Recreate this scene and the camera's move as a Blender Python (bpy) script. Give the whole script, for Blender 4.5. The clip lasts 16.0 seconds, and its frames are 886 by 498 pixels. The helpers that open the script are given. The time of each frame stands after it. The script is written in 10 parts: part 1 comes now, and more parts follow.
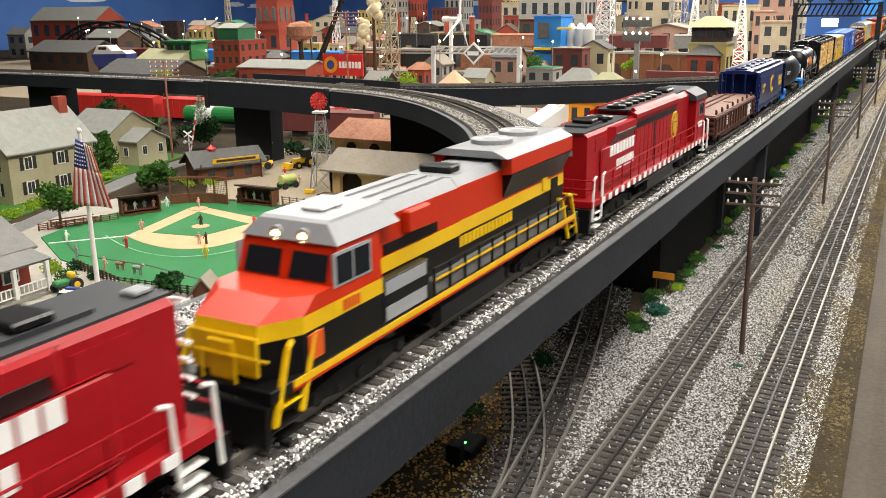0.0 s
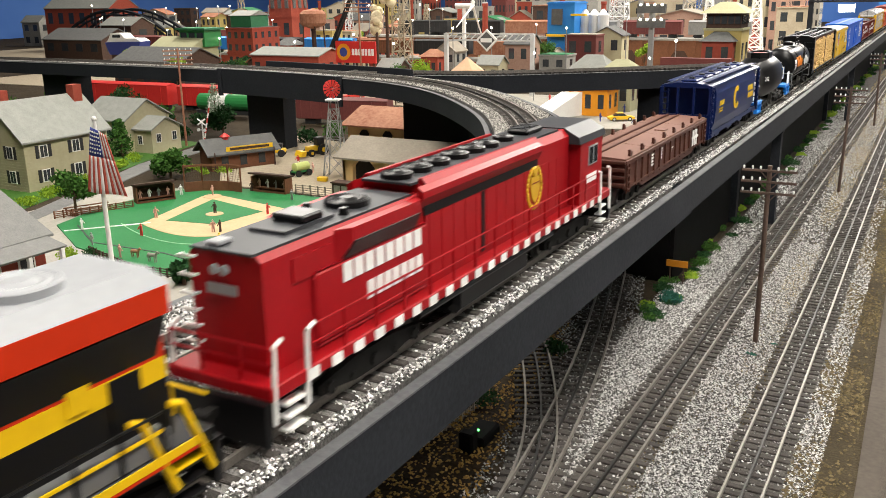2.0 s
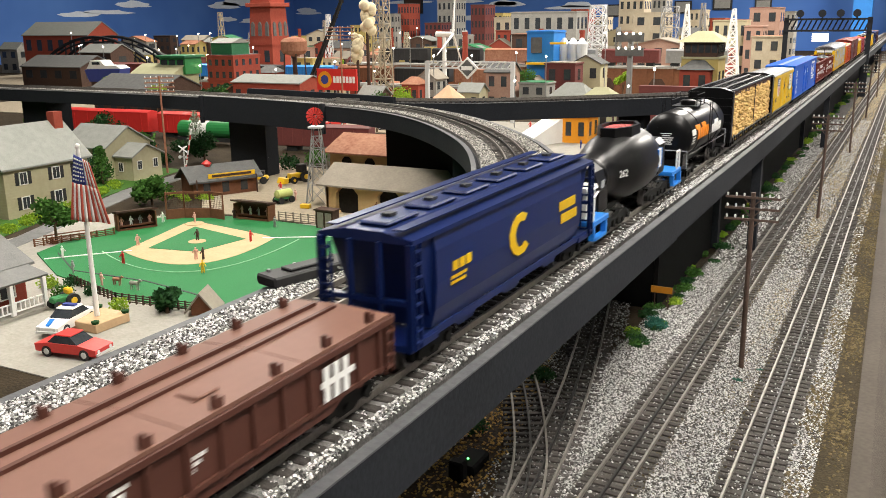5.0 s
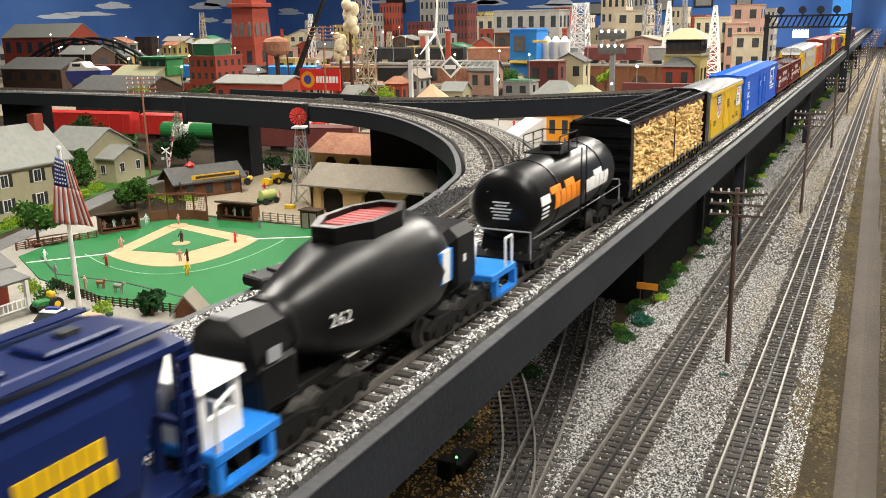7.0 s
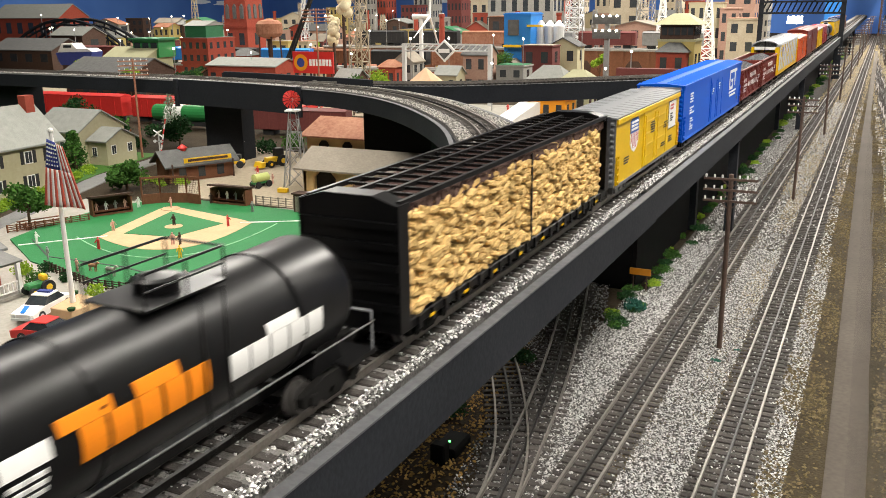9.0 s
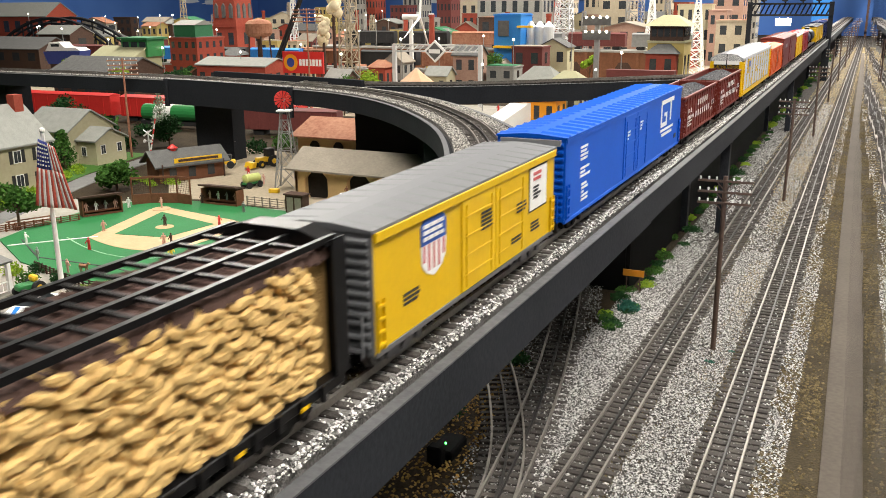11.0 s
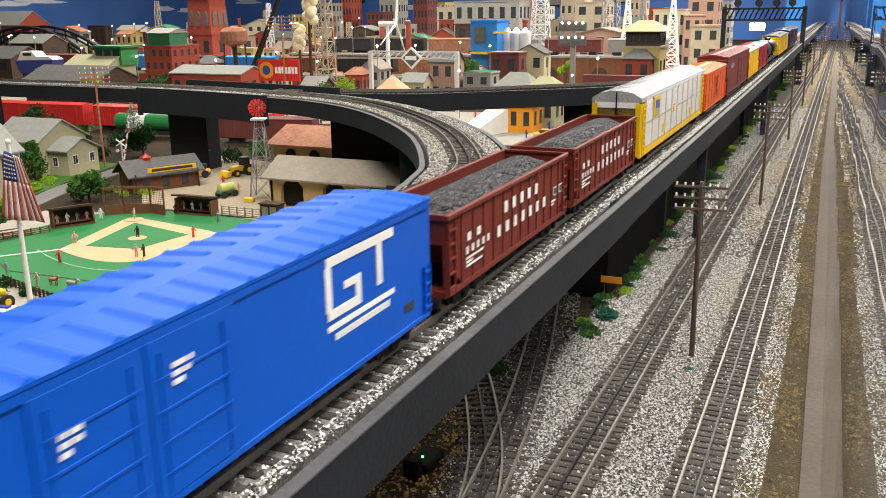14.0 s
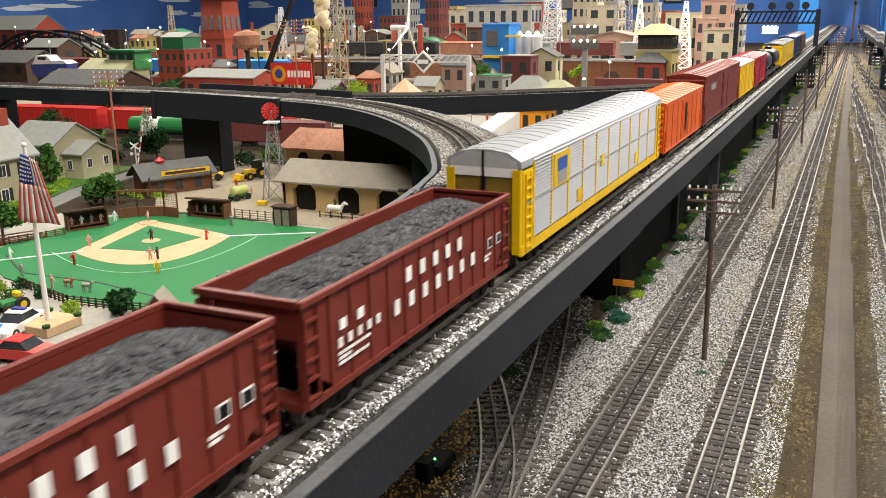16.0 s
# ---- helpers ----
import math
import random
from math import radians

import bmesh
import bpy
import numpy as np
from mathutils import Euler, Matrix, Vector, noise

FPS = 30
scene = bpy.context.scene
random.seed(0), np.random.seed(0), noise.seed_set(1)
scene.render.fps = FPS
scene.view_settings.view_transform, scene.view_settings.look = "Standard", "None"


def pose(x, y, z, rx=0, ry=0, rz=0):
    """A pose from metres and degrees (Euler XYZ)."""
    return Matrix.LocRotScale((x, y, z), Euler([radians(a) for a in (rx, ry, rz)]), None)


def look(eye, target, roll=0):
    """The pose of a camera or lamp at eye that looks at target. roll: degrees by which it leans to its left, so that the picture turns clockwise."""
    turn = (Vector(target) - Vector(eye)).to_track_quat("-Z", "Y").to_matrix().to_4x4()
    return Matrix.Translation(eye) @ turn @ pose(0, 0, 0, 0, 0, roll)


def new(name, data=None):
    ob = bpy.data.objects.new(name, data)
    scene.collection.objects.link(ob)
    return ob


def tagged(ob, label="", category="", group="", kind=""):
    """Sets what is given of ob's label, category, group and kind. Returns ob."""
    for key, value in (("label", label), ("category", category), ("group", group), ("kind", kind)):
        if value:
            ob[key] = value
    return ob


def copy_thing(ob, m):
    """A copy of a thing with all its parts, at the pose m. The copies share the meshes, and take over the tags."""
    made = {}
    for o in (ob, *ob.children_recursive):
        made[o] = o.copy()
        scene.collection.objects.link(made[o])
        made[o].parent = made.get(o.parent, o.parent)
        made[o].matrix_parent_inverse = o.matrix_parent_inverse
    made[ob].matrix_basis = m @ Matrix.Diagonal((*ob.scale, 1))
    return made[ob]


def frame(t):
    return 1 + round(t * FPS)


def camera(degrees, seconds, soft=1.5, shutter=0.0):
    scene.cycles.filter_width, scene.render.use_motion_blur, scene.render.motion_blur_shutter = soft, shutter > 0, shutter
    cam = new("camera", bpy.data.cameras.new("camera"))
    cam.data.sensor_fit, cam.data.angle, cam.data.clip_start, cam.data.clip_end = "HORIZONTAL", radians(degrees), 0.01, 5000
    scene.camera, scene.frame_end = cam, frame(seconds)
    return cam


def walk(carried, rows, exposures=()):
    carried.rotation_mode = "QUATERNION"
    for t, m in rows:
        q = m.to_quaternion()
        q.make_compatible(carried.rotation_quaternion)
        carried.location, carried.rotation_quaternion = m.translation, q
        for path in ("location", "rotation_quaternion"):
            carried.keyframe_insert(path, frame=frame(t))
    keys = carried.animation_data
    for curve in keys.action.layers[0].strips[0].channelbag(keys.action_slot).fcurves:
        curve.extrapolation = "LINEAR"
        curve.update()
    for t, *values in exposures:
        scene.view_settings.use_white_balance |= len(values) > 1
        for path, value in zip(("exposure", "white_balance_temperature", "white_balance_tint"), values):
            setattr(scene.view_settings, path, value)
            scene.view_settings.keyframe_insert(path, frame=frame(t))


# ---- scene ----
cam = camera(53.4, 16.0, soft=0.65, shutter=0.5)
PATH = [
    (0, (0.038, -0.082, 0.432), (-0.873, 1.617, -0.103), -0.7),
    (0.5, (0.038, -0.083, 0.433), (-0.882, 1.606, -0.114), -0.8),
    (1, (0.039, -0.083, 0.433), (-0.888, 1.6, -0.12), -0.9),
    (1.5, (0.039, -0.083, 0.433), (-0.891, 1.598, -0.125), -0.9),
    (2, (0.038, -0.083, 0.433), (-0.895, 1.595, -0.129), -0.9),
    (2.5, (0.037, -0.084, 0.433), (-0.896, 1.593, -0.129), -0.9),
    (3, (0.039, -0.085, 0.434), (-0.888, 1.604, -0.103), -1.0),
    (3.5, (0.036, -0.087, 0.434), (-0.889, 1.606, -0.093), -0.9),
    (4, (0.033, -0.087, 0.434), (-0.886, 1.613, -0.083), -0.8),
    (6.5, (0.028, -0.087, 0.434), (-0.844, 1.643, -0.064), -0.9),
    (7, (0.028, -0.086, 0.433), (-0.84, 1.643, -0.074), -1.1),
    (7.5, (0.027, -0.086, 0.433), (-0.839, 1.64, -0.09), -1.1),
    (8, (0.026, -0.087, 0.433), (-0.83, 1.64, -0.101), -1.0),
    (8.5, (0.027, -0.086, 0.433), (-0.827, 1.64, -0.107), -0.8),
    (11, (0.018, -0.088, 0.434), (-0.807, 1.652, -0.107), -0.4),
    (11.5, (0.017, -0.086, 0.434), (-0.805, 1.656, -0.106), -0.4),
    (12, (0.015, -0.079, 0.433), (-0.799, 1.667, -0.105), -0.4),
    (12.5, (0.016, -0.075, 0.433), (-0.785, 1.677, -0.104), -0.5),
    (13, (0.017, -0.075, 0.433), (-0.779, 1.68, -0.101), -0.5),
    (13.5, (0.016, -0.073, 0.433), (-0.774, 1.685, -0.098), -0.7),
    (14, (0.017, -0.073, 0.434), (-0.768, 1.689, -0.094), -0.7),
    (14.5, (0.016, -0.073, 0.433), (-0.764, 1.692, -0.09), -0.6),
    (15, (0.016, -0.075, 0.434), (-0.766, 1.691, -0.086), -0.6),
    (15.5, (0.016, -0.075, 0.433), (-0.776, 1.687, -0.085), -0.7),
    (16, (0.017, -0.076, 0.434), (-0.792, 1.677, -0.086), -0.8),
]
walk(cam, [(t, look(eye, target, roll)) for t, eye, target, roll in PATH])

# ---- light and room ----
DECK = 0.226
RAIL = 0.2335
MAINX = -0.2365

world = bpy.data.worlds.new("room_air")
scene.world = world
world.use_nodes = True
world.node_tree.nodes["Background"].inputs[0].default_value = (1.0, 0.95, 0.88, 1)
world.node_tree.nodes["Background"].inputs[1].default_value = 0.012


def ceiling_lamp(x, y, watts, sx=0.5, sy=1.6):
    data = bpy.data.lights.new("ceiling_lamp", "AREA")
    data.shape, data.size, data.size_y, data.energy = "RECTANGLE", sx, sy, watts
    data.color = (1.0, 0.945, 0.86)
    ob = new("ceiling_lamp", data)
    ob.matrix_basis = pose(x, y, 2.28)
    return ob


for lx, ly, w in ((0.85, -0.3, 78), (0.62, 1.7, 76), (-1.5, 0.9, 76), (-0.2, 4.8, 160), (-3.2, 4.2, 130), (-1.0, 8.5, 165), (-6.0, 6.8, 110), (0.75, 8.2, 270)):
    ceiling_lamp(lx, ly, w)


# ---- materials ----
def material(name, a, b=None, scale=40.0, rough=0.6, metal=0.0, bump=0.0, fine=6.0, spread=0.25, glow=0.0, vary=0.0, coat=0.0, mid=0.5, by="island"):
    """Two colours mixed by coarse and fine noise in object space, with fine relief."""
    m = bpy.data.materials.new(name)
    m.use_nodes = True
    nt = m.node_tree
    bs = nt.nodes["Principled BSDF"]
    bs.inputs["Roughness"].default_value, bs.inputs["Metallic"].default_value = rough, metal
    bs.inputs["Coat Weight"].default_value = coat
    bs.inputs["Coat Roughness"].default_value = 0.3
    bs.inputs["Specular IOR Level"].default_value = 0.16 if name.startswith("train_") else 0.12 if rough >= 0.8 else 0.3 if rough >= 0.5 else 0.5
    b = b or tuple(c * 0.8 for c in a)
    geo = nt.nodes.new("ShaderNodeNewGeometry")
    if name.startswith("train_"):
        geo = nt.nodes.new("ShaderNodeTexCoord")
    n1, n2 = nt.nodes.new("ShaderNodeTexNoise"), nt.nodes.new("ShaderNodeTexNoise")
    n1.inputs["Scale"].default_value, n2.inputs["Scale"].default_value = scale, scale * fine
    n1.inputs["Detail"].default_value = 4
    src = geo.outputs["Object"] if name.startswith("train_") else geo.outputs["Position"]
    nt.links.new(src, n1.inputs["Vector"])
    nt.links.new(src, n2.inputs["Vector"])
    add = nt.nodes.new("ShaderNodeMath")
    add.operation = "ADD"
    nt.links.new(n1.outputs["Fac"], add.inputs[0])
    nt.links.new(n2.outputs["Fac"], add.inputs[1])
    last = add
    if vary:
        if by == "island":
            out = nt.nodes.new("ShaderNodeNewGeometry").outputs["Random Per Island"]
        else:
            out = nt.nodes.new("ShaderNodeObjectInfo").outputs["Random"]
        mul = nt.nodes.new("ShaderNodeMath")
        mul.operation = "MULTIPLY_ADD"
        nt.links.new(out, mul.inputs[0])
        mul.inputs[1].default_value = vary
        nt.links.new(last.outputs[0], mul.inputs[2])
        last = mul
    ramp = nt.nodes.new("ShaderNodeValToRGB")
    half = 0.5 * vary
    ramp.color_ramp.elements[0].position = max(0.0, mid - spread)
    ramp.color_ramp.elements[1].position = min(1.0, mid + spread)
    ramp.color_ramp.elements[0].color, ramp.color_ramp.elements[1].color = (*a, 1), (*b, 1)
    fit_ = nt.nodes.new("ShaderNodeMath")
    fit_.operation = "MULTIPLY"
    fit_.inputs[1].default_value = 0.5 / (1 + half)
    nt.links.new(last.outputs[0], fit_.inputs[0])
    nt.links.new(fit_.outputs[0], ramp.inputs["Fac"])
    nt.links.new(ramp.outputs["Color"], bs.inputs["Base Color"])
    if bump:
        bp = nt.nodes.new("ShaderNodeBump")
        bp.inputs["Strength"].default_value, bp.inputs["Distance"].default_value = bump, 0.002
        nt.links.new(n2.outputs["Fac"], bp.inputs["Height"])
        nt.links.new(bp.outputs["Normal"], bs.inputs["Normal"])
    if glow:
        bs.inputs["Emission Color"].default_value = (*a, 1)
        bs.inputs["Emission Strength"].default_value = glow
    return m


def clear_glass(name, tint=(1, 1, 1)):
    m = bpy.data.materials.new(name)
    m.use_nodes = True
    bs = m.node_tree.nodes["Principled BSDF"]
    bs.inputs["Base Color"].default_value = (*tint, 1)
    bs.inputs["Roughness"].default_value = 0.0
    bs.inputs["Transmission Weight"].default_value = 1.0
    bs.inputs["IOR"].default_value = 1.45
    return m


MAT = {
    "earth": material("earth", (0.008, 0.006, 0.004), (0.062, 0.045, 0.026), 14, 0.95, bump=0.6, fine=20),
    "ballast_bed": material("ballast_bed", (0.020, 0.019, 0.017), (0.145, 0.135, 0.122), 90, 0.9, bump=0.9, fine=6),
    "deck_bed": material("deck_ballast_bed", (0.08, 0.077, 0.072), (0.27, 0.26, 0.25), 90, 0.9, bump=0.9, fine=6),
    "stone": material("ballast_stone", (0.032, 0.030, 0.028), (0.74, 0.73, 0.71), 300, 0.75, vary=1.6, spread=0.19, mid=0.60),
    "deck_stone": material("deck_ballast_stone", (0.045, 0.043, 0.041), (0.80, 0.79, 0.77), 300, 0.75, vary=1.6, spread=0.11, mid=0.51),
    "curve_stone": material("curve_ballast_stone", (0.07, 0.066, 0.06), (0.50, 0.48, 0.44), 300, 0.8, vary=1.6, spread=0.16, mid=0.53),
    "dark_gravel": material("dark_gravel", (0.012, 0.012, 0.013), (0.075, 0.075, 0.078), 300, 0.85, vary=1.4, spread=0.15),
    "stone_grey": material("ballast_stone_grey", (0.05, 0.05, 0.05), (0.48, 0.47, 0.45), 300, 0.8, vary=1.6, spread=0.15, mid=0.57),
    "tie": material("tie_wood", (0.026, 0.023, 0.021), (0.085, 0.076, 0.070), 200, 0.85, bump=0.4, vary=0.6, by="object"),
    "rail": material("rail_steel", (0.13, 0.118, 0.104), (0.25, 0.23, 0.205), 90, 0.5, 0.55),
    "rail_dark": material("rail_black", (0.012, 0.011, 0.010), (0.035, 0.032, 0.029), 90, 0.5, 0.4),
    "deck": material("deck_black", (0.0105, 0.0118, 0.0148), (0.0225, 0.0248, 0.030), 9, 0.8, bump=0.12, fine=30),
    "deck_edge": material("deck_worn_edge", (0.05, 0.052, 0.058), (0.12, 0.12, 0.125), 30, 0.6, bump=0.2),
    "pole": material("pole_brown", (0.055, 0.035, 0.026), (0.10, 0.065, 0.05), 60, 0.7, bump=0.3),
    "insulator": material("insulator_glass", (0.75, 0.76, 0.74), (0.6, 0.62, 0.6), 60, 0.25),
    "rim": material("rim_board", (0.045, 0.038, 0.031), (0.080, 0.068, 0.056), 7, 0.88, bump=0.15, fine=25),
    "sky_wall": material("painted_sky", (0.035, 0.10, 0.36), (0.10, 0.22, 0.55), 0.5, 0.8, fine=3),
    "room": material("room_wall", (0.10, 0.095, 0.09), (0.14, 0.13, 0.12), 2, 0.85),
    "room_dark": material("room_floor", (0.035, 0.03, 0.028), (0.06, 0.055, 0.05), 4, 0.7),
    "grass": material("field_green", (0.010, 0.120, 0.032), (0.020, 0.175, 0.050), 12, 0.75, bump=0.25, fine=40),
    "sand": material("field_sand", (0.44, 0.30, 0.17), (0.54, 0.39, 0.235), 30, 0.9, bump=0.2),
    "white": material("white_paint", (0.72, 0.71, 0.68), (0.82, 0.81, 0.78), 30, 0.5),
}


# ---- mesh helpers ----
def add_mesh(name, verts, faces, mat, parent=None, label="", smooth=False):
    me = bpy.data.meshes.new(name)
    me.from_pydata(verts, [], faces)
    me.validate()
    bm = bmesh.new()
    bm.from_mesh(me)
    bmesh.ops.recalc_face_normals(bm, faces=bm.faces)
    bm.to_mesh(me)
    bm.free()
    me.materials.append(mat)
    if smooth:
        for p in me.polygons:
            p.use_smooth = True
    ob = new(name, me)
    if parent:
        ob.parent = parent
    if label:
        ob["label"] = label
    return ob


class Shape:
    """Collects solids into one mesh."""

    def __init__(self):
        self.v, self.f = [], []
        self.flanks = False

    def solid(self, verts, faces):
        k = len(self.v)
        self.v += [tuple(v) for v in verts]
        self.f += [tuple(i + k for i in f) for f in faces]
        return self

    def box(self, x0, x1, y0, y1, z0, z1, ch=0.0):
        if ch <= 0:
            v = [(x, y, z) for z in (z0, z1) for y in (y0, y1) for x in (x0, x1)]
            return self.solid(v, [(0, 2, 3, 1), (4, 5, 7, 6), (0, 1, 5, 4), (2, 6, 7, 3), (0, 4, 6, 2), (1, 3, 7, 5)])
        c = ch
        prof = [(x0 + c, z0), (x1 - c, z0), (x1, z0 + c), (x1, z1 - c), (x1 - c, z1), (x0 + c, z1), (x0, z1 - c), (x0, z0 + c)]
        rings = [(y0, c), (y0 + c, 0), (y1 - c, 0), (y1, c)]
        v = []
        cx, cz = (x0 + x1) / 2, (z0 + z1) / 2
        for y, s in rings:
            for x, z in prof:
                v.append((x - math.copysign(min(s, abs(x - cx)), x - cx), y, z - math.copysign(min(s, abs(z - cz)), z - cz)))
        f = [tuple(range(7, -1, -1)), tuple(range(24, 32))]
        for r in range(3):
            for i in range(8):
                j = (i + 1) % 8
                f.append((r * 8 + i, r * 8 + j, r * 8 + 8 + j, r * 8 + 8 + i))
        return self.solid(v, f)

    def prism(self, prof, y0, y1, axis="y"):
        """A profile of (across, up) drawn out along an axis."""
        n = len(prof)
        put = {"y": lambda a, b, l: (a, l, b), "x": lambda a, b, l: (l, a, b), "z": lambda a, b, l: (a, b, l)}[axis]
        v = [put(a, b, l) for l in (y0, y1) for a, b in prof]
        f = [tuple(range(n)), tuple(range(2 * n - 1, n - 1, -1))]
        f += [(i, (i + 1) % n, n + (i + 1) % n, n + i) for i in range(n)]
        return self.solid(v, f)

    def rod(self, a, b, r0, r1=None, seg=8):
        r1 = r0 if r1 is None else r1
        a, b = Vector(a), Vector(b)
        q = (b - a).to_track_quat("Z", "Y")
        v = []
        for p, r in ((a, r0), (b, r1)):
            for i in range(seg):
                w = 2 * math.pi * i / seg
                v.append(p + q @ Vector((r * math.cos(w), r * math.sin(w), 0)))
        f = [tuple(range(seg - 1, -1, -1)), tuple(range(seg, 2 * seg))]
        f += [(i, (i + 1) % seg, seg + (i + 1) % seg, seg + i) for i in range(seg)]
        return self.solid(v, f)

    def lathe(self, rings, axis="z", at=(0, 0, 0), seg=20):
        """Rings of (along, radius)."""
        v = []
        for l, r in rings:
            for i in range(seg):
                w = 2 * math.pi * i / seg
                a, b = r * math.cos(w), r * math.sin(w)
                p = {"z": (a, b, l), "y": (a, l, b), "x": (l, a, b)}[axis]
                v.append((p[0] + at[0], p[1] + at[1], p[2] + at[2]))
        f = [tuple(range(seg)), tuple(range((len(rings) - 1) * seg, len(rings) * seg))]
        for k in range(len(rings) - 1):
            f += [(k * seg + i, k * seg + (i + 1) % seg, (k + 1) * seg + (i + 1) % seg, (k + 1) * seg + i) for i in range(seg)]
        return self.solid(v, f)

    def ball(self, c, r, seg=10, rings=6, squash=1.0):
        pts = [(-r * squash * math.cos(math.pi * k / rings), max(1e-5, r * math.sin(math.pi * k / rings))) for k in range(rings + 1)]
        return self.lathe(pts, "z", c, seg)

    def ribbon(self, left, right, z0, z1):
        """A slab between two lines of (x, y) points."""
        n = len(left)
        v = [(x, y, z0) for x, y in left] + [(x, y, z0) for x, y in right] + [(x, y, z1) for x, y in left] + [(x, y, z1) for x, y in right]
        f = []
        for i in range(n - 1):
            a, b, c, d = i, i + 1, n + i + 1, n + i
            f += [(a, b, c, d), (a + 2 * n, d + 2 * n, c + 2 * n, b + 2 * n), (a, a + 2 * n, b + 2 * n, b), (d, c, c + 2 * n, d + 2 * n)]
        f += [(0, n, 3 * n, 2 * n), (n - 1, 3 * n - 1, 4 * n - 1, 2 * n - 1)]
        return self.solid(v, f)

    def make(self, name, mat, parent=None, label="", smooth=False):
        if self.flanks and all(len({self.v[i][0] > 0 for i in f}) == 1 for f in self.f):
            made = []
            for s in (True, False):
                fs = [f for f in self.f if (self.v[f[0]][0] > 0) == s]
                used = sorted({i for f in fs for i in f})
                at = {i: k for k, i in enumerate(used)}
                made.append(add_mesh(name, [self.v[i] for i in used], [tuple(at[i] for i in f) for f in fs], mat, parent, label, smooth))
            return made[0]
        return add_mesh(name, self.v, self.f, mat, parent, label, smooth)


def thing(name, label, category, group="", kind="", m=None):
    ob = new(name)
    ob.empty_display_size = 0.02
    if m is not None:
        ob.matrix_basis = m
    return tagged(ob, label, category, group, kind)


def smooth_line(points, step=0.02):
    """A Catmull-Rom line through (x, y) points, evenly stepped."""
    p = [np.array(q, float) for q in points]
    p = [2 * p[0] - p[1], *p, 2 * p[-1] - p[-2]]
    out = []
    for i in range(1, len(p) - 2):
        n = max(2, int(np.linalg.norm(p[i + 1] - p[i]) / step))
        for k in range(n):
            u = k / n
            out.append(0.5 * (2 * p[i] + (p[i + 1] - p[i - 1]) * u + (2 * p[i - 1] - 5 * p[i] + 4 * p[i + 1] - p[i + 2]) * u * u
                              + (3 * p[i] - p[i - 1] - 3 * p[i + 1] + p[i + 2]) * u ** 3))
    out.append(p[-2])
    return out


def side_line(line, off):
    """The line shifted to its left by off."""
    out = []
    for i, q in enumerate(line):
        d = line[min(i + 1, len(line) - 1)] - line[max(i - 1, 0)]
        d = d / np.linalg.norm(d)
        out.append((q[0] - d[1] * off, q[1] + d[0] * off))
    return out


# ---- setting ----
ground = tagged(Shape().box(-9, 0.055, -5, 12, -0.06, 0.0).make("ground", MAT["earth"]), "brown scenic ground of the layout table", "ground", kind="structure")
tagged(Shape().box(-9.2, 4.2, -5.2, 12.2, -1.0, -0.9).make("floor", MAT["room_dark"]), "dark floor of the exhibition room", "floor", kind="structure")
tagged(Shape().box(-9.2, 4.2, -5.2, 12.2, 2.5, 2.6).make("ceiling", MAT["room_dark"]), "plain ceiling above the layout", "ceiling", kind="structure")
tagged(Shape().box(-9.2, 4.2, 12.0, 12.2, -0.9, 2.5).make("wall_north", MAT["sky_wall"]), "blue wall painted as a sky with clouds", "wall", kind="structure")
tagged(Shape().box(-9.2, -9.0, -5.0, 12.0, -0.9, 2.5).make("wall_west", MAT["sky_wall"]), "blue wall painted as a sky with clouds", "wall", kind="structure")
tagged(Shape().box(4.0, 4.2, -5.0, 12.0, -0.9, 2.5).make("wall_east", MAT["room"]), "plain wall of the exhibition room", "wall", kind="structure")
tagged(Shape().box(-9.2, 4.2, -5.2, -5.0, -0.9, 2.5).make("wall_south", MAT["room"]), "plain wall of the exhibition room", "wall", kind="structure")

rim = Shape()
rim.ribbon([(0.024, -1.5), (0.020, 0.7), (-0.002, 2.5), (-0.030, 8.0)], [(0.05, -1.5), (0.046, 0.7), (0.03, 2.5), (0.006, 8.0)], 0.0, 0.006)
tagged(rim.make("trim", MAT["rim"]), "worn beige edge board of the layout", "edge board", kind="structure")

# ---- decks ----
INNER = smooth_line([(-0.415, -4.6), (-0.412, 0.2), (-0.408, 0.5), (-0.428, 0.70), (-0.436, 0.78), (-0.475, 0.945), (-0.541, 1.12), (-0.667, 1.32), (-0.88, 1.57), (-1.08, 1.715), (-1.25, 1.776)], 0.03)
CURVE = smooth_line([(-0.341, -4.6), (-0.341, -2.0), (-0.341, -0.5), (-0.341, 0.30), (-0.3455, 0.55), (-0.367, 0.766), (-0.401, 0.92), (-0.447, 1.06), (-0.60, 1.325), (-0.83, 1.59), (-1.05, 1.75), (-1.30, 1.835), (-1.8, 1.92), (-2.6, 1.94), (-4.2, 1.9)], 0.02)


def plank(name, pts_l, pts_r, label, z1=DECK, deep=0.038):
    """A deck between two lines with a fascia board on each side."""
    d = thing(name, label, "viaduct", kind="structure")
    l, r = [np.array(p) for p in pts_l], [np.array(p) for p in pts_r]
    Shape().ribbon(pts_l, pts_r, z1 - deep, z1 - 0.006).make("deck_board", MAT["deck"], d)
    for line, sgn in ((l, -1), (r, 1)):
        o = side_line(line, -0.006 * sgn)
        Shape().ribbon([tuple(p) for p in line], o, z1 - deep, z1 - 0.0012).make("fascia_board", MAT["deck"], d)
        o2 = side_line(line, -0.0068 * sgn)
        Shape().ribbon(side_line(line, 0.0008 * -sgn * -1), o2, z1 - 0.0012, z1).make("fascia_edge", MAT["deck_edge"], d, "worn grey top edge")
    return d


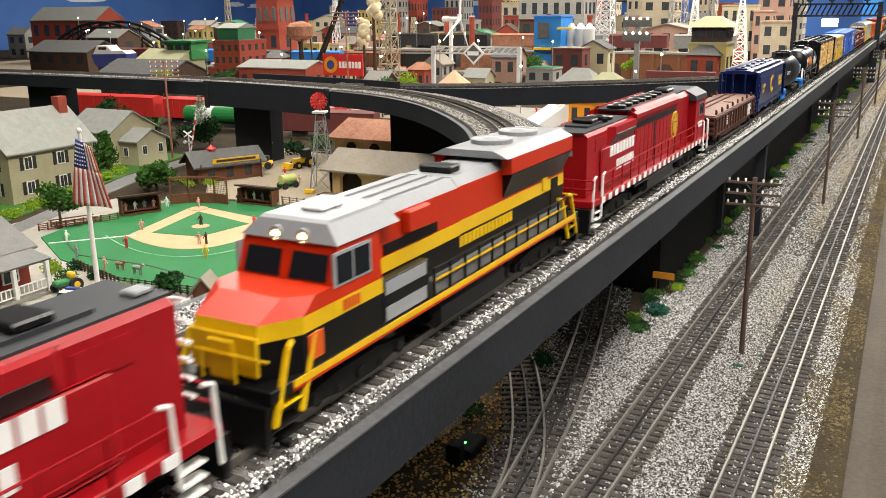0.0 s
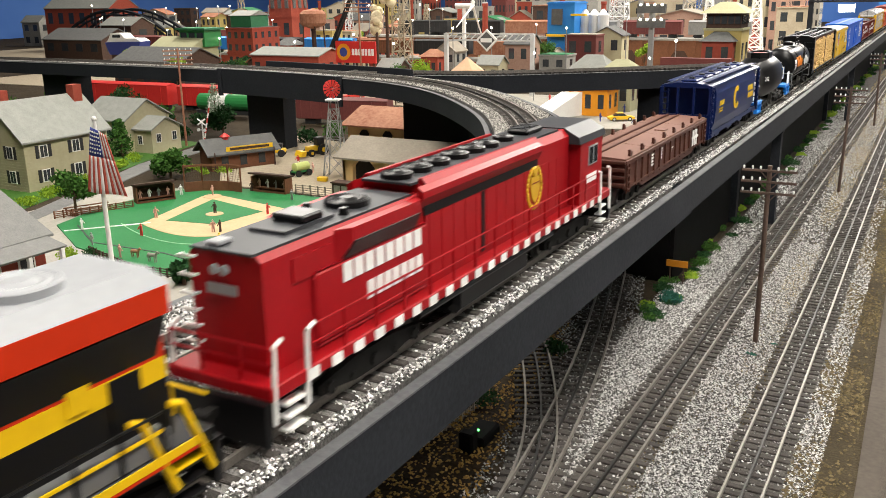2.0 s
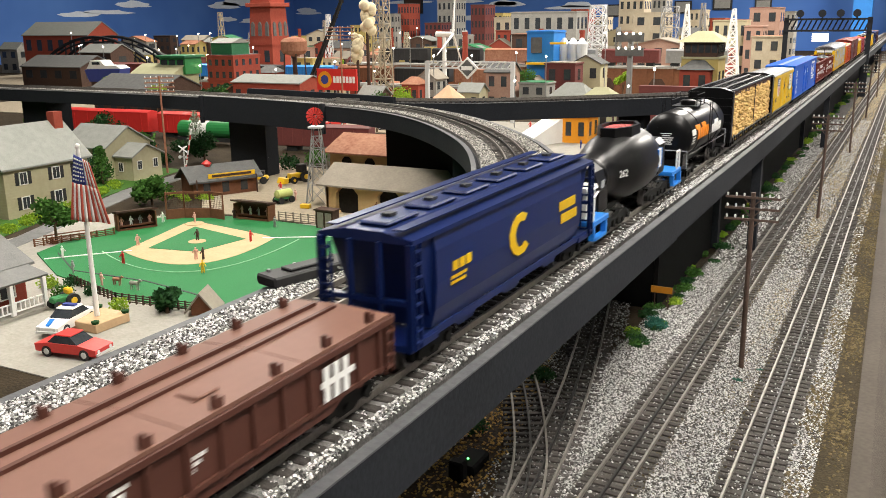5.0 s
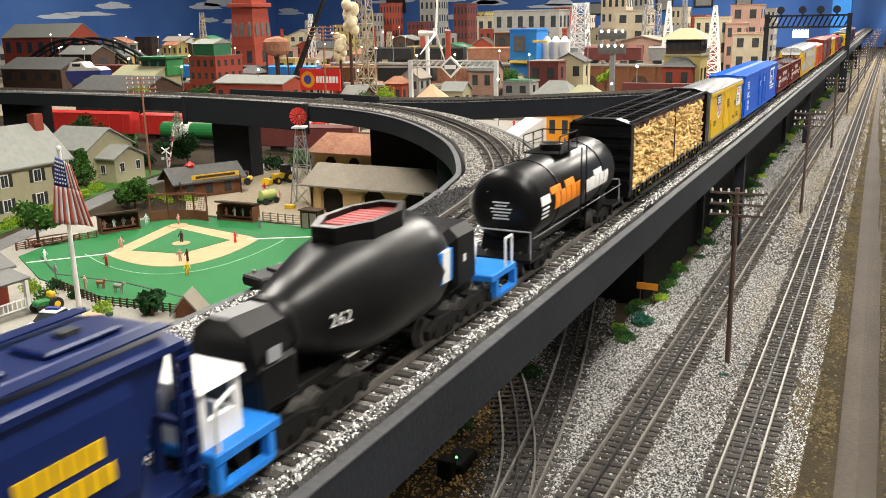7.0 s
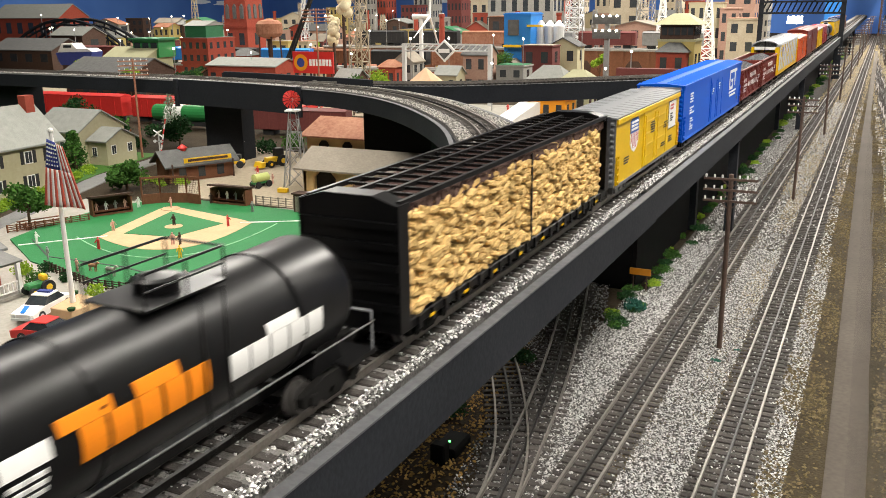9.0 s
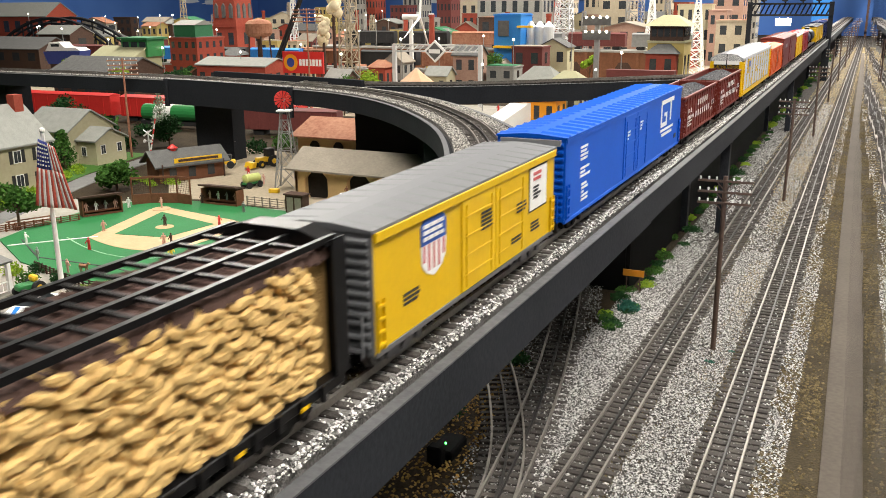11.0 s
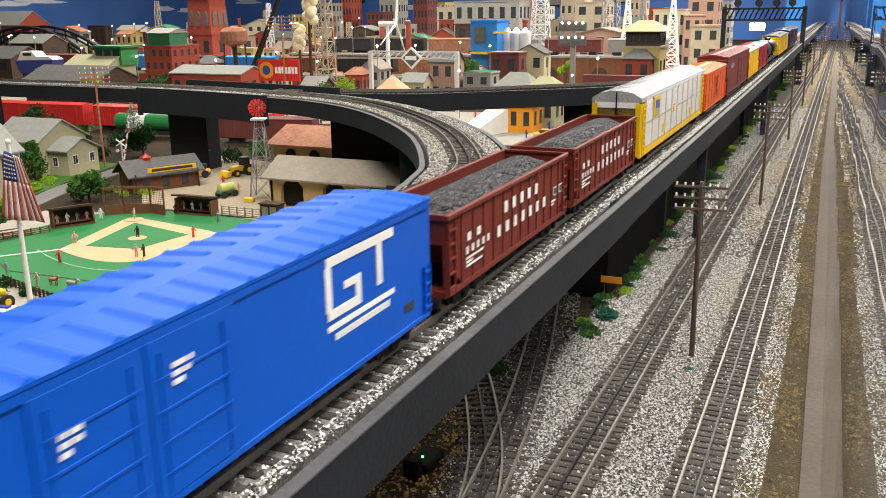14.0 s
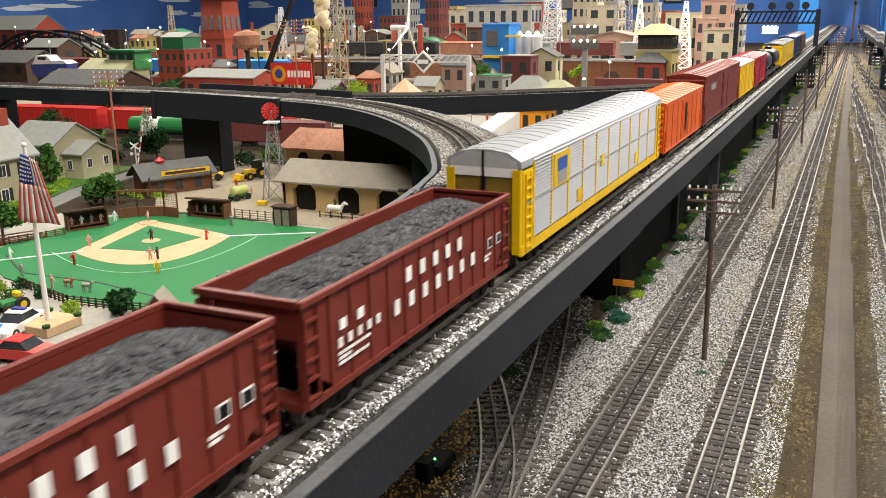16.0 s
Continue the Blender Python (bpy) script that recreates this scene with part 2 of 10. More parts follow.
main_l = [(-0.284, y) for y in np.linspace(0.9, 11.5, 40)]
main_r = [(-0.1955 + 0.004 * min(y, 1.5), y) for y in np.linspace(0.9, 11.5, 40)]
plank("viaduct", main_l, main_r, "long straight black viaduct deck with ballast", DECK, 0.036)
wide_left = lambda y: float(np.interp(y, (0.5, 0.70, 0.78, 0.9), (-0.408, -0.428, -0.437, -0.460)))
low_l = [(wide_left(y), y) for y in np.linspace(-4.6, 0.9, 60)]
low_r = [(-0.1955 + 0.004 * y, y) for y in np.linspace(-4.6, 0.9, 60)]
plank("viaduct", low_l, low_r, "wide black viaduct deck carrying the train")
cl = [q for q in CURVE if q[1] > 0.86]
plank("viaduct", side_line(cl, 0.062), side_line(cl, -0.062), "curved black viaduct deck with ballast", DECK + 0.0004)
plank("viaduct", [(-1.36, 1.93), (-0.98, 2.03), (-0.66, 2.28), (-0.30, 2.62)], [(-1.30, 1.85), (-0.94, 1.95), (-0.62, 2.20), (-0.26, 2.54)], "black viaduct deck joining the main line", DECK + 0.0008, 0.045)


# ---- tracks ----
def rail_line(line, off, z0, z1, w):
    return Shape().ribbon(side_line(line, off + w / 2), side_line(line, off - w / 2), z0, z1)


def track(label, line, z, near=(0, 0), tie_len=0.056, step=0.0130, far=True):
    """Two running rails, a dark centre rail and ties; the ties on the near stretch are pieces."""
    t = thing("track", label, "track", kind="structure")
    line = [np.array(q, float) for q in line]
    rail_line(line, 0.0165, z + 0.003, z + 0.0075, 0.0022).make("rail", MAT["rail"], t)
    rail_line(line, -0.0165, z + 0.003, z + 0.0075, 0.0022).make("rail", MAT["rail"], t)
    rail_line(line, 0.0, z + 0.003, z + 0.0068, 0.0022).make("centre_rail", MAT["rail_dark"], t, "dark centre rail")
    seglen = [np.linalg.norm(line[i + 1] - line[i]) for i in range(len(line) - 1)]
    total, rest = sum(seglen), Shape()
    tie_me = None
    cum, i = 0.0, 0
    rng = random.Random(len(label))
    for k in range(int(total / step)):
        s = k * step
        while i < len(seglen) - 1 and cum + seglen[i] < s:
            cum += seglen[i]
            i += 1
        d = (line[i + 1] - line[i]) / seglen[i]
        p = line[i] + d * (s - cum)
        ang = math.atan2(d[1], d[0]) + rng.uniform(-0.03, 0.03)
        m = Matrix.Translation((p[0], p[1], z + rng.uniform(-0.0003, 0.0003))) @ Matrix.Rotation(ang, 4, "Z")
        if near[0] <= p[1] < near[1]:
            if tie_me is None:
                ob = Shape().box(-0.0033, 0.0033, -tie_len / 2, tie_len / 2, -0.002, 0.0032, 0.0006).make("tie", MAT["tie"], t)
                tie_me = ob.data
            else:
                ob = new("tie", tie_me)
                ob.parent = t
            ob.matrix_basis = m
        elif far:
            q = Shape().box(-0.0033, 0.0033, -tie_len / 2, tie_len / 2, -0.002, 0.0032)
            rest.solid([m @ Vector(v) for v in q.v], q.f)
    if rest.v:
        tagged(rest.make("far_ties", MAT["tie"], t), kind="stuff")
    return t


straight = lambda x0, y0, x1, y1, n=40: [(x0 + (x1 - x0) * k / n, y0 + (y1 - y0) * k / n) for k in range(n + 1)]
TRACK_A = straight(-0.1862, 0.0, -0.110, 11.5)
TRACK_B = straight(-0.0665, 0.0, -0.055, 11.5)
TRACK_C = smooth_line([(-0.225, 0.40), (-0.243, 0.60), (-0.285, 0.85), (-0.362, 1.18), (-0.49, 1.7), (-0.62, 2.3)])
TRACK_D = smooth_line([(-0.225, 0.40), (-0.243, 0.58), (-0.300, 0.74), (-0.40, 0.92), (-0.56, 1.10)])
track("straight three-rail yard track on grey ballast", TRACK_A, 0.002, (0.3, 3.0))
track("straight three-rail yard track beside the edge board", TRACK_B, 0.002, (0.3, 3.0))
track("yard track running in under the viaduct", TRACK_C, 0.002, (0.4, 1.5))
track("diverging yard track in the shade of the viaduct", TRACK_D, 0.0022, (0.6, 1.1))
track("main line track on the viaduct", [(MAINX + 0.004 * max(-1.0, min(y, 1.5)), y) for y in np.linspace(-4.6, 11.5, 162)], DECK, (-0.1, 2.4))
track("curved branch track on the viaduct", CURVE, DECK + 0.0004, (0.0, 1.9))
track("track on the joining viaduct", smooth_line([(-1.33, 1.89), (-0.96, 1.99), (-0.64, 2.24), (-0.28, 2.58)]), DECK + 0.0008)


# ---- telegraph poles beside the yard ----
def yard_pole():
    p = thing("telegraph_pole", "brown model telegraph pole with three crossarms", "pole", "poles along the yard")
    Shape().rod((0, 0, 0), (0, 0, 0.229), 0.0034, 0.0027, 10).make("post", MAT["pole"], p)
    Shape().lathe([(0, 0.008), (0.002, 0.007), (0.003, 0.003)], "z", seg=12).make("foot", MAT["pole"], p)
    for z in (0.223, 0.2095, 0.196):
        arm = Shape().box(-0.0315, 0.0315, -0.0034, -0.0012, z - 0.0016, z + 0.0012).make("crossarm", MAT["pole"], p)
        for x in (-0.029, -0.019, -0.010, 0.010, 0.019, 0.029):
            Shape().lathe([(z + 0.0012, 0.0009), (z + 0.0030, 0.0013), (z + 0.0046, 0.0012), (z + 0.0052, 0.0004)], "z", (x, -0.0023, 0), 6).make("insulator", MAT["insulator"], arm)
        for s in (-1, 1):
            Shape().rod((s * 0.010, -0.0023, z - 0.001), (s * 0.0026, -0.0023, z - 0.009), 0.0007, seg=5).make("brace", MAT["pole"], p)
    return p


POLE = yard_pole()
POLE.matrix_basis = pose(-0.120, 1.004, 0, 0, -0.3, 0)
for k, (x, y) in enumerate([(-0.116, 1.952), (-0.115, 3.003), (-0.118, 4.1), (-0.115, 5.2), (-0.11, 6.3), (-0.11, 7.4), (-0.11, 8.5), (-0.11, 9.6), (-0.11, 10.7)]):
    copy_thing(POLE, pose(x, y, 0, 0, (0.7, -0.5, 1.0, -0.9)[k % 4], (3, -4, 2)[k % 3]))


# ---- train ----
def paint(name, a, rough=0.38, b=None, coat=0.06):
    return material("train_" + name, a, b or tuple(c * 0.82 for c in a), 25, rough, fine=9, spread=0.3, coat=coat)


PA = {
    "red": paint("red", (0.31, 0.005, 0.009), 0.42), "orange_red": paint("orange_red", (0.50, 0.026, 0.004)), "yellow": paint("yellow", (0.68, 0.425, 0.004), 0.45),
    "black": paint("black", (0.0055, 0.0055, 0.006), 0.36, coat=0.22), "roof_grey": paint("roof_grey", (0.040, 0.042, 0.047), 0.5),
    "silver": paint("silver", (0.31, 0.32, 0.335), 0.42), "roof_silver": paint("roof_silver", (0.165, 0.170, 0.180), 0.5), "gold": paint("gold", (0.56, 0.33, 0.02), 0.45), "amber": paint("amber", (0.80, 0.235, 0.010), 0.45), "light_grey": paint("light_grey", (0.285, 0.295, 0.31), 0.45), "white": paint("white", (0.80, 0.80, 0.78), 0.45),
    "brown": paint("brown", (0.082, 0.031, 0.022), 0.55), "lid": paint("lid_brown", (0.175, 0.088, 0.066), 0.6), "navy": paint("navy", (0.006, 0.016, 0.085), 0.33, coat=0.2),
    "blue": paint("blue", (0.0, 0.085, 0.53), 0.55, coat=0.0), "sky": paint("step_blue", (0.02, 0.19, 0.62), 0.4), "oxide": paint("oxide_red", (0.150, 0.026, 0.018), 0.5),
    "orange": paint("orange", (0.62, 0.10, 0.012), 0.45), "log": material("train_log", (0.42, 0.265, 0.095), (0.76, 0.53, 0.22), 120, 0.8, bump=0.5, vary=0.5, by="object"),
    # log colour darkened to paint in the shade of the gaps
    "log_gap_shade": material("train_log_gap_shade", (0.20, 0.115, 0.04), (0.42, 0.27, 0.10), 160, 0.9, bump=0.8),
    # purplish dark tone with the shadow on the upper logs painted in
    "bark": material("train_log_top_shade", (0.06, 0.035, 0.035), (0.16, 0.10, 0.08), 140, 0.85, bump=0.6),
    "coal": material("train_coal", (0.030, 0.030, 0.034), (0.135, 0.138, 0.150), 260, 0.40, bump=0.9, vary=0.7),
    "under": paint("underframe", (0.007, 0.0065, 0.006), 0.75, coat=0.0), "wheel": material("train_wheel", (0.10, 0.095, 0.09), (0.2, 0.19, 0.18), 200, 0.4, 0.7),
    "window": paint("dark_window", (0.012, 0.014, 0.018), 0.08), "lamp": material("train_headlight", (1.0, 0.62, 0.30), (1.0, 0.66, 0.36), 10, 0.3, glow=5.0),
    "truck_grey": paint("truck_grey", (0.12, 0.12, 0.12), 0.5), "ember": paint("ember_red", (0.16, 0.02, 0.015), 0.6), "mark_blue": paint("mark_blue", (0.03, 0.09, 0.36), 0.45),
    "mark_red": paint("mark_red", (0.55, 0.12, 0.12), 0.5),
}
CARS = []
HW = 0.0318


def both(sh, x0, x1, y0, y1, z0, z1, ch=0.0):
    """The same box on both flanks."""
    sh.flanks = True
    sh.box(x0, x1, y0, y1, z0, z1, ch)
    return sh.box(-x1, -x0, y0, y1, z0, z1, ch)


def letter_bars(sh, x, y0, y1, z0, z1, n, fill=0.74, lean=0.0):
    """A row of upright plain blocks of letter size on both flanks."""
    w = (y1 - y0) / n
    for k in range(n):
        both(sh, x, x + 0.0005, y0 + k * w, y0 + k * w + w * fill, z0 + lean * k, z1 + lean * k)
    return sh


def text_lines(sh, x, y0, z0, rows, h=0.0017, seed=1):
    """Small lines that stand for lettering too small to read."""
    rng = random.Random(seed)
    for k, w in enumerate(rows):
        y = y0
        while y < y0 + w - 0.002:
            d = min(rng.uniform(0.003, 0.009), y0 + w - y)
            both(sh, x, x + 0.0004, y, y + d, z0 - k * h * 1.7, z0 - k * h * 1.7 + h)
            y += d + 0.0012
    return sh


def wheelset(parent, y, r=0.0088):
    w = Shape()
    for s in (-1, 1):
        w.lathe([(s * 0.0135, r + 0.0016), (s * 0.0150, r + 0.0014), (s * 0.0152, r), (s * 0.0192, r * 0.98), (s * 0.0192, r * 0.75), (s * 0.0184, r * 0.70), (s * 0.0186, r * 0.3), (s * 0.0196, r * 0.2)], "x", (0, 0, 0), 18)
    w.rod((-0.021, 0, 0), (0.021, 0, 0), 0.0016)
    ob = w.make("wheelset", PA["wheel"], parent)
    ob.matrix_basis = pose(0, y, r)
    return ob


def truck(parent, y, axles=2, base=0.036, mat=None):
    t = Shape()
    half = base / 2
    for s in (-1, 1):
        x0, x1 = (0.0205, 0.0248) if s > 0 else (-0.0248, -0.0205)
        t.prism([(y - half - 0.008, 0.0065), (y - half - 0.008, 0.0125), (y - half * 0.45, 0.0165), (y + half * 0.45, 0.0165), (y + half + 0.008, 0.0125), (y + half + 0.008, 0.0065), (y + half - 0.006, 0.0065), (y + half * 0.4, 0.0035), (y - half * 0.4, 0.0035), (y - half + 0.006, 0.0065)], x0, x1, "x")
        for k in range(axles):
            yy = y - half + base * k / (axles - 1)
            t.rod((s * 0.0205, yy, 0.0088), (s * 0.0268, yy, 0.0088), 0.0036, seg=8)
            t.rod((s * 0.023, yy + base / (axles - 1) / 2 * (1 if k < axles - 1 else -1), 0.007), (s * 0.0262, yy + base / (axles - 1) / 2 * (1 if k < axles - 1 else -1), 0.007), 0.0024, seg=8)
    t.box(-0.022, 0.022, y - 0.006, y + 0.006, 0.009, 0.0165)
    ob = t.make("truck", mat or PA["under"], parent, "black truck with cast side frames")
    for k in range(axles):
        WHEELS.append(wheelset(ob, y - half + base * k / (axles - 1)))
    return ob


def coupler(parent, y, s):
    c = Shape().box(-0.0025, 0.0025, min(y, y + s * 0.012), max(y, y + s * 0.012), 0.0125, 0.017)
    c.box(-0.005, 0.005, min(y + s * 0.009, y + s * 0.016), max(y + s * 0.009, y + s * 0.016), 0.0115, 0.018, 0.001)
    return c.make("coupler", PA["under"], parent)


def ladder(parent, mat, x, y, z0, z1, n, wide=0.008, along="y", name="ladder"):
    """Rungs between two stiles standing off a side or an end."""
    sh = Shape()
    if along == "y":
        for k in range(n):
            z = z0 + (z1 - z0) * (k + 0.5) / n
            sh.box(x, x + math.copysign(0.0018, x), y, y + wide, z - 0.0007, z + 0.0007) if x > 0 else sh.box(x - 0.0018, x, y, y + wide, z - 0.0007, z + 0.0007)
        for yy in (y, y + wide - 0.001):
            sh.box(min(x, x + math.copysign(0.0015, x)), max(x, x + math.copysign(0.0015, x)), yy, yy + 0.001, z0, z1)
    else:
        for k in range(n):
            z = z0 + (z1 - z0) * (k + 0.5) / n
            sh.box(x, x + wide, y - 0.0018, y, z - 0.0007, z + 0.0007)
        for xx in (x, x + wide - 0.001):
            sh.box(xx, xx + 0.001, y - 0.0015, y, z0, z1)
    return sh.make(name, mat, parent)


def car(name, label, a, b, category="freight car"):
    e = thing(name, label, category, "cars of the freight train")
    CARS.append((e, (a + b) / 2, 0))
    return e, b - a


WHEELS = []


def handrail(parent, L0, L1, z0, z1, mat, n, low=None):
    for s in (-1, 1):
        r = Shape().rod((s * 0.0312, L0, z1), (s * 0.0312, L1, z1), 0.0006, seg=6)
        if low:
            r.rod((s * 0.0312, L0, low), (s * 0.0312, L1, low), 0.0005, seg=6)
        rail = r.make("handrail", mat, parent)
        for k in range(n):
            y = L0 + (L1 - L0) * k / (n - 1)
            Shape().box(s * 0.0312 - 0.0006, s * 0.0312 + 0.0006, y - 0.0007, y + 0.0007, z0, z1 + 0.0006).make("stanchion", mat, rail)


def fan(parent, y, z, r, mat, x=0.0):
    f = Shape().lathe([(z, r), (z + 0.0030, r), (z + 0.0036, r * 0.92), (z + 0.0030, r * 0.80), (z + 0.0036, r * 0.66), (z + 0.0030, r * 0.5), (z + 0.0042, r * 0.3), (z + 0.0042, r * 0.05)], "z", (x, y, 0), 20)
    return f.make("roof_fan", mat, parent)


# -- red hood locomotive --
def red_locomotive():
    e, L = car("diesel_locomotive", "bright red hood locomotive with white block lettering and grey roof", 0.640, 1.112, "locomotive")
    h = L / 2
    Shape().box(-0.0318, 0.0318, -h + 0.004, h - 0.004, 0.0235, 0.0305, 0.0008).make("frame", PA["red"], e)
    st = Shape()
    for k in range(22):
        y = -h + 0.030 + k * 0.0192
        both(st, 0.0318, 0.0323, y, y + 0.0088, 0.0237, 0.0292)
    st.make("sill_stripes", PA["white"], e, "white blocks along the sill")
    Shape().box(-0.0295, 0.0295, -0.052, 0.058, 0.004, 0.0225, 0.004).make("fuel_tank", PA["black"], e)
    for s in (-1, 1):
        Shape().rod((s * 0.029, -0.10, 0.0205), (s * 0.029, 0.10, 0.0205), 0.0022, seg=8).make("air_tank", PA["black"], e)
    truck(e, -0.140, 3, 0.082), truck(e, 0.146, 3, 0.082)
    for s in (-1, 1):
        coupler(e, s * (h - 0.004), s)
        pl = Shape().prism([(-0.030, 0.002), (0.030, 0.002), (0.031, 0.0235), (-0.031, 0.0235)], min(s * (h - 0.004), s * h), max(s * (h - 0.004), s * h))
        pl.make("pilot", PA["black"], e)
        for q in (-1, 1):
            stp = Shape()
            for z in (0.004, 0.0105, 0.017):
                stp.box(q * 0.0285 - 0.003, q * 0.0285 + 0.003, s * (h - 0.022) - 0.007, s * (h - 0.022) + 0.007, z, z + 0.0012)
            stp.make("step", PA["white"], e, "white-edged steps")
            for yy in (h - 0.006, h - 0.030):
                Shape().rod((q * 0.0312, s * yy, 0.012), (q * 0.0312, s * (yy - 0.002), 0.049), 0.0013, seg=8).rod((q * 0.0312, s * (yy - 0.002), 0.049), (q * 0.0312, s * (yy - 0.008), 0.051), 0.0012, seg=8).make("grab_post", PA["white"], e, "white grab post")
    # long hood with chamfered shoulders
    prof = lambda w, z1, c: [(-w, 0.0305), (w, 0.0305), (w, z1 - c), (w - c, z1), (-w + c, z1), (-w, z1 - c)]
    Shape().prism(prof(0.0215, 0.0875, 0.003), -h + 0.015, -h + 0.158).make("hood", PA["red"], e)
    Shape().prism(prof(0.0225, 0.0925, 0.005), -h + 0.158, 0.150).make("hood", PA["red"], e)
    Shape().box(-0.0185, 0.0185, -h + 0.013, -h + 0.149, 0.0875, 0.0888).make("roof_panel", PA["roof_grey"], e, "dark grey roof panel")
    Shape().box(-0.0172, 0.0172, -h + 0.152, 0.140, 0.0925, 0.0940).make("roof_panel", PA["roof_grey"], e, "dark grey roof panel")
    flare = Shape()
    gril = Shape()
    flare.flanks = gril.flanks = True
    for s in (-1, 1):
        v = [(s * 0.0215, -h + 0.070, 0.068), (s * 0.0215, -h + 0.150, 0.068), (s * 0.0215, -h + 0.150, 0.0868), (s * 0.0215, -h + 0.070, 0.0868), (s * 0.0275, -h + 0.078, 0.080), (s * 0.0275, -h + 0.145, 0.080), (s * 0.0275, -h + 0.145, 0.0868), (s * 0.0275, -h + 0.078, 0.0868)]
        flare.solid(v, [(0, 1, 2, 3), (4, 5, 6, 7), (0, 1, 5, 4), (3, 2, 6, 7), (0, 4, 7, 3), (1, 5, 6, 2)])
        a = s * 0.0221
        gv = [(a, -h + 0.074, 0.0685), (a, -h + 0.146, 0.0685), (s * 0.0279, -h + 0.143, 0.0797), (s * 0.0279, -h + 0.080, 0.0797)]
        gv += [(x - s * 0.0012, y, z + 0.0008) for x, y, z in gv]
        gril.solid(gv, [(0, 1, 2, 3), (4, 5, 6, 7), (0, 1, 5, 4), (1, 2, 6, 5), (2, 3, 7, 6), (3, 0, 4, 7)])
    flare.make("radiator_flare", PA["red"], e)
    gril.make("radiator_grille", PA["black"], e, "black slanted grille")
    # black strip paints the recessed shadow below the flared roof edge
    both(Shape(), 0.0225, 0.0230, -h + 0.156, 0.086, 0.0745, 0.0805).make("vent_strip", PA["black"], e, "long black strip for the shadow under the roof edge")
    for k in range(14):
        y = -h + 0.162 + k * 0.0152
        both(Shape(), 0.0225, 0.0228, y, y + 0.0143, 0.036, 0.074).make("hood_door", PA["red"], e)
    both(Shape(), 0.0215, 0.0222, -h + 0.036, -h + 0.066, 0.069, 0.081).make("louvre", PA["red"], e)
    both(Shape(), 0.0215, 0.0238, -0.186, -0.078, 0.032, 0.0705, 0.002).make("side_cover", PA["red"], e)
    both(Shape(), 0.0222, 0.0231, -0.006, -0.001, 0.033, 0.074).make("door_gap", PA["black"], e)
    Shape().box(-0.011, 0.011, -h + 0.045, -h + 0.085, 0.0888, 0.0905).make("roof_vent", PA["roof_grey"], e)
    Shape().box(-0.010, 0.010, -h + 0.060, -h + 0.078, 0.0905, 0.0945, 0.001).make("roof_vent", PA["black"], e)
    fan(e, -h + 0.112, 0.0888, 0.0125, PA["black"])
    for y in (-0.072, -0.049, -0.026, 0.0, 0.024, 0.046, 0.075):
        fan(e, y, 0.0940, 0.0098 if y < 0.06 else 0.008, PA["black"])
    Shape().box(-0.009, 0.009, 0.100, 0.128, 0.0940, 0.0985, 0.0015).make("brake_grid", PA["black"], e)
    for k in range(4):
        Shape().box(-0.0075, 0.0075, 0.102 + k * 0.0066, 0.1055 + k * 0.0066, 0.0985, 0.0992).make("grid_slat", PA["roof_grey"], e)
    for q in (-1, 1):
        Shape().prism([(q * 0.0172, 0.0925), (q * 0.0225, 0.0885), (q * 0.0225, 0.0925), (q * 0.0195, 0.0955), (q * 0.0172, 0.0955)], -h + 0.160, 0.090).make("roof_shoulder", PA["red"], e)
        Shape().prism([(q * 0.0224, 0.0790), (q * 0.0262, 0.0860), (q * 0.0262, 0.0900), (q * 0.0224, 0.0925)], -h + 0.150, 0.088).make("side_overhang", PA["red"], e)
    Shape().box(-0.012, -0.004, -h + 0.016, -h + 0.026, 0.0888, 0.0912, 0.0006).make("roof_lamp_box", PA["light_grey"], e, "pale lamp box")
    for x in (-0.012, 0.012):
        Shape().rod((x, -h + 0.092, 0.0888), (x, -h + 0.092, 0.0925), 0.0028, 0.0022, 10).make("roof_cap", PA["black"], e)
    # cab and short nose
    Shape().prism([(-0.0312, 0.0305), (0.0312, 0.0305), (0.0312, 0.082), (-0.0312, 0.082)], 0.154, 0.205).make("cab", PA["red"], e)
    Shape().prism([(-0.0322, 0.081), (0.0322, 0.081), (0.031, 0.0865), (0.018, 0.0935), (-0.018, 0.0935), (-0.031, 0.0865)], 0.150, 0.210).make("cab_roof", PA["roof_grey"], e, "dark grey arched cab roof")
    for y0, y1 in ((0.173, 0.181), (0.1835, 0.1915)):
        w = both(Shape(), 0.0312, 0.0319, y0 - 0.0012, y1 + 0.0012, 0.0605, 0.0765).make("window_frame", PA["light_grey"], e, "grey window frame")
        both(Shape(), 0.0319, 0.0322, y0, y1, 0.0618, 0.0752).make("pane", PA["window"], w)
    both(Shape(), 0.0312, 0.0316, 0.168, 0.192, 0.046, 0.053).make("number_bar", PA["white"], e, "white plate with plain bar")
    for x in (-0.016, 0.016):
        Shape().box(x - 0.010, x + 0.010, 0.205, 0.2056, 0.066, 0.0775).make("window", PA["window"], e)
    Shape().box(-0.0185, 0.0185, 0.205, h - 0.006, 0.0305, 0.061, 0.003).make("short_nose", PA["red"], e)
    # hood end
    y = -h + 0.012
    hl = Shape()
    for x in (-0.003, 0.003):
        hl.rod((x, y, 0.080), (x, y - 0.002, 0.080), 0.0024, seg=10)
    hl.make("headlight", PA["light_grey"], e, "twin unlit headlights")
    Shape().box(-0.009, 0.009, y - 0.0006, y, 0.068, 0.073).make("number_bar", PA["light_grey"], e, "grey plain bar for the road number")
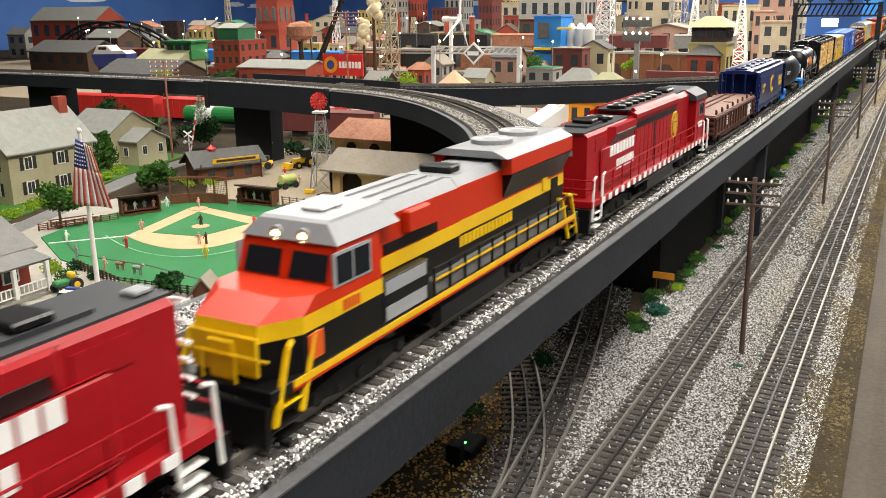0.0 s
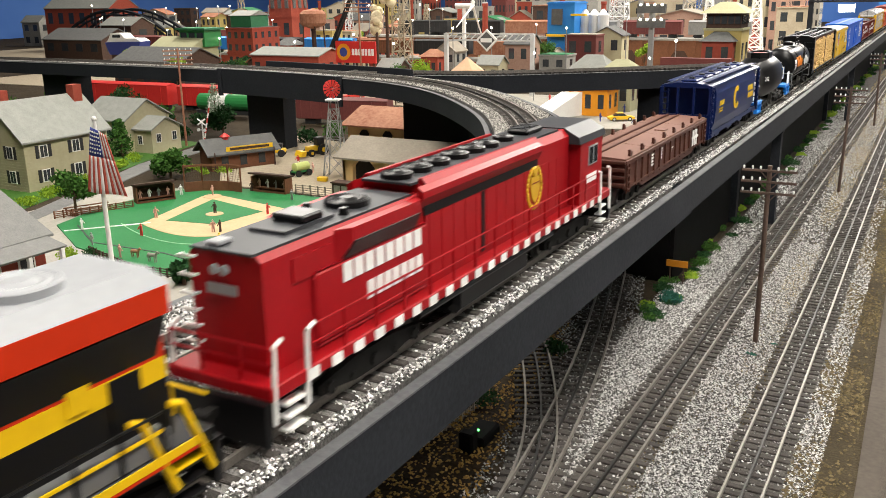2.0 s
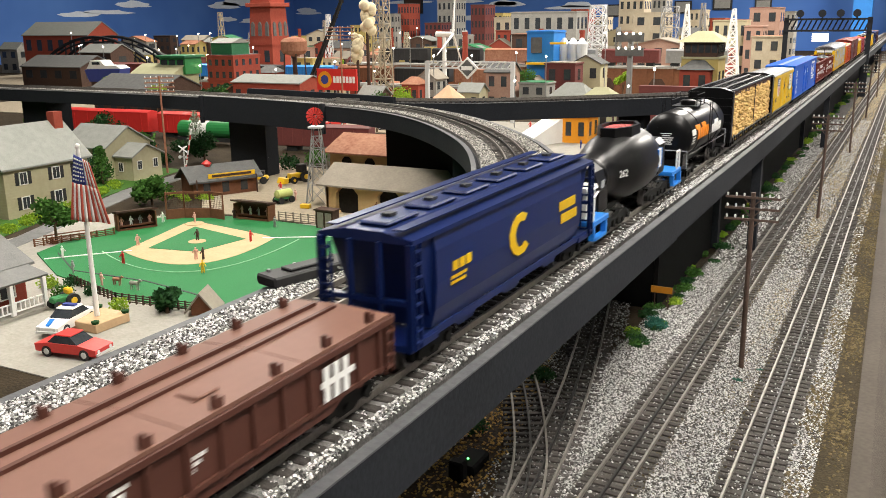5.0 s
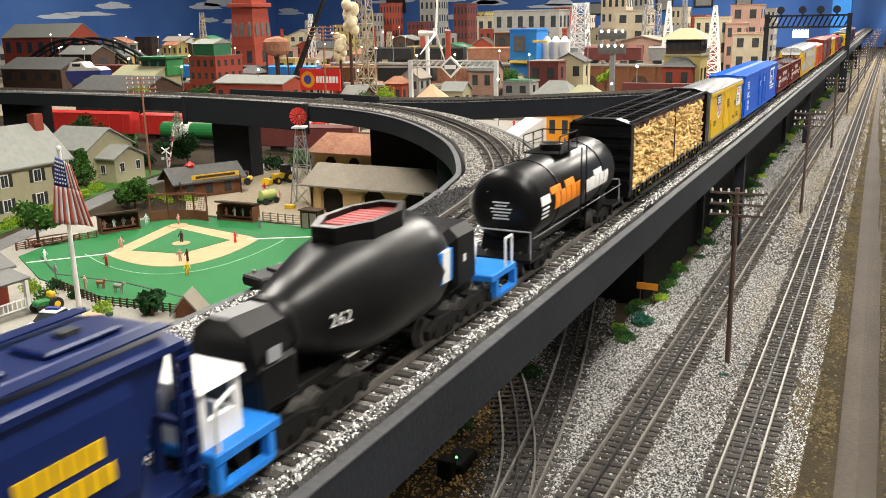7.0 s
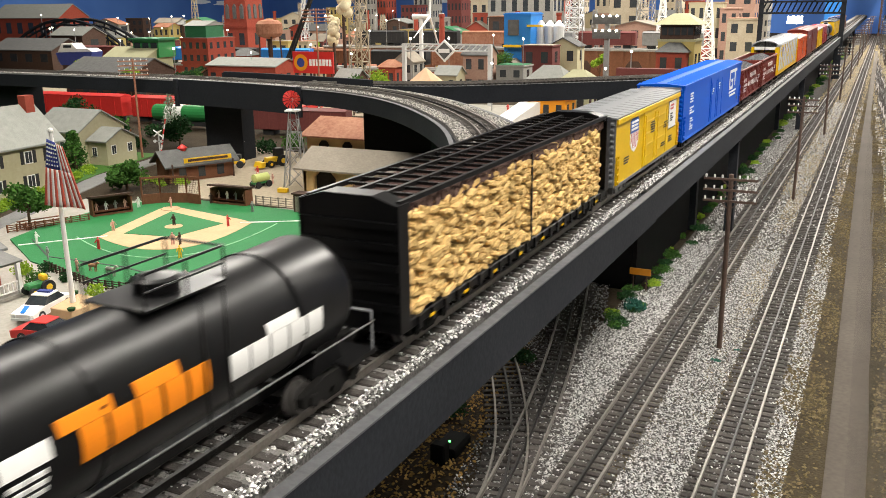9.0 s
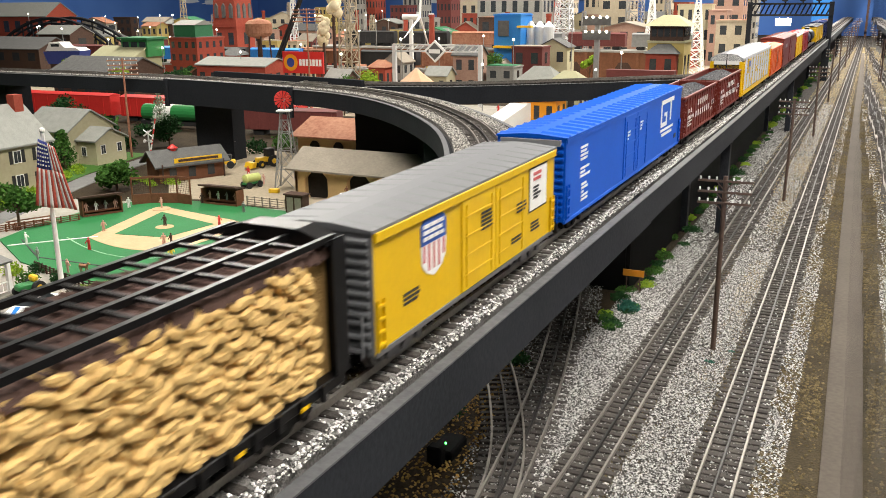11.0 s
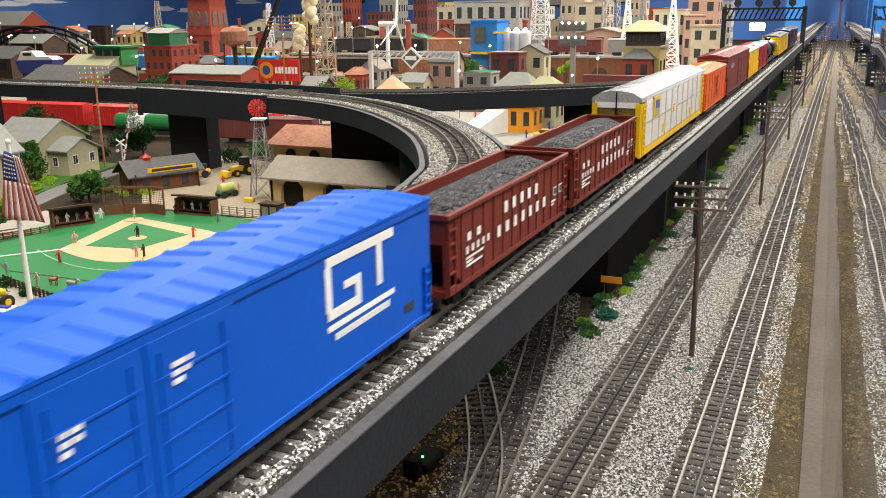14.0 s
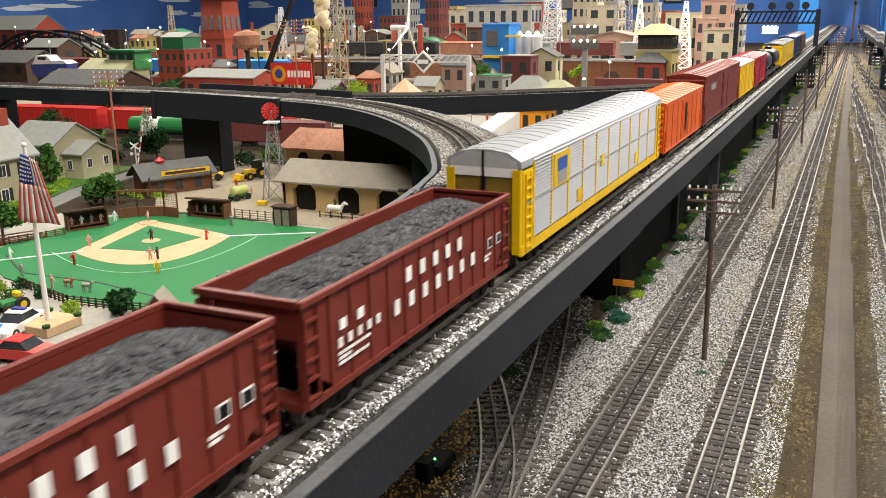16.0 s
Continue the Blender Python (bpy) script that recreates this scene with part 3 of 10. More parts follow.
    for z in (0.042, 0.050, 0.058, 0.066, 0.075, 0.084):
        Shape().box(-0.0235, -0.014, y - 0.0028, y - 0.0016, z, z + 0.0012).box(-0.0235, -0.0225, y - 0.0028, y, z, z + 0.0012).box(-0.015, -0.014, y - 0.0028, y, z, z + 0.0012).make("grab_iron", PA["white"], e, "white grab iron")
    er = Shape().rod((-0.031, -h + 0.007, 0.048), (0.031, -h + 0.007, 0.048), 0.0007, seg=6).rod((-0.031, -h + 0.007, 0.040), (0.031, -h + 0.007, 0.040), 0.0007, seg=6)
    for x in (-0.031, -0.012, 0.012, 0.031):
        er.rod((x, -h + 0.007, 0.0305), (x, -h + 0.007, 0.048), 0.0008, seg=6)
    er.make("end_rail", PA["red"], e)
    handrail(e, -h + 0.034, h - 0.040, 0.0305, 0.050, PA["red"], 15, 0.041)
    letter_bars(Shape(), 0.0238, -0.163, -0.084, 0.0590, 0.0690, 8, 0.8).make("lettering", PA["white"], e, "white block lettering as plain bars")
    letter_bars(Shape(), 0.0238, -0.142, -0.084, 0.0435, 0.0535, 7, 0.8).make("lettering", PA["white"], e, "white block lettering as plain bars")
    for s in (-1, 1):
        ring = Shape()
        n = 26
        for k in range(n):
            a = 2 * math.pi * k / n
            if abs(math.sin(a / 2 + math.pi / 4)) > 0.985:
                continue
            c, d = 0.081 + 0.0128 * math.cos(a), 0.0595 + 0.0150 * math.sin(a)
            ring.lathe([(s * 0.0226, 0.0021), (s * 0.0236, 0.0018), (s * 0.0240, 0.0004)], "x", (0, c, d), 7)
        ring.make("crest_wreath", PA["gold"], e, "golden leaf wreath")
        prof = [(0.0735, 0.0680), (0.0885, 0.0680), (0.0890, 0.0590), (0.0860, 0.0520), (0.0810, 0.0480), (0.0760, 0.0520), (0.0730, 0.0590)]
        Shape().prism(prof, *sorted((s * 0.0228, s * 0.0238)), "x").make("crest_shield", PA["gold"], e, "golden shield")
        Shape().lathe([(s * 0.0228, 0.0045), (s * 0.0240, 0.0038), (s * 0.0243, 0.0005)], "x", (0, 0.081, 0.0712), 10).make("crest_top", PA["gold"], e)
        Shape().box(*sorted((s * 0.0238, s * 0.0241)), 0.0745, 0.0875, 0.0628, 0.0636).make("crest_line", PA["ember"], e, "dark red line")
    return e


LOCO = red_locomotive()
LEAD = copy_thing(LOCO, pose(0, 0, 0))
LEAD["label"] = "bright red lead locomotive with white block lettering, hood end trailing"
CARS.append((LEAD, 0.176 - 0.236, 180))


# -- red, yellow and black wide-cab locomotive --
def wide_cab_locomotive():
    e, L = car("diesel_locomotive", "orange-red, yellow and black wide-cab locomotive with lit headlights", 0.200, 0.612, "locomotive")
    h = L / 2
    Shape().box(-0.0315, 0.0315, -h + 0.004, h - 0.004, 0.0235, 0.0300, 0.0006).make("frame", PA["black"], e)
    both(Shape(), 0.0315, 0.0321, -h + 0.020, h - 0.014, 0.0262, 0.0298).make("sill_stripe", PA["yellow"], e, "yellow sill stripe")
    both(Shape(), 0.0315, 0.0320, -h + 0.020, h - 0.014, 0.0246, 0.0260).make("sill_stripe", PA["orange_red"], e, "thin red sill stripe")
    Shape().box(-0.029, 0.029, -0.040, 0.062, 0.004, 0.0225, 0.004).make("fuel_tank", PA["black"], e)
    truck(e, -0.122, 3, 0.080), truck(e, 0.134, 3, 0.080)
    for s in (-1, 1):
        coupler(e, s * (h - 0.004), s)
        Shape().prism([(-0.030, 0.003), (0.030, 0.003), (0.031, 0.0235), (-0.031, 0.0235)], min(s * (h - 0.004), s * h), max(s * (h - 0.004), s * h)).make("pilot", PA["black"], e)
        for q in (-1, 1):
            stp = Shape()
            for z in (0.004, 0.011, 0.018):
                stp.box(q * 0.0285 - 0.003, q * 0.0285 + 0.003, s * (h - 0.018) - 0.008, s * (h - 0.018) + 0.008, z, z + 0.0011)
            stp.make("step", PA["black"], e, "black steps")
            Shape().box(q * 0.0285 - 0.003, q * 0.0285 + 0.003, s * (h - 0.018) - 0.0085, s * (h - 0.018) + 0.0085, 0.0189, 0.0196).make("step_edge", PA["yellow"], e, "thin yellow step edge")
            for yy in (h - 0.004, h - 0.024):
                Shape().rod((q * 0.0308, s * (yy - 0.002), 0.012), (q * 0.0300, s * (yy - 0.015), 0.046), 0.0019, 0.0017, seg=8).rod((q * 0.0300, s * (yy - 0.015), 0.046), (q * 0.0285, s * (yy - 0.020), 0.0475), 0.0017, seg=8).make("grab_post", PA["yellow"], e, "yellow grab post")
        er = Shape().rod((-0.030, s * (h - 0.005), 0.044), (0.030, s * (h - 0.005), 0.044), 0.0007, seg=6)
        for x in (-0.010, 0.010):
            er.rod((x, s * (h - 0.005), 0.0300), (x, s * (h - 0.005), 0.044), 0.0008, seg=6)
        er.make("end_rail", PA["yellow"], e)

    # nose: faceted solid, split by colour bands
    def nose(z0, z1, mat, f0, f1, name="nose"):
        """f: how far the front stands forward at the lower and the upper edge."""
        yb = -0.150
        v = []
        for z, f, w in ((z0, f0, 0.0305), (z1, f1, 0.0305)):
            v += [(-w, yb, z), (w, yb, z), (w, yb - f * 0.55, z), (0.019, yb - f, z), (-0.019, yb - f, z), (-w, yb - f * 0.55, z)]
        return Shape().solid(v, [(0, 1, 2, 3, 4, 5), tuple(range(11, 5, -1))] + [(i, (i + 1) % 6, 6 + (i + 1) % 6, 6 + i) for i in range(6)]).make(name, mat, e)

    nose(0.030, 0.049, PA["black"], 0.046, 0.046)
    nose(0.049, 0.0575, PA["yellow"], 0.046, 0.044)
    nose(0.0575, 0.0655, PA["orange_red"], 0.044, 0.026)
    Shape().box(-0.020, 0.020, -0.1975, -0.1955, 0.033, 0.052).make("nose_panel", PA["yellow"], e, "yellow nose wings")
    Shape().box(-0.008, 0.008, -0.1995, -0.1970, 0.030, 0.050, 0.001).make("nose_door", PA["yellow"], e)
    both(Shape(), 0.0305, 0.0313, -0.172, -0.160, 0.034, 0.0475, 0.0003).make("crest", PA["orange"], e, "orange round crest")
    # cab, stacked colour bands
    Shape().box(-0.0305, 0.0305, -0.150, -0.105, 0.030, 0.049).make("cab_lower", PA["black"], e)
    Shape().box(-0.0307, 0.0307, -0.1505, -0.1045, 0.049, 0.0575).make("cab_band", PA["yellow"], e, "yellow cab band")
    v = []
    for z, w, f in ((0.0575, 0.0306, -0.1525), (0.084, 0.0295, -0.143), (0.093, 0.022, -0.139)):
        v += [(-w, -0.105, z), (w, -0.105, z), (w, f, z), (-w, f, z)]
    Shape().solid(v, [(0, 1, 2, 3), (8, 11, 10, 9)] + [(k + i, k + (i + 1) % 4, k + 4 + (i + 1) % 4, k + 4 + i) for k in (0, 4) for i in range(4)]).make("cab", PA["orange_red"], e)
    v = []
    for z, w, f in ((0.0845, 0.0305, -0.1445), (0.0935, 0.0215, -0.1395), (0.0950, 0.0205, -0.137)):
        v += [(-w, -0.085, z), (w, -0.085, z), (w, f, z), (-w, f, z)]
    Shape().solid(v, [(0, 1, 2, 3), (8, 11, 10, 9)] + [(k + i, k + (i + 1) % 4, k + 4 + (i + 1) % 4, k + 4 + i) for k in (0, 4) for i in range(4)]).make("cab_roof", PA["light_grey"], e, "light grey sloped cab roof")
    for x in (-0.0145, 0.0145):
        zz = lambda z: -0.1525 + (z - 0.0575) / 0.0265 * 0.0095 - 0.0006
        v = [(x - 0.0115, zz(0.0665), 0.0665), (x + 0.0115, zz(0.0665), 0.0665), (x + 0.0108, zz(0.0795), 0.0795), (x - 0.0108, zz(0.0795), 0.0795)]
        v += [(a, b + 0.002, c) for a, b, c in v]
        Shape().solid(v, [(0, 1, 2, 3), (4, 5, 6, 7), (0, 1, 5, 4), (1, 2, 6, 5), (2, 3, 7, 6), (3, 0, 4, 7)]).make("windshield", PA["window"], e)
    w = both(Shape(), 0.0296, 0.0309, -0.1490, -0.115, 0.0640, 0.0815).make("window_frame", PA["silver"], e, "silver window frame")
    both(Shape(), 0.0309, 0.0312, -0.1465, -0.133, 0.0655, 0.0800).make("pane", PA["window"], w)
    both(Shape(), 0.0309, 0.0312, -0.1310, -0.117, 0.0655, 0.0800).make("pane", PA["window"], w)
    for x in (-0.0085, 0.0085):
        Shape().rod((x, -0.1395, 0.0868), (x, -0.1440, 0.0862), 0.0026, seg=12).make("headlight", PA["lamp"], e, "lit warm headlight")
        Shape().lathe([(-0.1435, 0.0041), (-0.1395, 0.0044)], "y", (x, 0, 0.0868), 12).make("headlight_ring", PA["silver"], e)
    Shape().box(-0.007, 0.007, -0.124, -0.104, 0.095, 0.0975, 0.0008).make("roof_unit", PA["white"], e, "white roof unit")
    # hood in bands
    for y0, y1, w in ((-0.105, 0.000, 0.0235), (0.000, 0.188, 0.0225)):
        Shape().box(-w, w, y0, y1, 0.030, 0.0555).make("hood_lower", PA["black"], e)
        Shape().box(-w - 0.0002, w + 0.0002, y0, y1, 0.0555, 0.0645).make("hood_band", PA["yellow"], e, "yellow hood band")
        Shape().box(-w, w, y0, y1, 0.0645, 0.0868).make("hood_upper", PA["orange_red"], e)
        Shape().prism([(-w + 0.0005, 0.0868), (w - 0.0005, 0.0868), (w - 0.006, 0.0925), (-w + 0.006, 0.0925)], y0 + 0.001, y1 - 0.001).make("hood_roof", PA["light_grey"], e, "light grey hood roof")
    both(Shape(), 0.0235, 0.0300, -0.104, -0.052, 0.030, 0.0545, 0.0006).make("side_box", PA["black"], e)
    both(Shape(), 0.0300, 0.0304, -0.101, -0.056, 0.0460, 0.0535).make("side_panel", PA["light_grey"], e, "light grey panel")
    both(Shape(), 0.0300, 0.0304, -0.101, -0.056, 0.0310, 0.0390).make("side_panel", PA["light_grey"], e, "light grey panel")
    both(Shape(), 0.0235, 0.0290, -0.072, -0.046, 0.0740, 0.0868, 0.001).make("blower_duct", PA["orange_red"], e)
    both(Shape(), 0.0235, 0.0240, -0.092, -0.030, 0.0655, 0.0715).make("filter_grille", PA["black"], e)
    for k in range(3):
        Shape().box(-0.016 + 0.012 * k, -0.010 + 0.012 * k, -0.082, -0.004, 0.0925, 0.0938).make("roof_rib", PA["light_grey"], e)
    Shape().box(-0.012, 0.012, 0.010, 0.024, 0.0925, 0.0975, 0.001).make("exhaust", PA["black"], e)
    # flared radiator at the rear
    rad, under, roof = Shape(), Shape(), Shape()
    rad.flanks = under.flanks = True
    for s in (-1, 1):
        rad.prism([(s * 0.0225, 0.083), (s * 0.0305, 0.0845), (s * 0.0305, 0.0955), (s * 0.0225, 0.0955)], 0.066, 0.186)
        under.prism([(s * 0.0227, 0.066), (s * 0.0303, 0.0838), (s * 0.0225, 0.083)], 0.068, 0.184)
    rad.make("radiator", PA["orange_red"], e)
    under.make("radiator_grille", PA["black"], e, "dark slanted grille")
    roof.prism([(-0.0303, 0.0955), (0.0303, 0.0955), (0.019, 0.1005), (-0.019, 0.1005)], 0.060, 0.188)
    roof.make("radiator_roof", PA["silver"], e, "silver radiator roof")
    fan(e, 0.098, 0.1005, 0.0155, PA["silver"]), fan(e, 0.146, 0.1005, 0.0155, PA["silver"])
    both(Shape(), 0.0225, 0.0232, 0.160, 0.175, 0.034, 0.064).make("hood_door", PA["black"], e)
    both(Shape(), 0.0228, 0.0234, 0.142, 0.152, 0.058, 0.072).make("hood_door", PA["yellow"], e)
    handrail(e, -0.048, h - 0.030, 0.030, 0.047, PA["black"], 12)
    y2 = Shape()
    both(y2, 0.0309, 0.0315, -0.048, h - 0.030, 0.0390, 0.0405)
    y2.make("walkway_stripe", PA["yellow"], e, "yellow walkway stripe")
    for s in (-1, 1):
        Shape().box(s * 0.026 - 0.004, s * 0.026 + 0.004, -0.048, h - 0.026, 0.0302, 0.0385).make("walkway_box", PA["truck_grey"], e)
    letter_bars(Shape(), 0.0227, -0.011, 0.085, 0.0470, 0.0540, 16, 0.8).make("lettering", PA["yellow"], e, "yellow block lettering as plain bars")
    letter_bars(Shape(), 0.0307, -0.142, -0.126, 0.0505, 0.0560, 4).make("number_bars", PA["orange"], e, "road number as plain bars")
    return e


wide_cab_locomotive()


# -- brown covered gondola --
def gondola():
    e, L = car("gondola_car", "brown covered gondola with dusty lids and white markings", 1.148, 1.464)
    h = L / 2
    Shape().prism([(-h + 0.003, 0.020), (-h * 0.72, 0.020), (-h * 0.62, 0.013), (h * 0.62, 0.013), (h * 0.72, 0.020), (h - 0.003, 0.020), (h - 0.003, 0.044), (-h + 0.003, 0.044)], -0.030, 0.030, "x").make("body", PA["brown"], e)
    ribs = Shape()
    for k in range(15):
        y = -h + 0.016 + k * (L - 0.032) / 14
        both(ribs, 0.030, 0.0318, y - 0.0016, y + 0.0016, 0.018, 0.043)
    both(ribs, 0.030, 0.0322, -h + 0.002, h - 0.002, 0.0425, 0.0462, 0.0004)
    both(ribs, 0.030, 0.0316, -h + 0.002, h - 0.002, 0.0190, 0.0212)
    ribs.make("side_ribs", PA["brown"], e)
    er = Shape()
    for s in (-1, 1):
        for z in (0.022, 0.029, 0.036, 0.043):
            Shape().box(-0.031, 0.031, min(s * (h - 0.003), s * (h + 0.0005)), max(s * (h - 0.003), s * (h + 0.0005)), z, z + 0.0034, 0.0006).make("end_rib", PA["brown"], e)
    for k in range(4):
        y0 = -h + 0.004 + k * (L - 0.008) / 4
        lid = Shape().prism([(-0.0305, 0.0455), (0.0305, 0.0455), (0.0305, 0.0478), (0.002, 0.0492), (-0.002, 0.0492), (-0.0305, 0.0478)], y0, y0 + (L - 0.008) / 4 - 0.0008)
        lid.make("lid", PA["lid"], e, "dusty brown lid")
    Shape().box(-0.0012, 0.0012, -h + 0.012, h - 0.012, 0.0492, 0.0508).box(-0.0135, -0.0115, -h + 0.012, h - 0.012, 0.0485, 0.0508).make("lid_ridge", PA["brown"], e)
    Shape().box(0.006, 0.018, 0.020, 0.034, 0.0482, 0.0500, 0.0006).make("hatch", PA["lid"], e)
    for k in range(8):
        y = -h + 0.022 + k * (L - 0.044) / 7
        for x in (-0.028, 0.028):
            st = Shape().box(x - 0.0012, x + 0.0012, y - 0.0010, y + 0.0010, 0.0475, 0.0540).box(x - 0.0012, x + 0.0012, y + 0.0012, y + 0.0048, 0.0475, 0.0520)
            st.make("lifting_lug", PA["brown"], e)
    text_lines(Shape(), 0.0304, -0.070, 0.0370, (0.014, 0.012, 0.014, 0.010), 0.0020, 3).make("lettering", PA["white"], e, "small white lettering as plain bars")
    text_lines(Shape(), 0.0304, -0.040, 0.0380, (0.010, 0.010, 0.010, 0.008), 0.0018, 5).make("lettering", PA["white"], e, "small white lettering as plain bars")
    text_lines(Shape(), 0.0304, 0.000, 0.0330, (0.010, 0.010, 0.006), 0.0016, 7).make("lettering", PA["white"], e, "small white lettering as plain bars")
    lg = letter_bars(Shape(), 0.0318, 0.090, 0.114, 0.0220, 0.0400, 3, 0.6)
    both(lg, 0.0318, 0.0323, 0.088, 0.116, 0.0300, 0.0330)
    lg.make("emblem", PA["white"], e, "white emblem as plain blocks")
    ladder(e, PA["brown"], 0.0312, h - 0.012, 0.016, 0.042, 4)
    ladder(e, PA["brown"], 0.0312, -h + 0.004, 0.016, 0.042, 4)
    truck(e, -h + 0.040), truck(e, h - 0.040)
    coupler(e, -h, -1), coupler(e, h, 1)


gondola()


# -- navy covered hopper --
def covered_hopper():
    e, L = car("covered_hopper", "navy blue covered hopper with yellow emblem and roof hatches", 1.482, 1.798)
    h = L / 2
    prof = [(-0.0270, 0.022), (0.0270, 0.022), (0.0305, 0.034), (0.0318, 0.050), (0.0312, 0.070), (0.0290, 0.0800), (-0.0290, 0.0800), (-0.0312, 0.070), (-0.0318, 0.050), (-0.0305, 0.034)]
    Shape().prism(prof, -h + 0.030, h - 0.030).make("body", PA["navy"], e, smooth=False)
    for s in (-1, 1):
        sl = Shape()
        v = [(-0.027, s * (h - 0.030), 0.030), (0.027, s * (h - 0.030), 0.030), (0.029, s * (h - 0.030), 0.080), (-0.029, s * (h - 0.030), 0.080), (-0.029, s * (h - 0.010), 0.080), (0.029, s * (h - 0.010), 0.080)]
        sl.solid(v, [(0, 1, 2, 3), (0, 1, 5, 4), (3, 2, 5, 4), (0, 4, 3), (1, 2, 5)])
        sl.make("slope_sheet", PA["navy"], e)
    Shape().prism([(-0.0318, 0.0795), (0.0318, 0.0795), (0.0318, 0.0822), (0.012, 0.0858), (-0.012, 0.0858), (-0.0318, 0.0822)], -h + 0.002, h - 0.002).make("roof", PA["navy"], e)
    for k in range(6):
        y = -h + 0.030 + k * (L - 0.06) / 5
        hb = Shape().box(-0.010, 0.010, y - 0.018, y + 0.018, 0.0858, 0.0885, 0.001)
        hb.make("hatch", PA["navy"], e)
        Shape().box(-0.003, 0.003, y - 0.004, y + 0.004, 0.0885, 0.0905).make("hatch_latch", PA["roof_grey"], e)
    for s in (-1, 1):
        wk = Shape()
        for q in (-1, 1):
            wk.box(q * 0.022 - 0.0035, q * 0.022 + 0.0035, -h + 0.003, h - 0.003, 0.0868, 0.0876)
        if s > 0:
            wk.make("roof_walk", PA["navy"], e)
        fr = Shape()
        for x in (-0.030, 0.030):
            fr.box(x - 0.0018, x + 0.0018, min(s * (h - 0.004), s * h), max(s * (h - 0.004), s * h), 0.018, 0.080)
        for x in (-0.010, 0.010):
            fr.box(x - 0.0012, x + 0.0012, min(s * (h - 0.004), s * h), max(s * (h - 0.004), s * h), 0.018, 0.080)
        fr.box(-0.031, 0.031, min(s * (h - 0.004), s * h), max(s * (h - 0.004), s * h), 0.044, 0.047)
        fr.box(-0.031, 0.031, min(s * (h - 0.032), s * h), max(s * (h - 0.032), s * h), 0.0165, 0.0205)
        fr.make("end_frame", PA["navy"], e)
        for q in (-1, 1):
            ladder(e, PA["navy"], q * 0.0316, s * (h - 0.006) - 0.004, 0.018, 0.080, 8)
        ladder(e, PA["navy"], -0.029 if s < 0 else 0.021, s * h, 0.018, 0.078, 8, along="x")
        coupler(e, s * h, s)
    side = Shape()
    both(side, 0.0285, 0.0300, -h + 0.004, h - 0.004, 0.0180, 0.0225)
    side.make("side_sill", PA["navy"], e)
    for k in range(3):
        y = (k - 1) * 0.075
        Shape().prism([(y - 0.030, 0.0225), (y + 0.030, 0.0225), (y + 0.010, 0.010), (y - 0.010, 0.010)], -0.024, 0.024, "x").make("discharge_gate", PA["navy"], e)
    em = Shape()
    for k in range(9):
        a0, a1 = math.radians(55 + k * 29), math.radians(55 + (k + 1) * 29)
        for s in (-1, 1):
            pts = [(-0.002 + 0.020 * math.cos(a0), 0.0530 + 0.0155 * math.sin(a0)), (-0.002 + 0.020 * math.cos(a1), 0.0530 + 0.0155 * math.sin(a1)), (-0.002 + 0.010 * math.cos(a1), 0.0530 + 0.0095 * math.sin(a1)), (-0.002 + 0.010 * math.cos(a0), 0.0530 + 0.0095 * math.sin(a0))]
            em.prism(pts, min(s * 0.0316, s * 0.0322), max(s * 0.0316, s * 0.0322), "x")
    em.make("emblem", PA["yellow"], e, "yellow open ring emblem")
    letter_bars(Shape(), 0.0318, 0.075, 0.112, 0.0535, 0.0610, 7, 0.82).make("lettering", PA["yellow"], e, "yellow lettering as plain bars")
    letter_bars(Shape(), 0.0318, 0.079, 0.116, 0.0430, 0.0505, 6, 0.82).make("lettering", PA["yellow"], e, "yellow lettering as plain bars")
    letter_bars(Shape(), 0.0318, -0.108, -0.080, 0.0530, 0.0590, 3).make("lettering", PA["yellow"], e, "yellow lettering as plain bars")
    text_lines(Shape(), 0.0318, -0.110, 0.0480, (0.022, 0.020), 0.0020, 4).make("lettering", PA["yellow"], e, "yellow lettering as plain bars")
    truck(e, -h + 0.036), truck(e, h - 0.036)


covered_hopper()


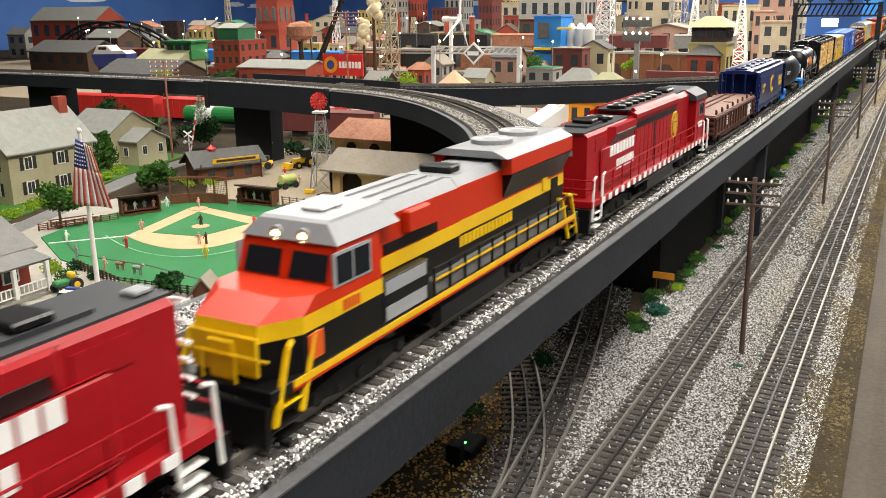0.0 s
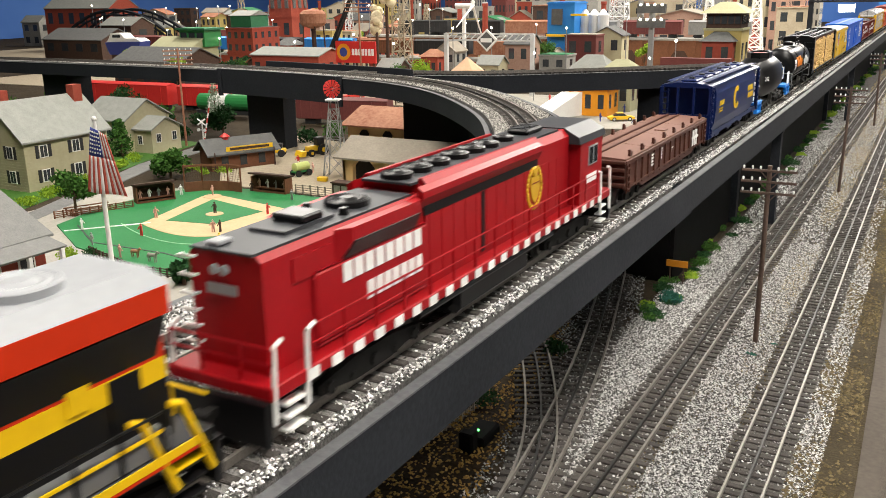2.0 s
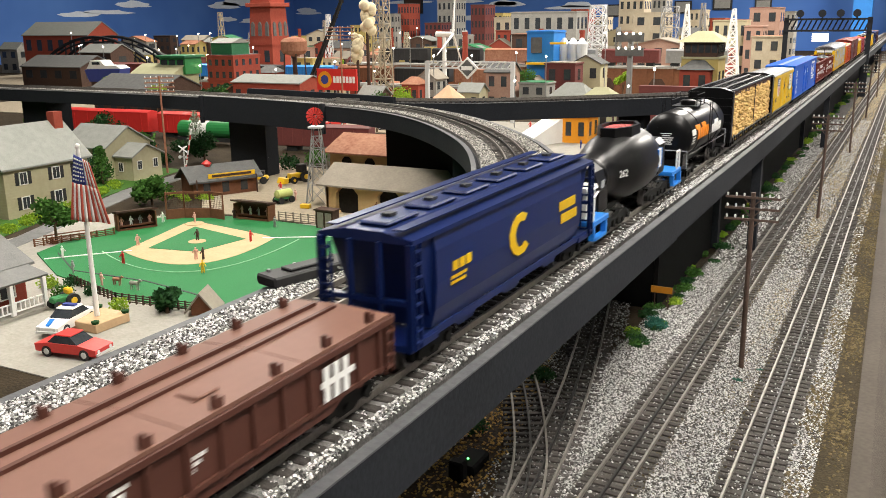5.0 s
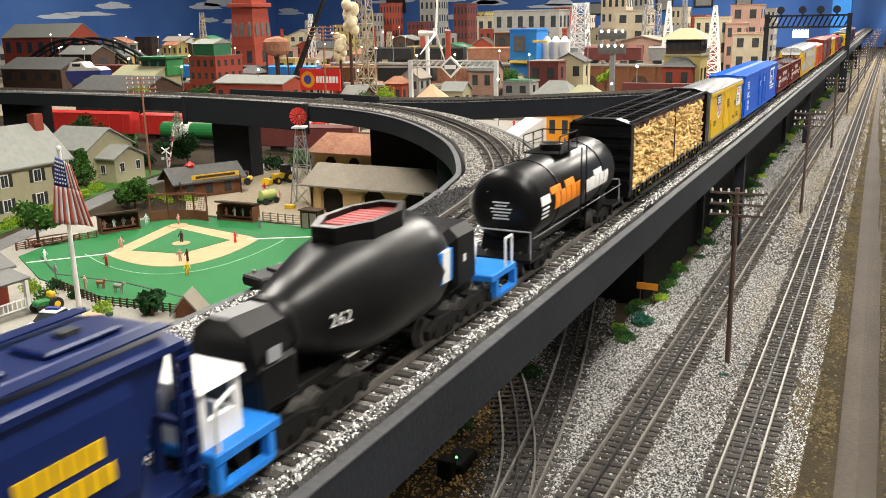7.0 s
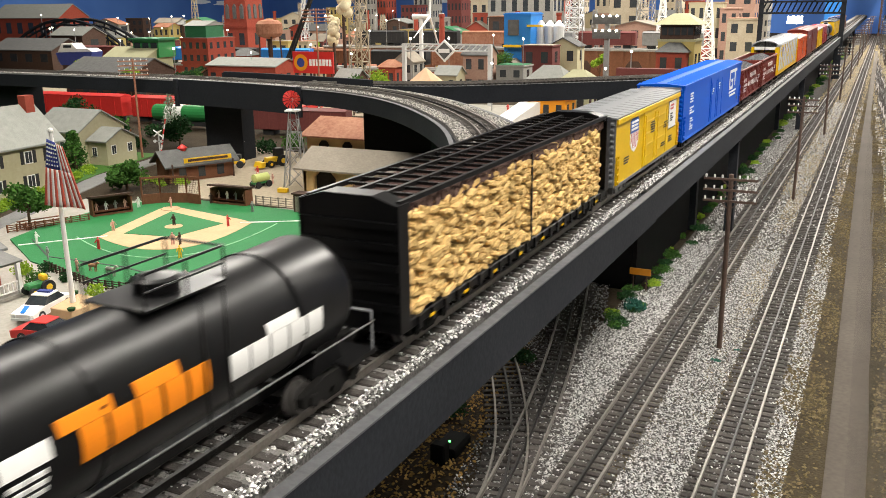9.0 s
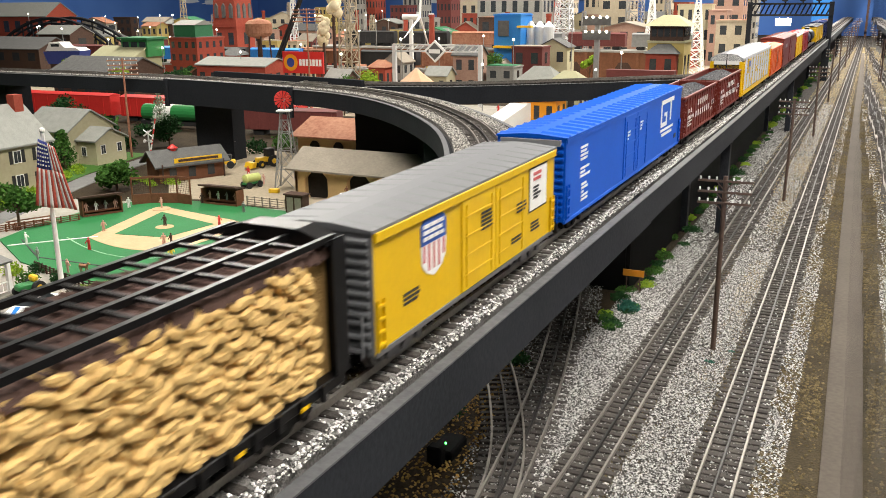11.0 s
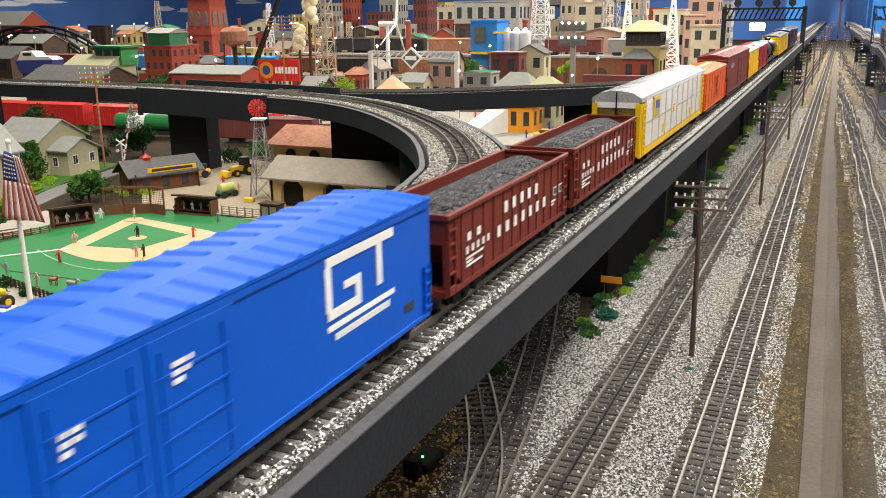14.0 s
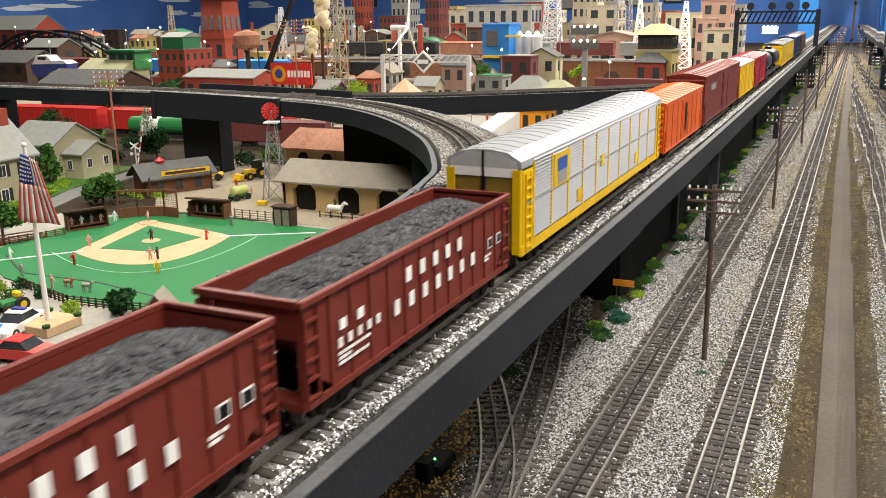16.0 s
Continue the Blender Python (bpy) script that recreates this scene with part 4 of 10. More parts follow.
# -- molten metal bottle car --
def bottle_car():
    e, L = car("bottle_car", "black bottle-shaped ladle car with blue platforms and white cab", 1.806, 2.140)
    h = L / 2
    rings = [(-0.094, 0.0165), (-0.091, 0.0180), (-0.087, 0.0180), (-0.085, 0.0170), (-0.065, 0.0235), (-0.038, 0.0318), (-0.024, 0.0345), (-0.008, 0.0358), (0.032, 0.0358), (0.046, 0.0345), (0.060, 0.0280), (0.070, 0.0210), (0.078, 0.0180)]
    Shape().lathe(rings, "y", (0, 0, 0.0520), 36).make("vessel", PA["black"], e, smooth=True)
    col = Shape()
    n = 8
    outer = [(0.0215 * math.cos(math.pi * (2 * k + 1) / n) * 0.92, 0.002 + 0.042 * math.sin(math.pi * (2 * k + 1) / n)) for k in range(n)]
    inner = [(x * 0.80, 0.002 + (y - 0.002) * 0.84) for x, y in outer]
    v = [(x, y, 0.070) for x, y in outer] + [(x, y, 0.0925) for x, y in outer] + [(x, y, 0.0925) for x, y in inner] + [(x, y, 0.087) for x, y in inner]
    f = [(k + i, k + (i + 1) % n, k + n + (i + 1) % n, k + n + i) for k in (0, n, 2 * n) for i in range(n)]
    col.solid(v, f)
    mouth = col.make("mouth_collar", PA["black"], e)
    Shape().prism(inner, 0.086, 0.0895, "z").make("ladle_melt", PA["ember"], mouth, "dull red mouth of the ladle")
    for k in range(7):
        Shape().box(-0.012, 0.012, -0.018 + k * 0.0058, -0.0145 + k * 0.0058, 0.0895, 0.0902).make("slag_ridge", PA["mark_red"], mouth, "pale red ridge")
    # front drive box and cab
    Shape().lathe([(-0.124, 0.0180), (-0.122, 0.0190), (-0.088, 0.0175)], "y", (0, 0, 0.0510), 10).make("drive_housing", PA["black"], e)
    Shape().box(-0.019, 0.019, -0.120, -0.090, 0.022, 0.046, 0.002).make("drive_base", PA["black"], e)
    both(Shape(), 0.0190, 0.0196, -0.114, -0.104, 0.046, 0.053).make("plate", PA["light_grey"], e, "pale plate")
    Shape().box(-0.0235, 0.0235, 0.074, 0.112, 0.024, 0.068, 0.006).make("gear_housing", PA["black"], e)
    both(Shape(), 0.0235, 0.0240, 0.088, 0.0915, 0.044, 0.049).make("plate", PA["white"], e, "small white plate")
    for y0, y1, paint_name, words in ((0.0350, 0.0445, "white", "white emblem field"), (0.0315, 0.0350, "sky", "blue emblem edge"), (0.0445, 0.0480, "sky", "blue emblem edge")):
        mk = Shape()
        mk.flanks = True
        for s in (-1, 1):
            mk.prism([(y0, 0.0445), (y1, 0.0445), (y1 + 0.0012, 0.0640), (y0, 0.0640)], min(s * 0.0285, s * 0.0352), max(s * 0.0285, s * 0.0352), "x")
        mk.make("emblem_plate", PA[paint_name], e, words)
    Shape().lathe([(0.0255, 0.0085), (0.0385, 0.0090), (0.0430, 0.0078), (0.0460, 0.0045), (0.0470, 0.0008)], "z", (-0.004, h - 0.0185, 0), 24).make("end_cab", PA["white"], e, "white rounded end hood", smooth=True)
    for s in (-1, 1):
        y0, y1 = sorted((s * (h - 0.046), s * (h - 0.002)))
        Shape().box(-0.030, 0.030, y0, y1, 0.0205, 0.0255, 0.0006).make("platform", PA["sky"], e, "bright blue end platform")
        for q in (-1, 1):
            for yy in (h - 0.004, h - 0.038):
                Shape().box(q * 0.028 - 0.0025, q * 0.028 + 0.0025, s * yy - 0.0022, s * yy + 0.0022, 0.008, 0.0205).make("step_leg", PA["sky"], e, "blue step leg")
            Shape().box(q * 0.028 - 0.003, q * 0.028 + 0.003, *sorted((s * (h - 0.006), s * (h - 0.038))), 0.0075, 0.0100).make("step", PA["sky"], e, "blue step")
        coupler(e, s * h, s)
    rail = Shape()
    for q in (-1, 1):
        for y0, y1 in ((h - 0.006, h - 0.018),):
            rail.rod((q * 0.028, y0, 0.0255), (q * 0.028, y0, 0.046), 0.0011, seg=6).rod((q * 0.028, y1, 0.0255), (q * 0.028, y1, 0.046), 0.0011, seg=6).rod((q * 0.028, y0, 0.046), (q * 0.028, y1, 0.046), 0.0011, seg=6)
            rail.rod((q * 0.028, -y0, 0.0255), (q * 0.028, -y0, 0.046), 0.0011, seg=6).rod((q * 0.028, -y0, 0.046), (q * 0.028, -y1 , 0.050), 0.0011, seg=6)
    rail.make("handrail", PA["white"], e, "white handrail")
    y0, y1 = -h + 0.005, -h + 0.027
    posts = Shape()
    for x in (-0.0205, 0.0205):
        for y in (y0, y1):
            posts.box(x - 0.0018, x + 0.0018, y - 0.0018, y + 0.0018, 0.0255, 0.0515)
    both(posts, 0.0187, 0.0223, y0, y1, 0.0255, 0.0375)
    posts.box(-0.0205, 0.0205, y0 - 0.001, y0 + 0.001, 0.0255, 0.0365)
    posts.box(-0.0205, 0.0205, y1 - 0.001, y1 + 0.001, 0.0255, 0.0365)
    cab = posts.make("cab", PA["white"], e, "white open-windowed cab")
    Shape().prism([(-0.0240, 0.0515), (0.0240, 0.0515), (0.0225, 0.0550), (-0.0225, 0.0550)], y0 - 0.004, y1 + 0.004).make("cab_roof", PA["white"], cab)
    gl = both(Shape(), 0.0196, 0.0200, y0 + 0.002, y1 - 0.002, 0.0375, 0.0515).make("pane", GLASS, cab)
    gl.visible_shadow = False
    Shape().box(-0.006, 0.006, -h + 0.012, -h + 0.021, 0.0255, 0.040, 0.002).make("seat", PA["sky"], cab)
    for s in (-1, 1):
        Shape().box(-0.014, 0.014, *sorted((s * 0.040, s * 0.120)), 0.0165, 0.0225, 0.001).make("bolster", PA["under"], e)
        truck(e, s * 0.108, 2, 0.034), truck(e, s * 0.060, 2, 0.034)
    digits(e, "262", 0.0215, -0.068, 0.0490, 0.0100, PA["white"]).matrix_basis = pose(0.0232, -0.068, 0.0490, 90, 0, 73)


def digits(parent, word, x, y, z, size, mat, name="number", face="side", tilt=0.0):
    """Raised lettering in the built-in face, on a flank or an end."""
    cu = bpy.data.curves.new(name, "FONT")
    cu.body, cu.size, cu.extrude, cu.resolution_u = word, size, 0.0002, 2
    cu.materials.append(mat)
    if face == "end":
        cu.align_x = "CENTER"
    ob = new(name, cu)
    ob.parent = parent
    ob.matrix_basis = (pose(x, y, z, 90 - tilt, 0, 90) if face == "side" else pose(x, y, z, 90 - tilt, 0, 0))
    return ob


GLASS = clear_glass("cab_glass", (0.95, 0.98, 1.0))
bottle_car()


# -- black tank car --
def tank_car():
    e, L = car("tank_car", "glossy black tank car with orange and white lettering", 2.166, 2.420)
    h = L / 2
    r = 0.0305
    rings = [(-h + 0.014, 0.004), (-h + 0.0148, 0.014), (-h + 0.0175, 0.023), (-h + 0.022, 0.0285), (-h + 0.028, r)]
    rings += [(-a, q) for a, q in reversed(rings)]
    Shape().lathe(rings, "y", (0, 0, 0.054), 40).make("tank", PA["black"], e, smooth=True)
    bands = Shape()
    for y in (-0.060, 0.060):
        bands.lathe([(y - 0.0015, r + 0.0001), (y - 0.0012, r + 0.0007), (y + 0.0012, r + 0.0007), (y + 0.0015, r + 0.0001)], "y", (0, 0, 0.054), 40)
    bands.make("band", PA["black"], e)
    Shape().lathe([(0.083, 0.010), (0.0905, 0.010), (0.0915, 0.008), (0.0925, 0.0005)], "z", (0, 0, 0), 20).make("dome", PA["black"], e)
    pf = Shape().box(-0.017, 0.017, -0.024, 0.024, 0.0842, 0.0852)
    for x in (-0.0165, 0.0165):
        for y in (-0.0235, 0.0, 0.0235):
            pf.rod((x, y, 0.0852), (x, y, 0.1000), 0.0006, seg=6)
        pf.rod((x, -0.0235, 0.1), (x, 0.0235, 0.1), 0.0006, seg=6).rod((x, -0.0235, 0.0925), (x, 0.0235, 0.0925), 0.0005, seg=6)
    pf.rod((-0.0165, 0.0235, 0.1), (0.0165, 0.0235, 0.1), 0.0006, seg=6)
    pf.make("platform", PA["black"], e)
    for s in (-1, 1):
        Shape().rod((s * 0.0318, -0.010, 0.020), (s * 0.0318, -0.010, 0.090), 0.0006, seg=6).rod((s * 0.0318, 0.004, 0.020), (s * 0.0318, 0.004, 0.090), 0.0006, seg=6).make("ladder", PA["black"], e)
        fr = Shape()
        for x in (-0.029, 0.029):
            fr.rod((x, s * (h - 0.004), 0.0165), (x, s * (h - 0.004), 0.0395), 0.0007, seg=6)
        fr.rod((-0.029, s * (h - 0.004), 0.0395), (0.029, s * (h - 0.004), 0.0395), 0.0007, seg=6)
        fr.make("end_rail", PA["light_grey"], e, "pale end handrail")
        side = Shape().rod((s * 0.0305, -h + 0.004, 0.0345), (s * 0.0305, h - 0.004, 0.0345), 0.0006, seg=6)
        for k in range(7):
            y = -h + 0.02 + k * (L - 0.04) / 6
            side.rod((s * 0.0305, y, 0.0345), (s * 0.026, y, 0.0345), 0.0005, seg=5)
        side.make("side_rail", PA["truck_grey"], e)
        Shape().box(-0.030, 0.030, *sorted((s * (h - 0.030), s * (h - 0.001))), 0.0155, 0.0180).make("end_sill", PA["black"], e)
        Shape().prism([(s * (h - 0.048), 0.016), (s * (h - 0.020), 0.016), (s * (h - 0.026), 0.038), (s * (h - 0.042), 0.038)], -0.020, 0.020, "x").make("saddle", PA["black"], e)
        coupler(e, s * h, s)
    Shape().box(-0.007, 0.007, -h + 0.004, h - 0.004, 0.0125, 0.0180).make("centre_sill", PA["black"], e)

    def row(mat, y0, y1, n, za, zb, label, fill=0.86):
        sh = Shape()
        sh.flanks = True
        w = (y1 - y0) / n
        for k in range(n):
            for s in (-1, 1):
                v = []
                q = 6
                for i in range(q + 1):
                    z = za + (zb - za) * i / q
                    x = math.sqrt(r * r - (z - 0.054) ** 2) + 0.0001
                    v += [(s * x, y0 + k * w, z), (s * x, y0 + k * w + w * fill, z), (s * (x + 0.0006), y0 + k * w + w * fill, z), (s * (x + 0.0006), y0 + k * w, z)]
                f = [(0, 1, 2, 3), (4 * q, 4 * q + 1, 4 * q + 2, 4 * q + 3)]
                for i in range(q):
                    f += [(4 * i + j, 4 * i + (j + 1) % 4, 4 * i + 4 + (j + 1) % 4, 4 * i + 4 + j) for j in range(4)]
                sh.solid(v, f)
        sh.make("lettering", mat, e, label)

    row(PA["amber"], -0.072, -0.005, 5, 0.0480, 0.0610, "orange lettering as plain blocks")
    row(PA["amber"], -0.080, -0.056, 1, 0.0612, 0.0665, "orange lettering as plain blocks", 1.0)
    row(PA["amber"], -0.045, -0.022, 1, 0.0612, 0.0665, "orange lettering as plain blocks", 1.0)
    row(PA["white"], 0.006, 0.076, 5, 0.0460, 0.0580, "white lettering as plain blocks", 0.9)
    row(PA["white"], 0.032, 0.056, 1, 0.0582, 0.0630, "white lettering as plain blocks", 1.0)
    row(PA["white"], -0.104, -0.084, 1, 0.0560, 0.0630, "white emblem as a plain block", 1.0)
    for k in range(3):
        row(PA["white"], -0.102, -0.086, 2, 0.0520 - k * 0.0034, 0.0537 - k * 0.0034, "small white lettering as plain blocks")
    digits(e, "DO NOT HUMP", 0.0, -h + 0.0158, 0.0660, 0.0036, PA["white"], "end_lettering", "end", 24)
    tl = Shape()
    for k, w in enumerate((0.007, 0.005, 0.009, 0.008, 0.006, 0.007)):
        tl.box(-w, w, -h + 0.0136, -h + 0.0146, 0.0585 - k * 0.0026, 0.0595 - k * 0.0026)
    tl.make("end_lettering", PA["white"], e, "small white lettering as plain bars")
    truck(e, -h + 0.038), truck(e, h - 0.038)


tank_car()


# -- log car --
def log_car():
    e, L = car("log_car", "black bulkhead car stacked with cut tan logs", 2.441, 2.860)
    h = L / 2
    Shape().box(-0.0318, 0.0318, -h + 0.002, h - 0.002, 0.0155, 0.0215, 0.0006).make("floor_frame", PA["black"], e)
    for k in range(22):
        y = -h + 0.024 + k * (L - 0.048) / 21
        both(Shape(), 0.0318, 0.0334, y - 0.002, y + 0.002, 0.0135, 0.0215).make("stake_pocket", PA["black"], e)
    yl = Shape()
    for k in range(8):
        y = -h + 0.040 + k * (L - 0.08) / 7
        both(yl, 0.0334, 0.0337, y - 0.004, y + 0.002, 0.0165, 0.0185)
    yl.make("reflector", PA["yellow"], e, "small yellow reflectors")
    for s in (-1, 1):
        b = Shape().box(-0.0318, 0.0318, *sorted((s * (h - 0.006), s * (h - 0.001))), 0.0215, 0.0905)
        for z in (0.03, 0.042, 0.054, 0.066, 0.078):
            Shape().box(-0.0318, 0.0318, *sorted((s * (h - 0.001), s * (h + 0.0008))), z, z + 0.004).make("bulkhead_rib", PA["black"], e)
        both(Shape(), 0.0320, 0.0330, *sorted((s * (h - 0.012), s * (h - 0.0002))), 0.0215, 0.0920).make("bulkhead_post", PA["black"], e)
        b.make("bulkhead", PA["black"], e)
        coupler(e, s * h, s)
    tp = Shape()
    tp.prism([(-0.0318, 0.0890), (0.0318, 0.0890), (0.0318, 0.0915), (0.016, 0.0965), (-0.016, 0.0965), (-0.0318, 0.0915)], -h + 0.001, -h + 0.016)
    tp.prism([(-0.0318, 0.0890), (0.0318, 0.0890), (0.0318, 0.0915), (0.016, 0.0965), (-0.016, 0.0965), (-0.0318, 0.0915)], h - 0.016, h - 0.001)
    for x in (-0.030, -0.010, 0.010, 0.030):
        tp.box(x - 0.0014, x + 0.0014, -h + 0.006, h - 0.006, 0.0905, 0.0935)
    for k in range(24):
        y = -h + 0.014 + k * (L - 0.028) / 23
        tp.box(-0.030, 0.030, y - 0.0010, y + 0.0010, 0.0908, 0.0928)
    tp.make("top_frame", PA["black"], e, "black lattice top frame")
    # plain box behind the logs; its dark colour stands in for shade
    Shape().box(-0.0255, 0.0255, -h + 0.007, h - 0.007, 0.0215, 0.0830).make("load_core", PA["log_gap_shade"], e, "plain core darkened to stand for shade between the logs")
    both(Shape(), 0.0318, 0.0328, -0.001, 0.001, 0.0215, 0.0890).make("tie_chain", PA["black"], e)
    rng = random.Random(5)
    kinds = []
    for q in range(6):
        n = 7
        a, b = rng.uniform(0.0048, 0.0070), rng.uniform(0.0021, 0.0027)
        prof = [((a * (0.8 + 0.35 * rng.random())) * math.cos(2 * math.pi * i / n), (b * (0.8 + 0.35 * rng.random())) * math.sin(2 * math.pi * i / n)) for i in range(n)]
        k = Shape().prism(prof, -0.006, 0.005, "x")
        tip = [(x * 0.72, z * 0.72) for x, z in prof]
        n0 = len(k.v)
        k.v += [(0.0066 + 0.0006 * rng.random(), x, z) for x, z in tip]
        k.f = [f for f in k.f if f != tuple(range(2 * n - 1, n - 1, -1))]
        k.f += [tuple(range(n0, n0 + n))] + [(n + i, n + (i + 1) % n, n0 + (i + 1) % n, n0 + i) for i in range(n)]
        ob = k.make("log", PA["log"], e)
        kinds.append(ob)
    rest = Shape()
    rest.flanks = False
    rows, cols = 18, 40
    used = 0
    for r in range(rows):
        for c in range(cols):
            y = -h + 0.016 + (c + 0.5 * (r % 2)) * (L - 0.036) / cols + rng.uniform(-0.004, 0.004)
            z = 0.0238 + r * 0.0035 + rng.uniform(-0.0011, 0.0011)
            x = 0.0235 + rng.uniform(-0.0014, 0.0022) - (0.002 if r == rows - 1 else 0)
            m = pose(x, y, z, rng.uniform(-22, 22), 0, rng.uniform(-14, 14))
            src = kinds[used % 6]
            mm = pose(0, 0, 0, 0, 0, 180) @ m
            rest.solid([mm @ Vector(v.co) for v in src.data.vertices], [tuple(p.vertices) for p in src.data.polygons])
            if c >= 16:
                rest.solid([m @ Vector(v.co) for v in src.data.vertices], [tuple(p.vertices) for p in src.data.polygons])
                continue
            ob = src if used < 6 else new("log", src.data)
            ob.parent = e
            ob.matrix_basis = m
            used += 1
    tagged(rest.make("log_pile", PA["log"], e), kind="stuff")
    # top row of logs, coloured dark for the shadow lying on the load
    top = Shape()
    for k in range(70):
        y = -h + 0.014 + k * (L - 0.028) / 69
        top.rod((-0.029, y, 0.0845 + rng.uniform(-0.0015, 0.0015)), (0.029, y + rng.uniform(-0.003, 0.003), 0.0845 + rng.uniform(-0.0015, 0.0015)), 0.0036, seg=7)
    tagged(top.make("bark_layer", PA["bark"], e, "upper logs in a dark tone for the shadow on top"), kind="stuff")
    truck(e, -h + 0.050), truck(e, h - 0.050)


log_car()


# -- box cars --
def box_car(label, a, b, side, roof, end, top=0.0885, roof_ribs=18, door=None, ribs=0, end_ribs=11, trucks=None, sill=None, peak=0.002):
    e, L = car("box_car", label, a, b)
    h = L / 2
    Shape().box(-0.0310, 0.0310, -h + 0.002, h - 0.002, 0.0165, top - 0.004).make("body", PA[side], e)
    Shape().prism([(-0.0322, top - 0.0045), (0.0322, top - 0.0045), (0.0322, top - 0.0028), (0.006, top + peak), (-0.006, top + peak), (-0.0322, top - 0.0028)], -h + 0.0005, h - 0.0005).make("roof", PA[roof], e)
    rr = Shape()
    rw, rh = (0.0038, 0.0018) if roof == side else (0.0016, 0.0007)
    for k in range(roof_ribs):
        y = -h + (k + 0.5) * L / roof_ribs
        for s in (-1, 1):
            rr.solid([(s * 0.0318, y - rw, top - 0.0028), (s * 0.006, y - rw, top + peak - 0.0002), (s * 0.006, y + rw, top + peak - 0.0002), (s * 0.0318, y + rw, top - 0.0028), (s * 0.0312, y, top - 0.0028 + rh), (s * 0.007, y, top + peak + rh - 0.0004)], [(0, 1, 5, 4), (3, 4, 5, 2), (0, 4, 3), (1, 2, 5), (0, 3, 2, 1)])
    rr.make("roof_ribs", PA[roof], e)
    for s in (-1, 1):
        for k in range(end_ribs):
            er = Shape()
            z = 0.020 + k * (top - 0.026) / end_ribs
            d = (top - 0.026) / end_ribs
            v = []
            for x in (-0.029, 0.029):
                v += [(x, s * (h - 0.002), z), (x, s * (h + 0.0006), z + d * 0.3), (x, s * (h + 0.0006), z + d * 0.55), (x, s * (h - 0.002), z + d * 0.85)]
            er.solid(v, [(0, 1, 2, 3), (4, 5, 6, 7), (0, 1, 5, 4), (1, 2, 6, 5), (2, 3, 7, 6), (3, 0, 4, 7)])
            er.make("end_rib", PA[end], e)
        coupler(e, s * h, s)
    both(Shape(), 0.0290, 0.0316, -h + 0.003, h - 0.003, 0.0145, 0.0180, 0.0004).make("side_sill", PA[sill or side], e)
    both(Shape(), 0.0310, 0.0319, -h + 0.003, h - 0.003, top - 0.0085, top - 0.0048).make("top_rail", PA[side], e)
    for s in (-1, 1):
        Shape().box(-0.031, 0.031, *sorted((s * (h - 0.004), s * (h - 0.0015))), 0.0165, top - 0.0045).make("end_panel", PA[end], e)
        ladder(e, PA[side], 0.0312, s * (h - 0.008) - 0.004, 0.018, 0.018 + (top - 0.02) * 0.42, 4)
        ladder(e, PA[side], -0.0312, s * (h - 0.008) - 0.004, 0.018, 0.018 + (top - 0.02) * 0.42, 4)
        ladder(e, PA[end], -0.027, s * (h + 0.001), 0.022, top - 0.012, 7, along="x")
        ladder(e, PA[end], 0.014, s * (h + 0.001), 0.016, 0.040, 3, 0.012, along="x")
    if ribs:
        rb = Shape()
        for k in range(ribs):
            y = -h + 0.016 + k * (L - 0.032) / (ribs - 1)
            both(rb, 0.0310, 0.0318, y - 0.0012, y + 0.0012, 0.018, top - 0.008)
        rb.make("side_ribs", PA[side], e)
    if door:
        for y0, y1 in door:
            d = both(Shape(), 0.0310, 0.0320, y0, y1, 0.0185, top - 0.0085, 0.0003).make("door", PA[side], e)
            for z in (0.028, 0.041, 0.054, 0.067):
                both(Shape(), 0.0320, 0.0325, y0 + 0.004, y1 - 0.004, z, z + 0.0016, 0.0002).make("door_bar", PA[side], d)
            for y in (y0 + 0.006, y1 - 0.008):
                both(Shape(), 0.0320, 0.0327, y, y + 0.0010, 0.021, top - 0.014).make("lock_rod", PA[side], d)
    t = PA[trucks] if trucks else None
    truck(e, -h + 0.044, mat=t), truck(e, h - 0.044, mat=t)
    return e, h


e, h = box_car("yellow box car with silver roof, shield emblem and white placard", 2.887, 3.187, "yellow", "roof_silver", "roof_silver", 0.0895, 16, [(-0.036, 0.020), (0.021, 0.080)], 0, 11, "truck_grey", "truck_grey", -0.0006)
both(Shape(), 0.0310, 0.0330, -h + 0.003, h - 0.003, 0.0795, 0.0850, 0.0004).make("eave_rail", PA["yellow"], e, "yellow overhanging eave rail")
sh = Shape()
sh.flanks = True
for s in (-1, 1):
    sh.prism([(-0.093, 0.0635), (-0.059, 0.0635), (-0.059, 0.075), (-0.066, 0.0808), (-0.076, 0.0785), (-0.086, 0.0808), (-0.093, 0.075)], *sorted((s * 0.0310, s * 0.0316)), "x")
sh.make("emblem_top", PA["mark_blue"], e, "blue head of the shield emblem")
sh = Shape()
sh.flanks = True
for s in (-1, 1):
    sh.prism([(-0.093, 0.0635), (-0.059, 0.0635), (-0.060, 0.052), (-0.066, 0.046), (-0.076, 0.0425), (-0.086, 0.046), (-0.092, 0.052)], *sorted((s * 0.0310, s * 0.0315)), "x")
em = sh.make("emblem", PA["white"], e, "white shield emblem")
sh = Shape()
for k in range(5):
    y = -0.0905 + k * 0.0066
    both(sh, 0.0315, 0.0317, y, y + 0.0026, 0.0470 if 0 < k < 4 else 0.0530, 0.0632)
sh.make("stripes", PA["mark_red"], em, "red stripes")
text_lines(Shape(), 0.0316, -0.090, 0.0735, (0.027, 0.027, 0.027), 0.0022, 2).make("emblem_bars", PA["white"], e, "white plain bars on blue")
